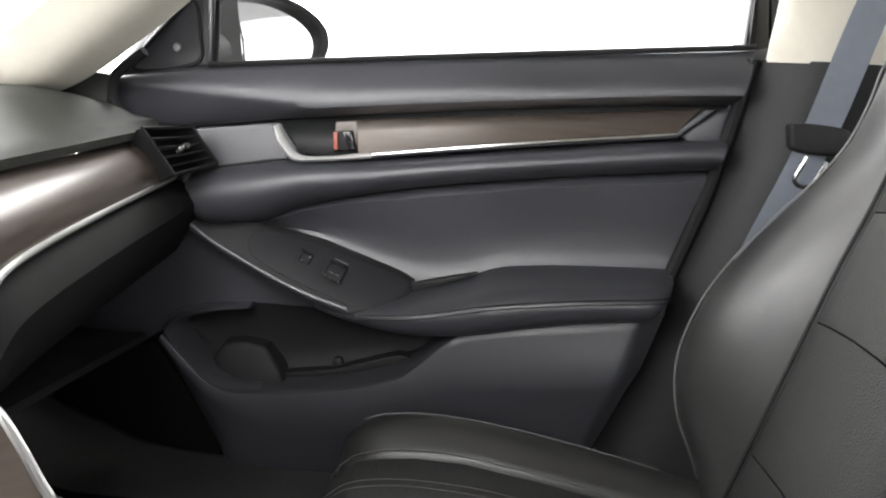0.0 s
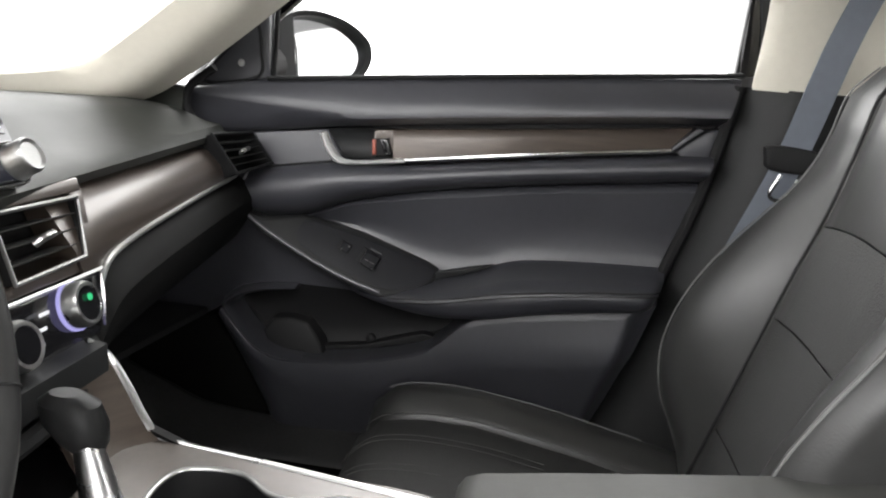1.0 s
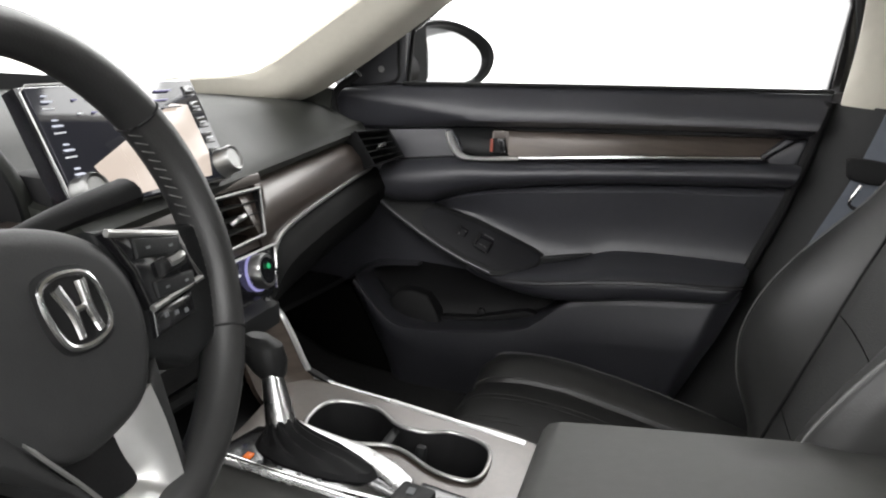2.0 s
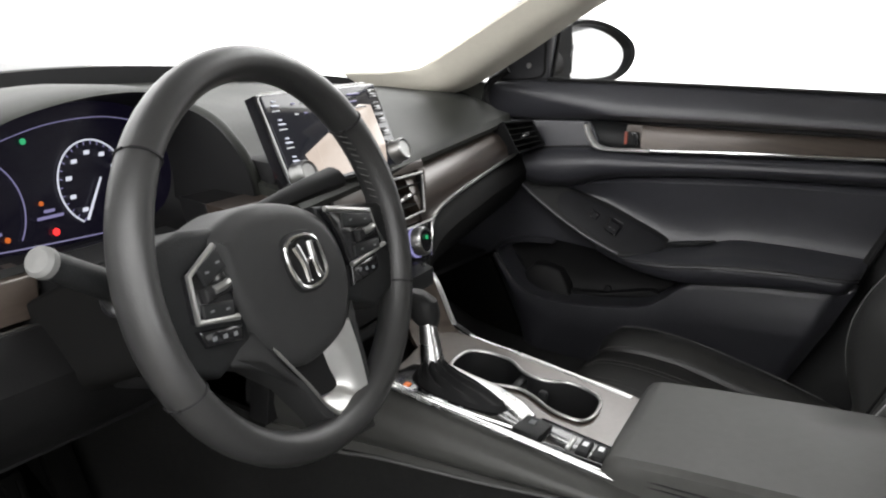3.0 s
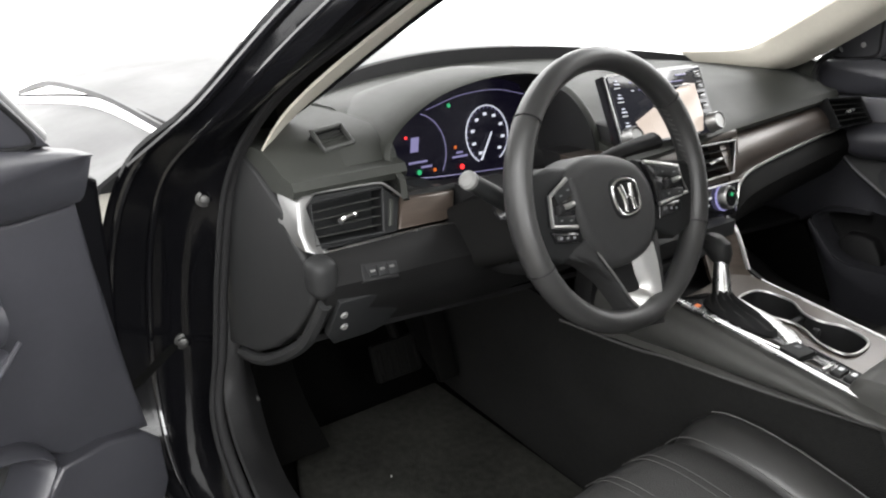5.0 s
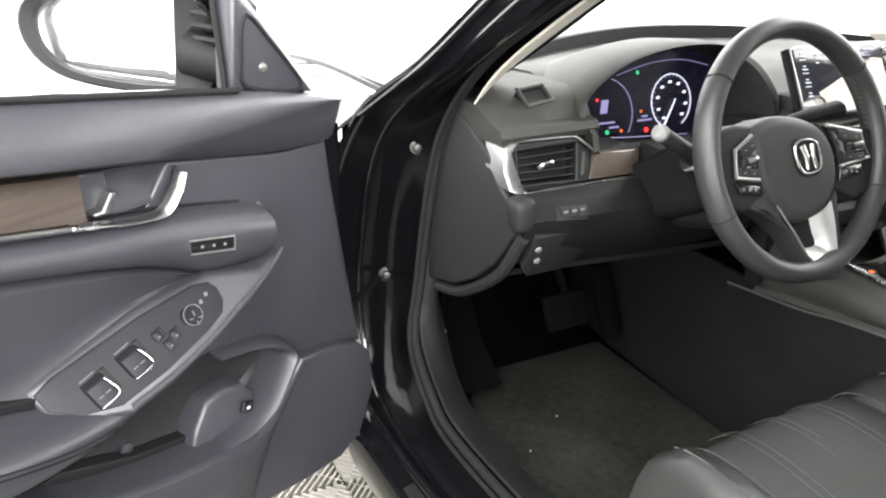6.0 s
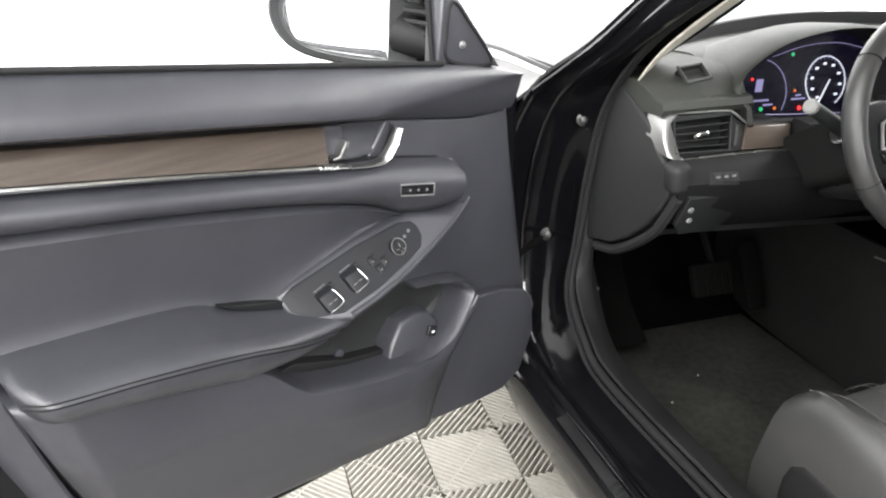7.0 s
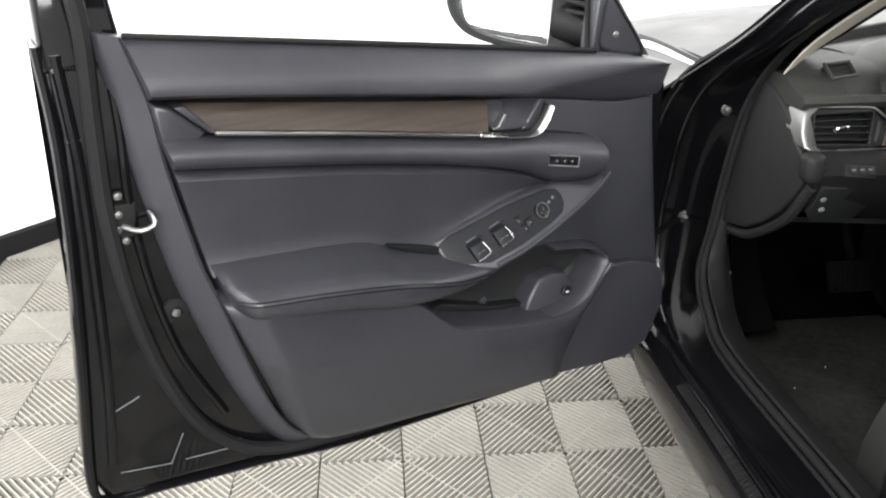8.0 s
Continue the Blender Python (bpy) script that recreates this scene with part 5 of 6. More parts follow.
part("display_arc", tube([gauge_pt(-0.445, 0.912), gauge_pt(-0.39, 0.906), gauge_pt(-0.24, 0.899)], 0.0007, 20, 5), LILAC, cluster)
part("car_symbol", box(gauge_pt(-0.428, 0.957, 0.001), (0.001, 0.014, 0.022), 0), LILAC, cluster)
for y, z, w in ((-0.425, 0.932, 0.034), (-0.41, 0.924, 0.02), (-0.345, 0.93, 0.03), (-0.345, 0.936, 0.012)):
    part("display_bar", box(gauge_pt(y, z, 0.001), (0.001, w, 0.003), 0), LILAC, cluster)
for y, z, mm, r in ((-0.357, 1.005, GREEN, 0.0045), (-0.424, 0.917, GREEN, 0.0055), (-0.395, 0.917, AMBER, 0.004), (-0.352, 0.944, AMBER, 0.0035), (-0.342, 0.914, REDL, 0.0055), (-0.442, 0.968, REDL, 0.003)):
    part("warning_light", lathe([(0, 0), (r * 0.7, 0), (r * 0.7, 0.001), (0, 0.001)], 12, facing(gauge_pt(y, z), (1, 0, 0.25))), mm, cluster)

EDGE_L = [(-0.045, -0.21, 1.042), (-0.018, -0.180, 1.024), (0.010, -0.170, 1.0), (0.035, -0.167, 0.968), (0.052, -0.168, 0.925)]
part("hood_cheek", sheet([[(-0.086, -0.215, 1.022), (-0.084, -0.19, 1.004), (-0.078, -0.178, 0.98), (-0.07, -0.176, 0.95), (-0.06, -0.18, 0.90)], [(-0.05, -0.207, 1.034), (-0.04, -0.186, 1.014), (-0.025, -0.176, 0.99), (-0.01, -0.173, 0.96), (0.0, -0.175, 0.912)], EDGE_L], 24, 0.004, (0, 1, 0)), MATTE, dash)
part("hood_flank", sheet([EDGE_L, [(p[0] - 0.004, p[1] + 0.010, p[2] + 0.002) for p in EDGE_L], [(-0.06, -0.165, 1.03), (-0.035, -0.142, 1.008), (-0.01, -0.135, 0.98), (0.02, -0.135, 0.955), (0.05, -0.14, 0.92)]], 24, 0.004, (0, -1, -0.3)), DASH, dash)
part("column_collar", slab([(-0.42, 0.922), (-0.27, 0.922), (-0.27, 0.855), (-0.42, 0.862)], lambda y, z, dpt: Vector((0.048 + dpt, y, z)), -0.04, 0.0, 0.004), MATTE, dash)
BAND = (-0.60, -0.4, -0.2, 0.0, 0.2, 0.4, 0.58)
part("screen_band", sheet([[(screen_base(y) + 0.014, y, 0.90) for y in BAND], [(screen_base(y) + 0.010, y, 1.008 - 0.06 * y * y) for y in BAND], [(screen_base(y) - 0.004, y, 1.013 - 0.06 * y * y) for y in BAND]], 50, 0.004, (1, 0, 0)), RUBBER, dash, "black band along the windscreen")
part("pillar_foot", slab([(-0.21, 1.013), (-0.06, 1.014), (-0.046, 1.012), (-0.05, 0.965), (-0.21, 0.965)], lambda x, z, dpt: Vector((x, 0.655 + dpt, z)), 0.0, 0.03, 0.006), DASH, dash)
part("foot_seal", tube([(0.0, 0.662, 1.045), (-0.030, 0.664, 1.022), (-0.043, 0.666, 1.008), (-0.046, 0.668, 0.98), (-0.025, 0.672, 0.945)], 0.007, 30, 8), RUBBER, dash)
SILL_Y = (-0.53, -0.40, -0.25, -0.14)
part("cluster_sill", sheet([[(-0.09, y, 0.893) for y in SILL_Y], [(-0.03, y, 0.902) for y in SILL_Y], [(0.004, y, 0.921) for y in SILL_Y], [(0.004, y, 0.905) for y in SILL_Y]], 20, 0.006, (0, 0, 1)), SOFT, dash)
part("dash_cheek", sheet([[(-0.09, -0.505, 0.965), (-0.02, -0.515, 0.955), (0.012, -0.52, 0.945)], [(-0.09, -0.485, 0.90), (0.0, -0.505, 0.91), (0.022, -0.522, 0.921)]], 14, 0.01, (0, -1, 0)), DASH, dash)
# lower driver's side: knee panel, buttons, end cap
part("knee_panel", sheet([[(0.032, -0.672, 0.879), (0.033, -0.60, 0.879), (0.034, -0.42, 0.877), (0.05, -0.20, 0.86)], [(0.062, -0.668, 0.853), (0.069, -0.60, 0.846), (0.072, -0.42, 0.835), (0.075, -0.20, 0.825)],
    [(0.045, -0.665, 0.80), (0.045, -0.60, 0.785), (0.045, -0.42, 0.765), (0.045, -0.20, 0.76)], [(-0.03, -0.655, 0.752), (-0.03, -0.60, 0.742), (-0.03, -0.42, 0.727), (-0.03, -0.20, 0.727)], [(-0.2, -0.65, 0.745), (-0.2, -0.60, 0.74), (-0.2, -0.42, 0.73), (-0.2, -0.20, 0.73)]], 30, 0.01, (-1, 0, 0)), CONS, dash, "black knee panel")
part("side_cap", slab([(-0.20, 0.965), (-0.13, 0.966), (-0.087, 0.953), (-0.045, 0.933), (-0.016, 0.918), (0.004, 0.890), (0.034, 0.874), (0.052, 0.858), (0.052, 0.826), (0.035, 0.796), (0.006, 0.760), (-0.046, 0.714), (-0.105, 0.678), (-0.20, 0.650)], lambda x, z, dpt: Vector((x, -0.655 - dpt, z)), 0.0, 0.022, 0.006, 4), SOFT, dash, "smooth black end cap")
part("cap_rim", tube([(0.066, -0.666, 0.825), (0.041, -0.667, 0.782), (0.014, -0.667, 0.746), (-0.044, -0.667, 0.700), (-0.105, -0.667, 0.664), (-0.17, -0.667, 0.645)], 0.0095, 30, 8), SOFT, dash)
part("knee_corner", box((0.054, -0.664, 0.857), (0.040, 0.036, 0.052), 0.014, Matrix.Rotation(0.12, 4, "X"), seg=4), SOFT, dash, "rounded corner under the side vent")
def on_knee(y, z, d):
    return Vector((0.922 - z + 0.7 * d, y, z + 0.7 * d))


def under_knee(y, z, d):
    return Vector((0.080 - 0.42 * (0.845 - z) + 0.9 * d, y, z - 0.4 * d))


sw = part("switch_block", slab([(-0.614, 0.863), (-0.561, 0.858), (-0.567, 0.841), (-0.620, 0.845)], on_knee, -0.006, 0.005, 0.003), MATTE, dash, "small switch block")
for k in range(3):
    part("switch_key", slab([(-0.609 + 0.0155 * k, 0.8585 - 0.001 * k), (-0.596 + 0.0155 * k, 0.8575 - 0.001 * k), (-0.597 + 0.0155 * k, 0.8470 - 0.001 * k), (-0.610 + 0.0155 * k, 0.8480 - 0.001 * k)], on_knee, 0.0, 0.0065, 0.001), HARD, sw)
    part("switch_mark", box(on_knee(-0.6025 + 0.0145 * k, 0.8525, 0.0068), (0.002, 0.007, 0.0035), 0.0005), PALE, sw)
fuse = part("fuse_lid", slab([(-0.652, 0.830), (-0.600, 0.829), (-0.549, 0.822), (-0.549, 0.788), (-0.565, 0.760), (-0.585, 0.754), (-0.640, 0.754), (-0.656, 0.775)], under_knee, -0.004, 0.005, 0.003), HARD, dash, "black flap with two buttons")
for y, z in ((-0.640, 0.806), (-0.634, 0.784)):
    part("round_button", lathe([(0, 0), (0.0055, 0), (0.0045, 0.0025), (0, 0.0025)], 12, facing(under_knee(y, z, 0.005), (0.9, 0, -0.4))), PALE, fuse)
part("under_panel", sheet([[(0.0, -0.66, 0.745), (0.0, 0.66, 0.66)], [(-0.45, -0.66, 0.76), (-0.45, 0.66, 0.66)]], 10, 0.01, (0, 0, 1)), MATTE, dash)

# display screen with its two knobs
screen = thing("infotainment_screen", "glossy tablet-style touch screen with chrome knobs", "screen", (0.05, -0.035, 0.94))
SP, SX, SY = Vector((0.062, -0.037, 1.008)), Vector((0, 1, 0)), Vector((-0.50, 0, 0.866))
SN = SX.cross(SY)


def on_screen(a, b, dpt=0.0):
    return SP + SX * a + SY * b + SN * dpt


GLASSY = glow("display_glass", (0.10, 0.11, 0.16), 0.05, (0.012, 0.012, 0.015))
GLARE = glow("tan_screen_glare", (0.42, 0.35, 0.30), 1.0, (0.02, 0.02, 0.02))
GLASSY.node_tree.nodes["Principled BSDF"].inputs["Roughness"].default_value = 0.07
part("screen_body", slab([(-0.122, -0.062), (0.122, -0.062), (0.122, 0.056), (-0.122, 0.056)], on_screen, -0.02, 0.0, 0.006), PIANO, screen)
pane = part("screen_glass", slab([(-0.119, -0.059), (0.119, -0.059), (0.119, 0.053), (-0.119, 0.053)], on_screen, -0.002, 0.0015, 0.001), GLASSY, screen, "dark reflective display glass")
part("screen_edge", tube([on_screen(-0.122, -0.055, 0), on_screen(-0.1235, 0.05, 0), on_screen(-0.115, 0.056, 0), on_screen(0.1, 0.0565, 0)], 0.0008, 4, 6, smooth=False), SILVER, screen)
for k in range(4):
    y = 0.040 - 0.022 * k
    part("screen_icon", box(on_screen(-0.103, y, 0.002), (0.006, 0.010, 0.001), 0), WHITE, pane)
    part("screen_icon", box(on_screen(-0.103, y + 0.005, 0.002), (0.004, 0.005, 0.001), 0), WHITE, pane)
    part("screen_bar", box(on_screen(-0.103, y - 0.0065, 0.002), (0.0015, 0.013, 0.001), 0), ICON, pane)
for k in range(3):
    for j in range(2):
        part("screen_icon", box(on_screen(-0.070 + 0.018 * k, 0.040 - 0.013 * j, 0.002), (0.004, 0.0045, 0.001), 0), ICON if (k + j) % 2 else LILAC, pane)
for k in range(5):
    y = 0.040 - 0.018 * k
    key = part("screen_key", slab([(0.096, y - 0.006), (0.113, y - 0.006), (0.113, y + 0.006), (0.096, y + 0.006)], on_screen, 0.0, 0.003, 0.0012), PIANO, screen, "small black key beside the display")
    part("key_mark", box(on_screen(0.1045, y, 0.0032), (0.0016, 0.010, 0.0008), 0), ICON, key)
part("screen_bar", box(on_screen(0.060, 0.043, 0.002), (0.005, 0.026, 0.001), 0), LILAC, pane)
part("screen_bar", box(on_screen(0.045, 0.033, 0.002), (0.003, 0.034, 0.001), 0), LILAC, pane)
# tan glare on the glass, painted as a glowing patch
part("display_picture", slab([(-0.068, -0.055), (-0.082, -0.022), (0.0, 0.006), (0.065, 0.028), (0.092, 0.025), (0.092, -0.030), (0.080, -0.055)], on_screen, 0.0, 0.0022, 0.0002), GLARE, pane, "pale tan glare painted on the display")
part("screen_bar", box(on_screen(0.05, 0.025, 0.002), (0.010, 0.05, 0.001), 0), GLS, pane)
for a in (-0.108, 0.108):
    k = part("screen_knob", lathe([(0, 0), (0.0165, 0), (0.0165, 0.003), (0.015, 0.006), (0.0155, 0.016), (0.0135, 0.019), (0.011, 0.017), (0, 0.017)], 32, facing(on_screen(a, -0.045, 0.001), SN)), STEEL, screen, "chrome rotary knob")
part("screen_foot", box((0.03, -0.037, 0.955), (0.05, 0.22, 0.05), 0.01), MATTE, screen)


# ---------------------------------------------------------------- steering wheel
WM = Matrix(((0, -0.372, 0.928, 0.2112), (1, 0, 0, -0.325), (0, 0.928, 0.372, 0.9555), (0, 0, 0, 1)))
wheel = thing("steering_wheel", "black leather steering wheel with silver lower spoke", "steering wheel", m=WM)
wpt = lambda a, b, c: Vector((a, b, c))
RIM = 0.1680
rim_bm = bmesh.new()
rows = []
for i in range(72):
    t = 2 * math.pi * i / 72
    k = 1.0 + 0.10 * (math.cos(2 * t) * 0.5 + 0.5) * (1 if math.sin(t) > -0.6 else 0.4)
    rows.append([Vector(((RIM + 0.0150 * math.cos(q)) * math.cos(t), (RIM + 0.0150 * math.cos(q)) * math.sin(t), 0.0175 * k * math.sin(q))) for q in [2 * math.pi * j / 14 for j in range(14)]])
rows.append(rows[0])
rim_bm = grid(rows, False, True)
bmesh.ops.remove_doubles(rim_bm, verts=rim_bm.verts, dist=1e-6)
rim = part("rim", rim_bm, KNIT, wheel, "smooth black leather rim", True)
for d in (38, 142, 205, 335):
    a = radians(d)
    part("rim_joint", tube([Vector(((RIM + 0.0153 * math.cos(q)) * math.cos(a), (RIM + 0.0153 * math.cos(q)) * math.sin(a), 0.0190 * math.sin(q))) for q in [2 * math.pi * j / 16 for j in range(16)]], 0.0011, 16, 5, closed=True, smooth=False), MATTE, rim, "", True)
for d in range(-25, 38, 3):
    for sgn in (1, -1):
        a = radians(d if sgn > 0 else 180 - d)
        p = Vector(((RIM - 0.0150) * math.cos(a), (RIM - 0.0150) * math.sin(a), 0.004))
        q = Vector(((RIM - 0.0157) * math.cos(a + sgn * 0.03), (RIM - 0.0157) * math.sin(a + sgn * 0.03), -0.004))
        part("rim_stitch", tube([p, q], 0.0006, 2, 4), STITCH, rim, "", True)
hub_o = [(-0.096, 0.048), (-0.05, 0.062), (0.0, 0.057), (0.040, 0.042), (0.060, 0.018), (0.066, -0.008), (0.060, -0.036), (0.040, -0.062), (0.0, -0.073), (-0.030, -0.072), (-0.052, -0.058), (-0.076, -0.030), (-0.089, 0.0), (-0.094, 0.028)]
hub = part("airbag_cover", slab(hub_o, wpt, -0.045, 0.012, 0.016, 6, 70), HUBM, wheel, "black airbag cover", True)
part("emblem_recess", slab([(-0.026, 0.028), (0.020, 0.028), (0.026, -0.013), (-0.018, -0.014)], wpt, 0.0, 0.0135, 0.002, 2, 40), MATTE, hub, "", True)
EMB = [(-0.022, 0.024), (0.016, 0.0235), (0.022, -0.009), (-0.014, -0.011)]
part("emblem_ring", tube([Vector((x, y, 0.0145)) for x, y in EMB], 0.0022, 40, 8, closed=True, up=(0, 0, 1)), BRIGHT, hub, "chrome emblem", True)
part("emblem_bar", tube([Vector((-0.013, 0.022, 0.0155)), Vector((-0.006, 0.006, 0.016)), Vector((-0.004, -0.009, 0.0155))], [0.0042, 0.0026], 10, 8), BRIGHT, hub, "", True)
part("emblem_bar", tube([Vector((0.008, 0.022, 0.0155)), Vector((0.008, 0.006, 0.016)), Vector((0.013, -0.008, 0.0155))], [0.0042, 0.0026], 10, 8), BRIGHT, hub, "", True)


def spoke(name, poly, c0, c1, r, material, label="", parent=wheel, smooth=0):
    return part(name, slab(poly, wpt, c0, c1, r, 3, smooth), material, parent, label, True)


spoke("side_spoke", [(-0.085, 0.054), (-0.118, 0.058), (-0.160, 0.050), (-0.169, 0.0), (-0.152, -0.036), (-0.118, -0.050), (-0.075, -0.036)], -0.025, 0.003, 0.006, HARD)
spoke("side_spoke", [(0.045, 0.046), (0.12, 0.036), (0.164, 0.030), (0.169, -0.02), (0.145, -0.050), (0.100, -0.060), (0.055, -0.040)], -0.025, 0.003, 0.006, HARD)
# left and right control pads: outline, silver edge, buttons (place, half width, half height), lower row
PADS = (([(-0.099, 0.042), (-0.131, 0.027), (-0.134, -0.005), (-0.093, -0.012), (-0.090, 0.012)], 4, [(-0.108, 0.028, 0.013, 0.0075, 0.35), (-0.112, -0.002, 0.016, 0.0055, -0.15)], (-0.110, 0.012), [(-0.133, -0.011), (-0.086, -0.019), (-0.090, -0.031), (-0.127, -0.025)]),
        ([(0.048, 0.042), (0.117, 0.028), (0.130, -0.006), (0.068, -0.012), (0.064, 0.014)], 4, [(0.092, 0.024, 0.024, 0.0065, -0.15), (0.098, -0.003, 0.022, 0.0055, -0.05)], (0.098, 0.011), [(0.072, -0.014), (0.119, -0.012), (0.117, -0.028), (0.068, -0.031)]))
for padp, ne, buttons, tog, lowp in PADS:
    sw = spoke("switch_pad", padp, 0.0, 0.011, 0.003, PIANO, "glossy control pad with silver edge")
    part("pad_edge", tube([Vector((*p, 0.011)) for p in padp[:ne]], 0.0026, 4, 8, smooth=False), SILVER, sw, "", True)
    for bx, by, w, h, r in buttons:
        q = [(bx + x * w - y * h * r, by + y * h + x * w * r) for x, y in ((-1, -1), (1, -1), (1, 1), (-1, 1))]
        spoke("pad_button", q, 0.005, 0.0135, 0.002, HARD, "", sw)
        for k in (-0.5, 0.5):
            part("button_mark", box((bx + k * w, by + k * w * r, 0.0138), (0.004, 0.0016, 0.0006), 0), MARK, sw, "", True)
    spoke("pad_toggle", [(tog[0] - 0.014, tog[1] + 0.004), (tog[0] + 0.015, tog[1] + 0.006), (tog[0] + 0.015, tog[1] - 0.004), (tog[0] - 0.014, tog[1] - 0.006)], 0.005, 0.018, 0.004, MATTE, "", sw)
    part("toggle_wheel", tube([Vector((tog[0] - 0.006, tog[1] + 0.001, 0.017)), Vector((tog[0] + 0.004, tog[1] + 0.002, 0.0185)), Vector((tog[0] + 0.010, tog[1] + 0.003, 0.017))], 0.0032, 8, 8), SILVER, sw, "ribbed silver thumb wheel", True)
    low = spoke("lower_buttons", lowp, 0.0, 0.008, 0.003, PIANO)
    cx, cz0 = sum(p[0] for p in lowp) / 4, sum(p[1] for p in lowp) / 4
    for k in (-1, 0, 1):
        part("button_mark", box((cx + 0.011 * k, cz0 - 0.0015 * k, 0.0084), (0.004, 0.003, 0.0006), 0), MARK, low, "", True)
spoke("spoke_arm", [(-0.078, -0.030), (-0.105, -0.036), (-0.118, -0.050), (-0.082, -0.064), (-0.047, -0.092), (-0.018, -0.132), (-0.010, -0.158), (0.045, -0.164), (0.046, -0.144), (0.004, -0.139), (-0.016, -0.124), (-0.037, -0.093), (-0.060, -0.061)], -0.03, 0.003, 0.006, HUBM)
spoke("spoke_arm", [(0.044, -0.062), (0.058, -0.046), (0.057, -0.10), (0.053, -0.152), (0.042, -0.158), (0.038, -0.143), (0.043, -0.132)], -0.03, 0.003, 0.004, HUBM)
part("lower_spoke", sheet([[(0.040, -0.060, 0.006), (0.0435, -0.09, 0.006), (0.0425, -0.126, 0.006), (0.039, -0.139, 0.006), (0.028, -0.1405, 0.006), (0.003, -0.138, 0.006)], [(0.026, -0.068, 0.0), (0.030, -0.092, 0.0), (0.032, -0.117, 0.0), (0.030, -0.127, 0.0), (0.018, -0.128, 0.0), (-0.008, -0.126, 0.002)], [(0.012, -0.075, -0.012), (0.015, -0.095, -0.012), (0.020, -0.110, -0.012), (0.018, -0.115, -0.012), (0.006, -0.116, -0.010), (-0.018, -0.113, -0.002)]], 40, 0.006, (0, 0, 1)), mat("bright_satin_silver", (0.62, 0.62, 0.61), 0.34, 0.85, 0.05, 10, 0.0), wheel, "satin silver lower spoke insert", True)
part("spoke_line", tube([Vector((x, y, 0.004)) for x, y in ((-0.080, -0.030), (-0.060, -0.061), (-0.037, -0.092), (-0.016, -0.123), (0.002, -0.137))], 0.0016, 24, 6), SILVER, wheel, "", True)
spoke("spoke_gap", [(-0.055, -0.055), (0.040, -0.060), (0.024, -0.125), (-0.012, -0.122)], -0.04, -0.012, 0.003, MATTE)
part("emblem_bar", tube([Vector((-0.006, 0.007, 0.0155)), Vector((0.009, 0.007, 0.0155))], 0.0022, 4, 8), BRIGHT, hub, "", True)
# the hub, its pads and the lower spoke are shifted and stretched to fit the view
for ob in wheel.children:
    kind_of = ob.name.split(".")[0]
    if kind_of in ("airbag_cover", "side_spoke", "switch_pad", "lower_buttons"):
        ob.location, ob.scale = (0.002, -0.0175, 0.0), (1.0, 1.09, 1.0)
    elif kind_of in ("spoke_arm", "lower_spoke", "spoke_line", "spoke_gap"):
        ob.location, ob.scale = (0.010, -0.012, 0.0), (1.0, 1.08, 1.0)
# column cover and stalks
column = thing("steering_column", "black steering column cover with stalks", "steering column", (0.1, -0.345, 0.86))
ax = Vector((0.928, 0, 0.372))
c0 = Vector((0.211, -0.325, 0.958))
rows = []
for d, w, h0, h1 in ((-0.045, 0.06, -0.05, 0.03), (-0.058, 0.095, -0.066, 0.036), (-0.075, 0.115, -0.070, 0.036), (-0.15, 0.120, -0.080, 0.025), (-0.21, 0.122, -0.09, 0.01)):
    c = c0 + ax * d
    upv = Vector((-0.372, 0, 0.928))
    rows.append([c + Vector((0, w * math.copysign(abs(math.cos(q)) ** 0.3, math.cos(q)), 0)) + upv * ((h1 if math.sin(q) > 0 else -h0) * math.copysign(abs(math.sin(q)) ** 0.3, math.sin(q))) for q in [2 * math.pi * j / 28 for j in range(28)]])
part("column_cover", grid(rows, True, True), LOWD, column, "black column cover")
part("column_belly", tube([(0.03, -0.345, 0.83), (0.12, -0.345, 0.845), (0.16, -0.345, 0.87)], [0.085, 0.05], 14, 18, 0.55), MATTE, column)
lev = part("light_stalk", tube([(0.15, -0.41, 0.918), (0.152, -0.470, 0.952), (0.150, -0.523, 0.984)], [0.0140, 0.0105], 20, 14), HARD, column, "round-ended light stalk")
part("stalk_end", lathe([(0, 0), (0.0118, 0), (0.0114, 0.006), (0.0085, 0.009), (0, 0.010)], 24, facing((0.150, -0.520, 0.982), (0.20, -0.84, 0.50))), PALE, lev, "pale round stalk end")
part("wiper_stalk", tube([(0.14, -0.30, 0.965), (0.155, -0.25, 0.982), (0.163, -0.19, 0.992)], [0.010, 0.016], 20, 12, 0.7), MATTE, column, "black wiper stalk")
part("key_ring", lathe([(0.018, 0), (0.022, 0), (0.022, 0.004), (0.018, 0.005)], 24, facing((0.150, -0.452, 0.941), (0.0, -0.87, 0.5))), PIANO, column)
part("tilt_lever", box((0.105, -0.405, 0.842), (0.034, 0.016, 0.007), 0.003), PIANO, column, "black tilt lever")

# ---------------------------------------------------------------- centre console
LID = mat("armrest_olive_black_leather", (0.042, 0.0422, 0.0395), 0.5, bump=0.06, bscale=420, spec=0.35)
con = thing("centre_console", "centre console with veneer top and chrome rails", "console", (0.4, -0.02, 0.3))
RR = [(0.130, 0.098, 0.812), (0.143, 0.112, 0.795), (0.163, 0.110, 0.768), (0.186, 0.103, 0.738), (0.206, 0.100, 0.725), (0.31, 0.090, 0.722), (0.46, 0.074, 0.718)]
RL = [(0.16, -0.122, 0.742), (0.221, -0.121, 0.737), (0.35, -0.122, 0.731), (0.502, -0.128, 0.724)]
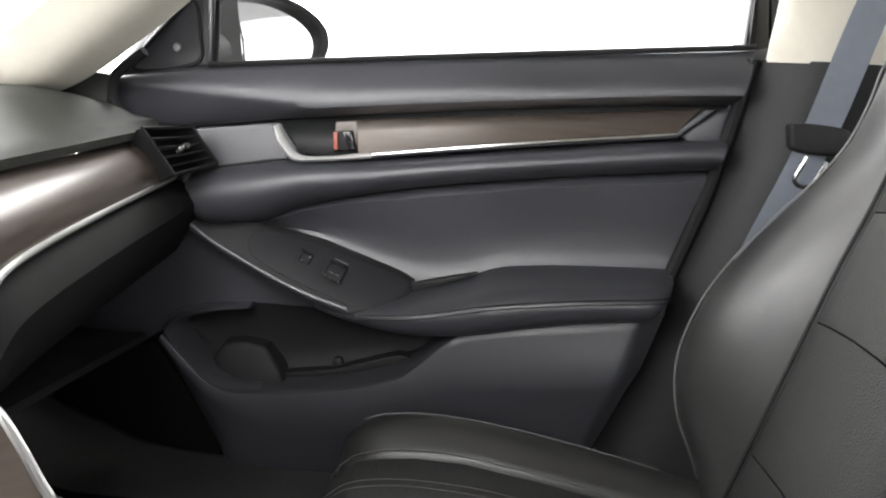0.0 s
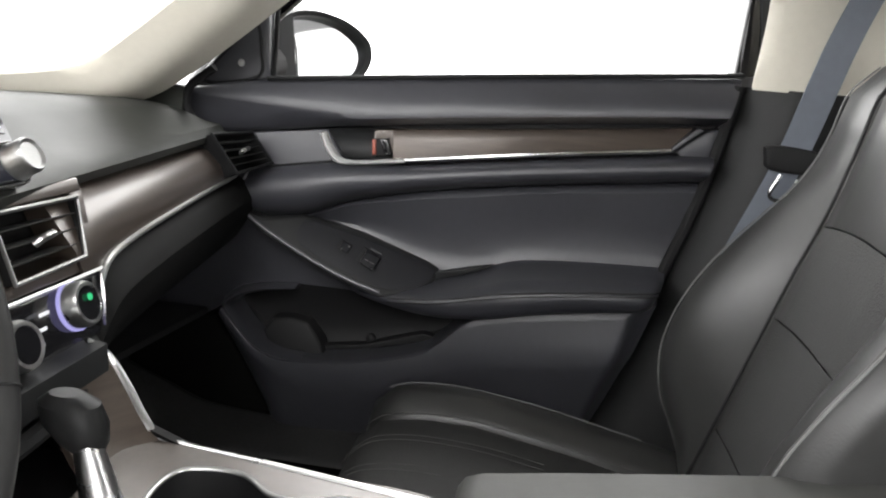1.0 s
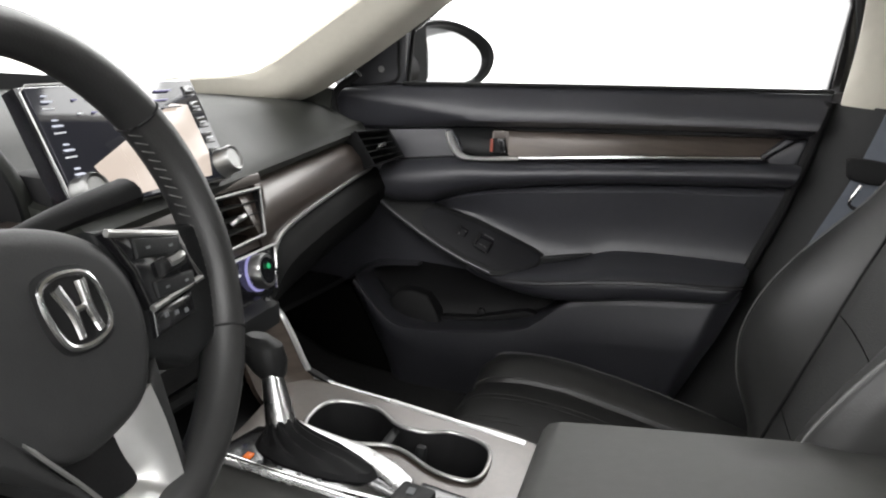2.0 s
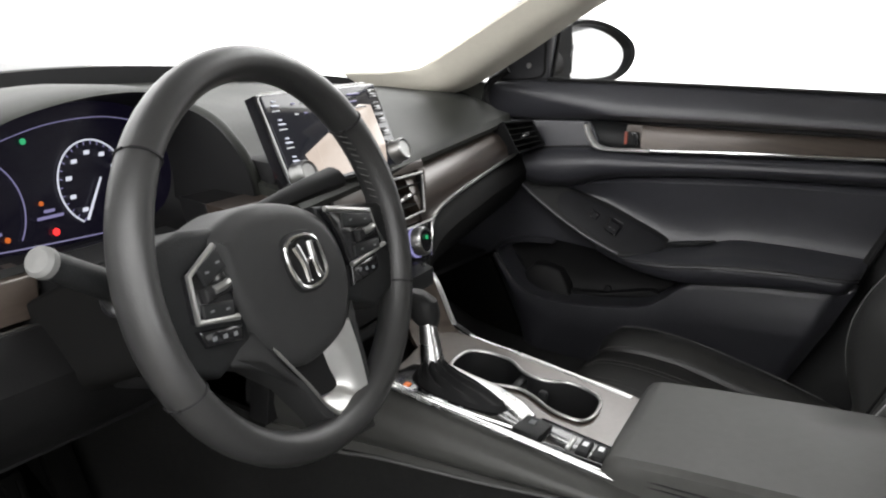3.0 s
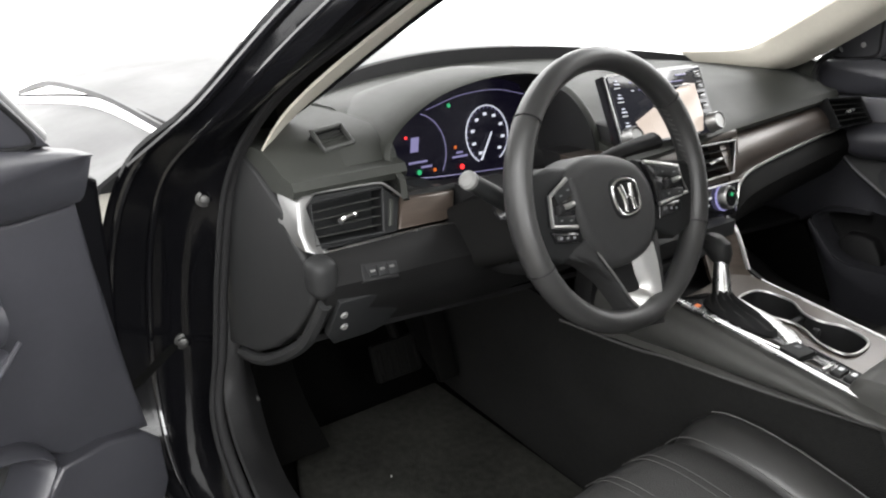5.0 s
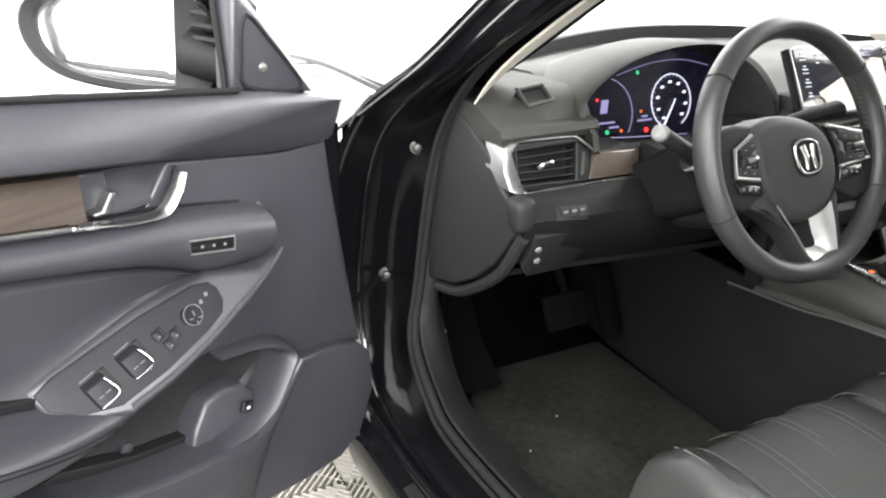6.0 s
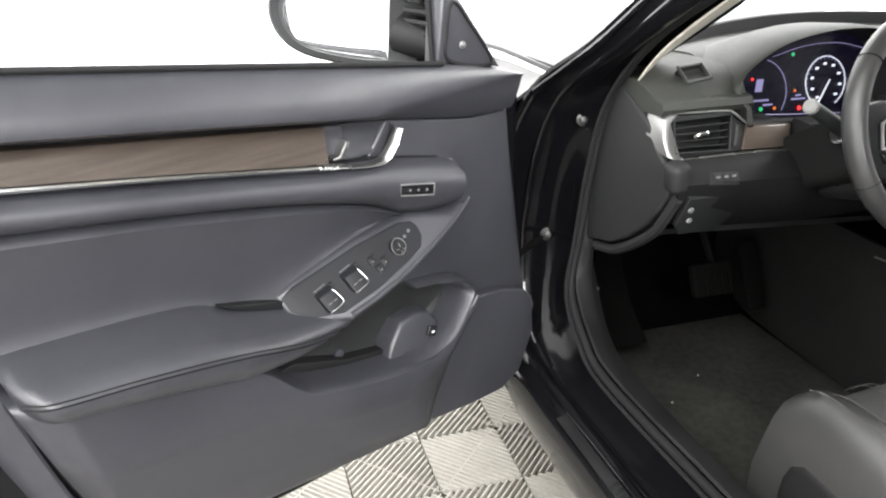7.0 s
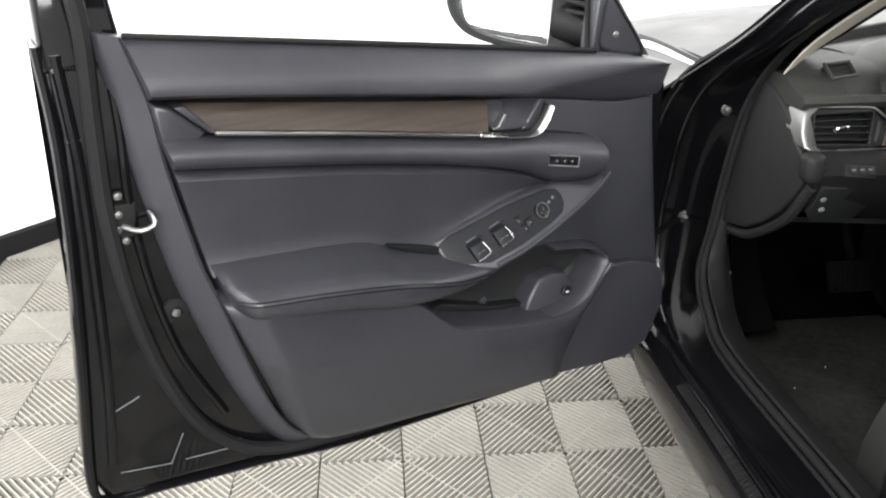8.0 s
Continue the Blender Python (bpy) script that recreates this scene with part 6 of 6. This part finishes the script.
part("chrome_rail", tube(RR, 0.0042, 60, 8, 0.7), CHROME, con, "satin chrome rail")
part("chrome_rail", tube(RL, 0.0046, 40, 8, 0.7), CHROME, con, "satin chrome rail")
part("veneer_side", sheet([[(p[0], p[1] - 0.002, p[2] - 0.001) for p in RR[:5]], [(p[0] - 0.012, p[1] - 0.03, p[2] - 0.006) for p in RR[:5]], [(p[0] - 0.020, p[1] - 0.075, p[2] - 0.012) for p in RR[:5]]], 20, 0.006, (1, 0, 0.5)), WOOD, con)
top_o = [(0.19, 0.095), (0.31, 0.085), (0.48, 0.070), (0.50, -0.11), (0.35, -0.119), (0.21, -0.124), (0.185, -0.03)]
cup_o = [(0.237, 0.016), (0.247, 0.052), (0.292, 0.061), (0.326, 0.038), (0.357, 0.037), (0.384, 0.052), (0.424, 0.042), (0.434, 0.004), (0.426, -0.029), (0.39, -0.031), (0.354, -0.012), (0.331, -0.008), (0.296, -0.021), (0.248, -0.018)]
# veneer top with the cup-holder opening: bridged rings between outline and opening
ctr = Vector((0.335, 0.02, 0))


def by_angle(P, c):
    out = []
    for i in range(96):
        a = 2 * math.pi * i / 96
        out.append(min(P, key=lambda p: abs((math.atan2(p.y - c.y, p.x - c.x) - a + math.pi) % (2 * math.pi) - math.pi)))
    return out


O2 = by_angle(curve([(*p, 0) for p in top_o], 400, True), ctr)
I2 = by_angle(curve([(*p, 0) for p in cup_o], 400, True), ctr)
zt = lambda p: 0.728 - 0.03 * (p.x - 0.2)
part("veneer_top", grid([[Vector((p.x, p.y, zt(p) - 0.03)) for p in O2], [Vector((p.x, p.y, zt(p) - 0.004)) for p in O2], [Vector((p.x, p.y, zt(p) - 0.002)) for p in O2], [Vector((p.x, p.y, zt(p) - 0.002)) for p in I2], [Vector((p.x, p.y, zt(p) - 0.02)) for p in I2]], False, True), WOOD, con, "brown veneer console top")
cups = part("cup_holder", grid([[Vector((p.x, p.y, zt(p) + 0.001)) for p in I2], [Vector((ctr.x + (p.x - ctr.x) * 0.97, ctr.y + (p.y - ctr.y) * 0.97, 0.70)) for p in I2], [Vector((ctr.x + (p.x - ctr.x) * 0.9, ctr.y + (p.y - ctr.y) * 0.9, 0.645)) for p in I2], [Vector((ctr.x + (p.x - ctr.x) * 0.1, ctr.y + (p.y - ctr.y) * 0.1, 0.64)) for p in I2]], False, True), MATTE, con, "deep black double cup holder")
part("cup_rim", tube([Vector((p.x, p.y, zt(p) + 0.001)) for p in curve([(*q, 0) for q in cup_o], 60, True)], 0.0022, 90, 8, closed=True), SILVER, cups, "chrome rim")
part("cup_divider", box((0.325, 0.022, 0.69), (0.012, 0.05, 0.06), 0.004), HARD, cups)
part("cup_flap", box((0.362, 0.012, 0.70), (0.012, 0.010, 0.045), 0.004), HARD, cups)
# shifter plate, boot and lever
plate = part("shift_plate", slab([(0.192, -0.112), (0.205, -0.045), (0.235, -0.030), (0.28, -0.040), (0.33, -0.052), (0.372, -0.070), (0.385, -0.112)], lambda x, y, dpt: Vector((x, y, 0.732 - 0.05 * (x - 0.2) + dpt)), -0.01, 0.003, 0.003), PIANO, con, "gloss black shift gate")
part("plate_rim", slab([(0.225, -0.022), (0.28, -0.029), (0.315, -0.031), (0.354, -0.044), (0.378, -0.060), (0.384, -0.078), (0.368, -0.086), (0.353, -0.076), (0.333, -0.064), (0.303, -0.056), (0.262, -0.052), (0.228, -0.044)], lambda x, y, dpt: Vector((x, y, 0.733 - 0.05 * (x - 0.2) + dpt + 0.10 * (y + 0.05))), -0.006, 0.007, 0.005, 4), CHROME, plate, "broad satin chrome edge")
part("gate_light", box((0.226, -0.100, 0.7345), (0.007, 0.009, 0.002), 0.0005), AMBER, plate)
for k in range(4):
    part("gate_mark", box((0.240 + 0.020 * k, -0.105, 0.7335 - 0.001 * k), (0.004, 0.005, 0.0015), 0), MARK, plate)
part("gate_edge", tube([(0.20, -0.110, 0.7365), (0.29, -0.111, 0.732), (0.365, -0.104, 0.728)], 0.0016, 20, 6), CHROME, plate)
lever = thing("gear_shifter", "gear shifter with satin chrome stem and leather boot", "gear shifter", (0.225, -0.055, 0.73))
part("boot", grid([[Vector((x + wx * math.cos(a), -0.074 + dy + wy * math.sin(a), z + 0.0022 * math.sin(9 * a) * (0.2 + 1.2 * q))) for a in [2 * math.pi * i / 48 for i in range(48)]] for q, (x, z, wx, wy, dy) in zip((0, 0.2, 0.6, 1, 0.9, 0.5, 0), ((0.284, 0.722, 0.066, 0.026, 0.0), (0.280, 0.735, 0.060, 0.024, 0.0), (0.268, 0.741, 0.046, 0.021, 0.004), (0.253, 0.743, 0.030, 0.018, 0.010), (0.241, 0.746, 0.019, 0.015, 0.017), (0.235, 0.750, 0.014, 0.013, 0.022), (0.232, 0.756, 0.0125, 0.0125, 0.024)))], True, True), RUBBER, lever, "folded black leather boot")
part("stem", tube([(0.233, -0.050, 0.746), (0.226, -0.048, 0.768), (0.217, -0.046, 0.798)], [0.0155, 0.0095], 12, 16), CHROME, lever, "satin chrome stem")
part("knob", grid([[Vector((x + wx * math.cos(a), -0.042 + wy * math.sin(a), z)) for a in [2 * math.pi * i / 24 for i in range(24)]] for x, z, wx, wy in ((0.217, 0.788, 0.011, 0.011), (0.213, 0.795, 0.018, 0.015), (0.207, 0.808, 0.024, 0.018), (0.202, 0.823, 0.023, 0.016), (0.200, 0.830, 0.012, 0.009))], True, True), SOFT, lever, "black leather knob")
tray = part("button_tray", slab([(0.385, -0.058), (0.385, -0.112), (0.49, -0.110), (0.475, -0.068)], lambda x, y, dpt: Vector((x, y, 0.724 - 0.02 * (x - 0.4) + dpt)), -0.02, 0.003, 0.003), PIANO, con)
part("brake_switch", box((0.386, -0.094, 0.728), (0.034, 0.040, 0.012), 0.004, Matrix.Rotation(-0.12, 4, "Z")), HARD, tray, "parking brake switch")
part("button_mark", box((0.384, -0.090, 0.7348), (0.007, 0.010, 0.001), 0), MARK, tray)
part("button_bar", box((0.432, -0.094, 0.7275), (0.005, 0.030, 0.004), 0.001), SILVER, tray, "bright bar beside the buttons")
for x in (0.448, 0.466):
    b = part("console_button", box((x, -0.094, 0.726), (0.015, 0.030, 0.010), 0.003), HARD, tray)
    part("button_mark", box((x, -0.092, 0.7315), (0.006, 0.008, 0.001), 0), ICON, b)
# padded flanks
FLANK = ((0.05, 0.745, 0.628, 1), (0.16, 0.738, 0.645, 1), (0.221, 0.733, 0.656, 1), (0.30, 0.728, 0.667, 1), (0.363, 0.725, 0.676, 1), (0.43, 0.722, 0.688, 1), (0.494, 0.719, 0.698, 1), (0.52, 0.7175, 0.7025, 0.9), (0.54, 0.7155, 0.7055, 0.7), (0.548, 0.713, 0.708, 0.3))
part("flank", grid([[Vector((x, -0.124 - 0.010 * (v > 0) * (v < 1) - 0.026 * k * math.sin(math.pi * min(1, v * 1.1)) ** 0.6, zt0 + (zb - zt0) * v)) for v in (0.0, 0.06, 0.18, 0.35, 0.55, 0.75, 0.9)] + [Vector((x, -0.144 + 0.02 * (1 - k), zb)), Vector((x, -0.118, zb)), Vector((x, -0.115, zt0))] for x, zt0, zb, k in FLANK], True, True), LID, con, "padded black console flank", sharp=60)
part("flank_seam", tube([(0.0, -0.152, 0.624), (0.155, -0.148, 0.641), (0.221, -0.146, 0.654), (0.363, -0.144, 0.674), (0.534, -0.131, 0.697)], 0.0022, 40, 6), STITCH, con)
part("side_wall", sheet([[(-0.5, -0.13, 0.64), (-0.1, -0.135, 0.64), (0.155, -0.140, 0.645), (0.363, -0.137, 0.675), (0.55, -0.125, 0.70), (0.95, -0.125, 0.72)], [(-0.5, -0.125, 0.48), (-0.12, -0.13, 0.48), (0.155, -0.133, 0.48), (0.363, -0.133, 0.48), (0.55, -0.13, 0.48), (0.95, -0.13, 0.48)], [(-0.5, -0.12, 0.30), (-0.15, -0.125, 0.30), (0.155, -0.13, 0.30), (0.363, -0.13, 0.30), (0.55, -0.13, 0.30), (0.95, -0.13, 0.30)]], 40, 0.01, (0, -1, 0)), CONSLIT, con)
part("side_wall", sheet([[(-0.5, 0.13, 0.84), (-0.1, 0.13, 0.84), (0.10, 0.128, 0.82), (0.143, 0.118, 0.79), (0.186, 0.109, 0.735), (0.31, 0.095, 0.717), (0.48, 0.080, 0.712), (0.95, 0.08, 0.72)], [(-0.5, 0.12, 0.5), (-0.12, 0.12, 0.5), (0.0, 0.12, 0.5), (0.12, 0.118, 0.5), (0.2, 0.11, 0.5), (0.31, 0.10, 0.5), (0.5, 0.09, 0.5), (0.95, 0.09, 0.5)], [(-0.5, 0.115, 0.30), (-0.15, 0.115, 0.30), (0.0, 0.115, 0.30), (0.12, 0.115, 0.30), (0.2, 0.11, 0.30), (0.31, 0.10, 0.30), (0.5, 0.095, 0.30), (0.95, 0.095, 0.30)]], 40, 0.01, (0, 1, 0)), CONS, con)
part("pocket_wall", sheet([[(0.02, -0.14, 0.76), (0.19, -0.13, 0.735)], [(0.02, -0.14, 0.66), (0.19, -0.13, 0.66)]], 8, 0.006, (0, 1, 0)), MATTE, con)
part("pocket_floor", box((0.11, -0.02, 0.70), (0.18, 0.22, 0.01), 0.003), MATTE, con)
# armrest box
arm = part("armrest_lid", grid([[Vector((x + dx, -0.02 + q * 0.112 * w, z0 + dz + 0.15 * max(0, x - 0.5) * 0.9)) for q, dz, dx in ((-1.0, -0.045, 0.0), (-1.02, -0.02, 0.0), (-1.0, -0.006, 0.0), (-0.94, 0.0, 0.0), (-0.4, 0.002, 0.0), (0.4, 0.002, 0.0), (0.90, 0.0, 0.0), (0.96, -0.006, 0.0), (0.98, -0.02, 0.0), (0.96, -0.045, 0.0))]
    for x, z0, w in ((0.474, 0.725, 0.92), (0.476, 0.738, 0.95), (0.482, 0.746, 0.97), (0.495, 0.750, 0.99), (0.55, 0.752, 1.0), (0.65, 0.752, 1.03), (0.78, 0.752, 1.06), (0.92, 0.752, 1.06), (0.94, 0.74, 1.05))], True, True), LID, con, "black leather armrest lid")
for dz in (0.0, 0.006):
    part("armrest_seam", tube([(0.49, -0.130, 0.733 - dz), (0.60, -0.1365, 0.746 - dz), (0.78, -0.1415, 0.772 - dz), (0.9, -0.142, 0.788 - dz)], 0.0012, 30, 5), MATTE, arm)
part("armrest_box", box((0.72, -0.02, 0.56), (0.44, 0.212, 0.36), 0.012), SOFT, con)


# ---------------------------------------------------------------- outside mirrors and door ends
def mirror(put, add, s):
    k = (0.60, -0.80)

    def at(a, z, dpt, head=True):
        if s > 0 and head:  # the driver's glass and head are turned outwards and enlarged to fit the view
            dpt += 0.13 * (a - 0.11) + 0.04 * (1.085 - z)
            a, z = 0.225 - (0.225 - a) * 1.10, 1.079 + (z - 1.085) * 1.10
        elif head:
            a *= 1.04
        return put(0.090 + k[0] * a + 0.8 * dpt - 0.14 * (z - 1.085), z + 0.16 * dpt, -0.15 + k[1] * a + 0.6 * dpt - 0.10 * (z - 1.085))
    o = [(0.0, 1.03), (0.0, 1.09), (0.03, 1.142), (0.10, 1.158), (0.175, 1.145), (0.225, 1.11), (0.222, 1.065), (0.18, 1.03), (0.09, 1.015), (0.02, 1.018)]
    C = curve([(*p, 0) for p in o], 60, True)
    c = Vector((0.11, 1.085, 0))
    rows = []
    for f, dpt in ((0.76, -0.012), (0.82, -0.010), (0.845, 0.004), (0.94, 0.008), (1.0, -0.004), (1.0, -0.02), (0.95, -0.06), (0.8, -0.09), (0.5, -0.105), (0.1, -0.108)):
        rows.append([at(max(0.052, c.x + (p.x - c.x) * f) if dpt in (-0.012, -0.010, 0.004) else c.x + (p.x - c.x) * f, c.y + (p.y - c.y) * f, dpt) for p in C])
    h = add("mirror_housing", grid(rows, True, True), HARD, "black mirror housing")
    add("mirror_glass", slab([(max(0.05, c.x + (p.x - c.x) * 0.83), c.y + (p.y - c.y) * 0.83) for p in C], lambda a, z, dpt: at(a, z, dpt + 0.05 * (1.085 - z)), -0.016, -0.006, 0.001), MIRROR, "clear mirror glass", h)
    add("mirror_arm", tube([put(0.06, 1.035, -0.07), put(0.075, 1.045, -0.12), put(0.09, 1.055, -0.17)], [0.03, 0.036], 10, 14, 0.9), MATTE, "black mirror foot", h)
    add("mirror_base", slab([(-0.062, 1.03), (-0.058, 1.12), (-0.03, 1.15), (0.03, 1.146), (0.02, 1.06), (0.02, 1.025)], lambda a, z, dpt: at(a, z, dpt, False), -0.07, -0.006, 0.008), MATTE, "", h)
    for q in range(3):
        add("base_rib", tube([at(-0.055, 1.06 + 0.02 * q, -0.006, False), at(0.0, 1.065 + 0.02 * q, -0.006, False)], 0.004, 4, 6), HARD, "", h)
    for q in range(4):
        add("mirror_rib", tube([put(0.095, 1.06 + 0.016 * q, -0.10), put(0.10, 1.06 + 0.016 * q, -0.15)], 0.005, 4, 6), MATTE, "", h)


mirror(dput, dadd, ds)
mirror(pput, padd, ps)
# the driver's door end: seal, latch, grommet, stiffening folds
dadd("end_seal", tube([dput(u, z, -0.048) for u, z in ((0.898, 1.15), (0.896, 1.105), (0.902, 1.0), (0.905, 0.887), (0.893, 0.753), (0.862, 0.622), (0.815, 0.523), (0.74, 0.462), (0.62, 0.440), (0.40, 0.430))], 0.011, 80, 8), RUBBER, "thick rubber edge seal")
dadd("end_step", tube([dput(u, z, -0.054) for u, z in ((0.928, 1.09), (0.925, 0.95), (0.932, 0.80), (0.942, 0.66), (0.958, 0.52))], 0.007, 50, 8), PAINT)
dadd("end_flange", tube([dput(u, z, -0.052) for u, z in ((0.874, 1.10), (0.872, 1.0), (0.876, 0.92), (0.872, 0.84), (0.862, 0.76), (0.838, 0.66), (0.79, 0.55))], 0.006, 50, 8), PAINT)
latch = dadd("door_latch", slab([(0.868, 0.905), (0.898, 0.905), (0.900, 0.862), (0.875, 0.858)], dput, -0.056, -0.046, 0.003), MATTE, "door latch with zinc screws")
dadd("latch_hook", tube([dput(0.889, 0.876, -0.046), dput(0.872, 0.873, -0.03), dput(0.855, 0.876, -0.03), dput(0.852, 0.884, -0.032), dput(0.855, 0.890, -0.044)], 0.0038, 20, 8), STEEL, "", latch)
for u, z in ((0.889, 0.917), (0.892, 0.893), (0.896, 0.873), (0.888, 0.857)):
    dadd("latch_screw", lathe([(0, 0), (0.006, 0), (0.005, 0.004), (0, 0.005)], 10, facing(dput(u, z, -0.047), (0, 1, 0))), STEEL, "", latch)
gr = dadd("rubber_plug", lathe([(0, 0), (0.02, 0), (0.018, 0.006), (0.009, 0.008), (0.008, 0.004), (0, 0.004)], 20, facing(dput(0.840, 0.738, -0.056), (0, 1, 0))), RUBBER)
dadd("plug_pin", lathe([(0, 0), (0.007, 0), (0.006, 0.006), (0, 0.007)], 12, facing(dput(0.840, 0.738, -0.052), (0, 1, 0))), STEEL, "", gr)
for pts in (((0.940, 0.607), (0.906, 0.620)), ((0.95, 0.501), (0.879, 0.488), (0.856, 0.535)), ((0.858, 0.487), (0.791, 0.480), (0.772, 0.492))):
    dadd("door_fold", tube([dput(u, z, -0.0535) for u, z in pts], 0.0011, len(pts), 6, smooth=False), MARK)
dadd("hem", tube([dput(u, z, -0.06) for u, z in ((0.946, 1.10), (0.944, 1.0), (0.951, 0.87), (0.964, 0.733), (0.974, 0.646), (0.990, 0.50), (0.975, 0.455), (0.888, 0.445), (0.728, 0.427), (0.565, 0.406), (0.2, 0.392))], 0.007, 70, 8), PAINT)
for u, z in ((0.925, 0.99), (0.930, 1.075)):
    dadd("bump_stop", lathe([(0, 0), (0.008, 0), (0.006, 0.005), (0, 0.006)], 12, facing(dput(u, z, -0.056), (0, 1, 0))), STEEL)


# ---------------------------------------------------------------- floor tiles
def tile_mesh():
    """One ribbed tile of four fields; the ribs lie aslant, turned from field to field."""
    bm = bmesh.new()
    S, pitch, w, h = 0.2, 0.0138, 0.0098, 0.0130
    for fi in range(2):
        for fj in range(2):
            cx, cy = (fi - 0.5) * S, (fj - 0.5) * S
            sgn = -1 if (fi + fj) % 2 == 0 else 1
            half = S / 2 - 0.002
            n = int(half * 1.4142 / pitch)
            for k in range(-n, n + 1):
                d = k * pitch
                L = half * 1.4142 - abs(d)
                if L < 0.004:
                    continue
                ux, uy = (0.7071, 0.7071 * sgn)
                vx, vy = (-uy, ux)
                rings = []
                for ww, z in ((w, -h), (w * 0.42, 0.0)):
                    ring = []
                    for e0, e1 in ((-1, -1), (1, -1), (1, 1), (-1, 1)):
                        dd = d + e1 * ww / 2
                        ll = half * 1.4142 - abs(dd)
                        ring.append(bm.verts.new((cx + ux * e0 * ll + vx * dd, cy + uy * e0 * ll + vy * dd, z)))
                    rings.append(ring)
                lo, hi = rings
                bm.faces.new(hi)
                for q in range(4):
                    bm.faces.new((lo[q], lo[(q + 1) % 4], hi[(q + 1) % 4], hi[q]))
            # rib across the middle of the field
            ux, uy = (-0.7071 * sgn, 0.7071)
            L = half * 1.4142 * 0.99
            a, b = (cx - ux * L, cy - uy * L), (cx + ux * L, cy + uy * L)
            nx, ny = -uy * 0.002, ux * 0.002
            q = [bm.verts.new((a[0] + nx, a[1] + ny, -0.0012)), bm.verts.new((a[0] - nx, a[1] - ny, -0.0012)), bm.verts.new((b[0] - nx, b[1] - ny, -0.0012)), bm.verts.new((b[0] + nx, b[1] + ny, -0.0012))]
            bm.faces.new(q)
    bmesh.ops.recalc_face_normals(bm, faces=bm.faces)
    for f in bm.faces:
        if f.normal.z < -0.5:
            f.normal_flip()
    me = bpy.data.meshes.new("floor_tile")
    bm.to_mesh(me)
    bm.free()
    me.materials.append(TILE_A)
    return me


tm = tile_mesh()
tiles = thing("tile_floor", "interlocking ribbed grey plastic floor tiles", "floor", kind="structure")
A0 = Vector((-0.296, -0.929, 0))
ei, ej = Vector((0.006, 0.2, 0)), Vector((-0.2, 0.006, 0))
for i in range(-8, 12):
    for j in range(-12, 9):
        c = A0 + ei * (2 * i) + ej * (2 * j)
        if math.hypot(c.x - 0.65, c.y) < 3.62:
            o = new("floor_tile", tm)
            o.parent = tiles
            o.matrix_local = Matrix.Translation(c) @ Matrix.Rotation(math.atan2(ei.y, ei.x), 4, "Z")
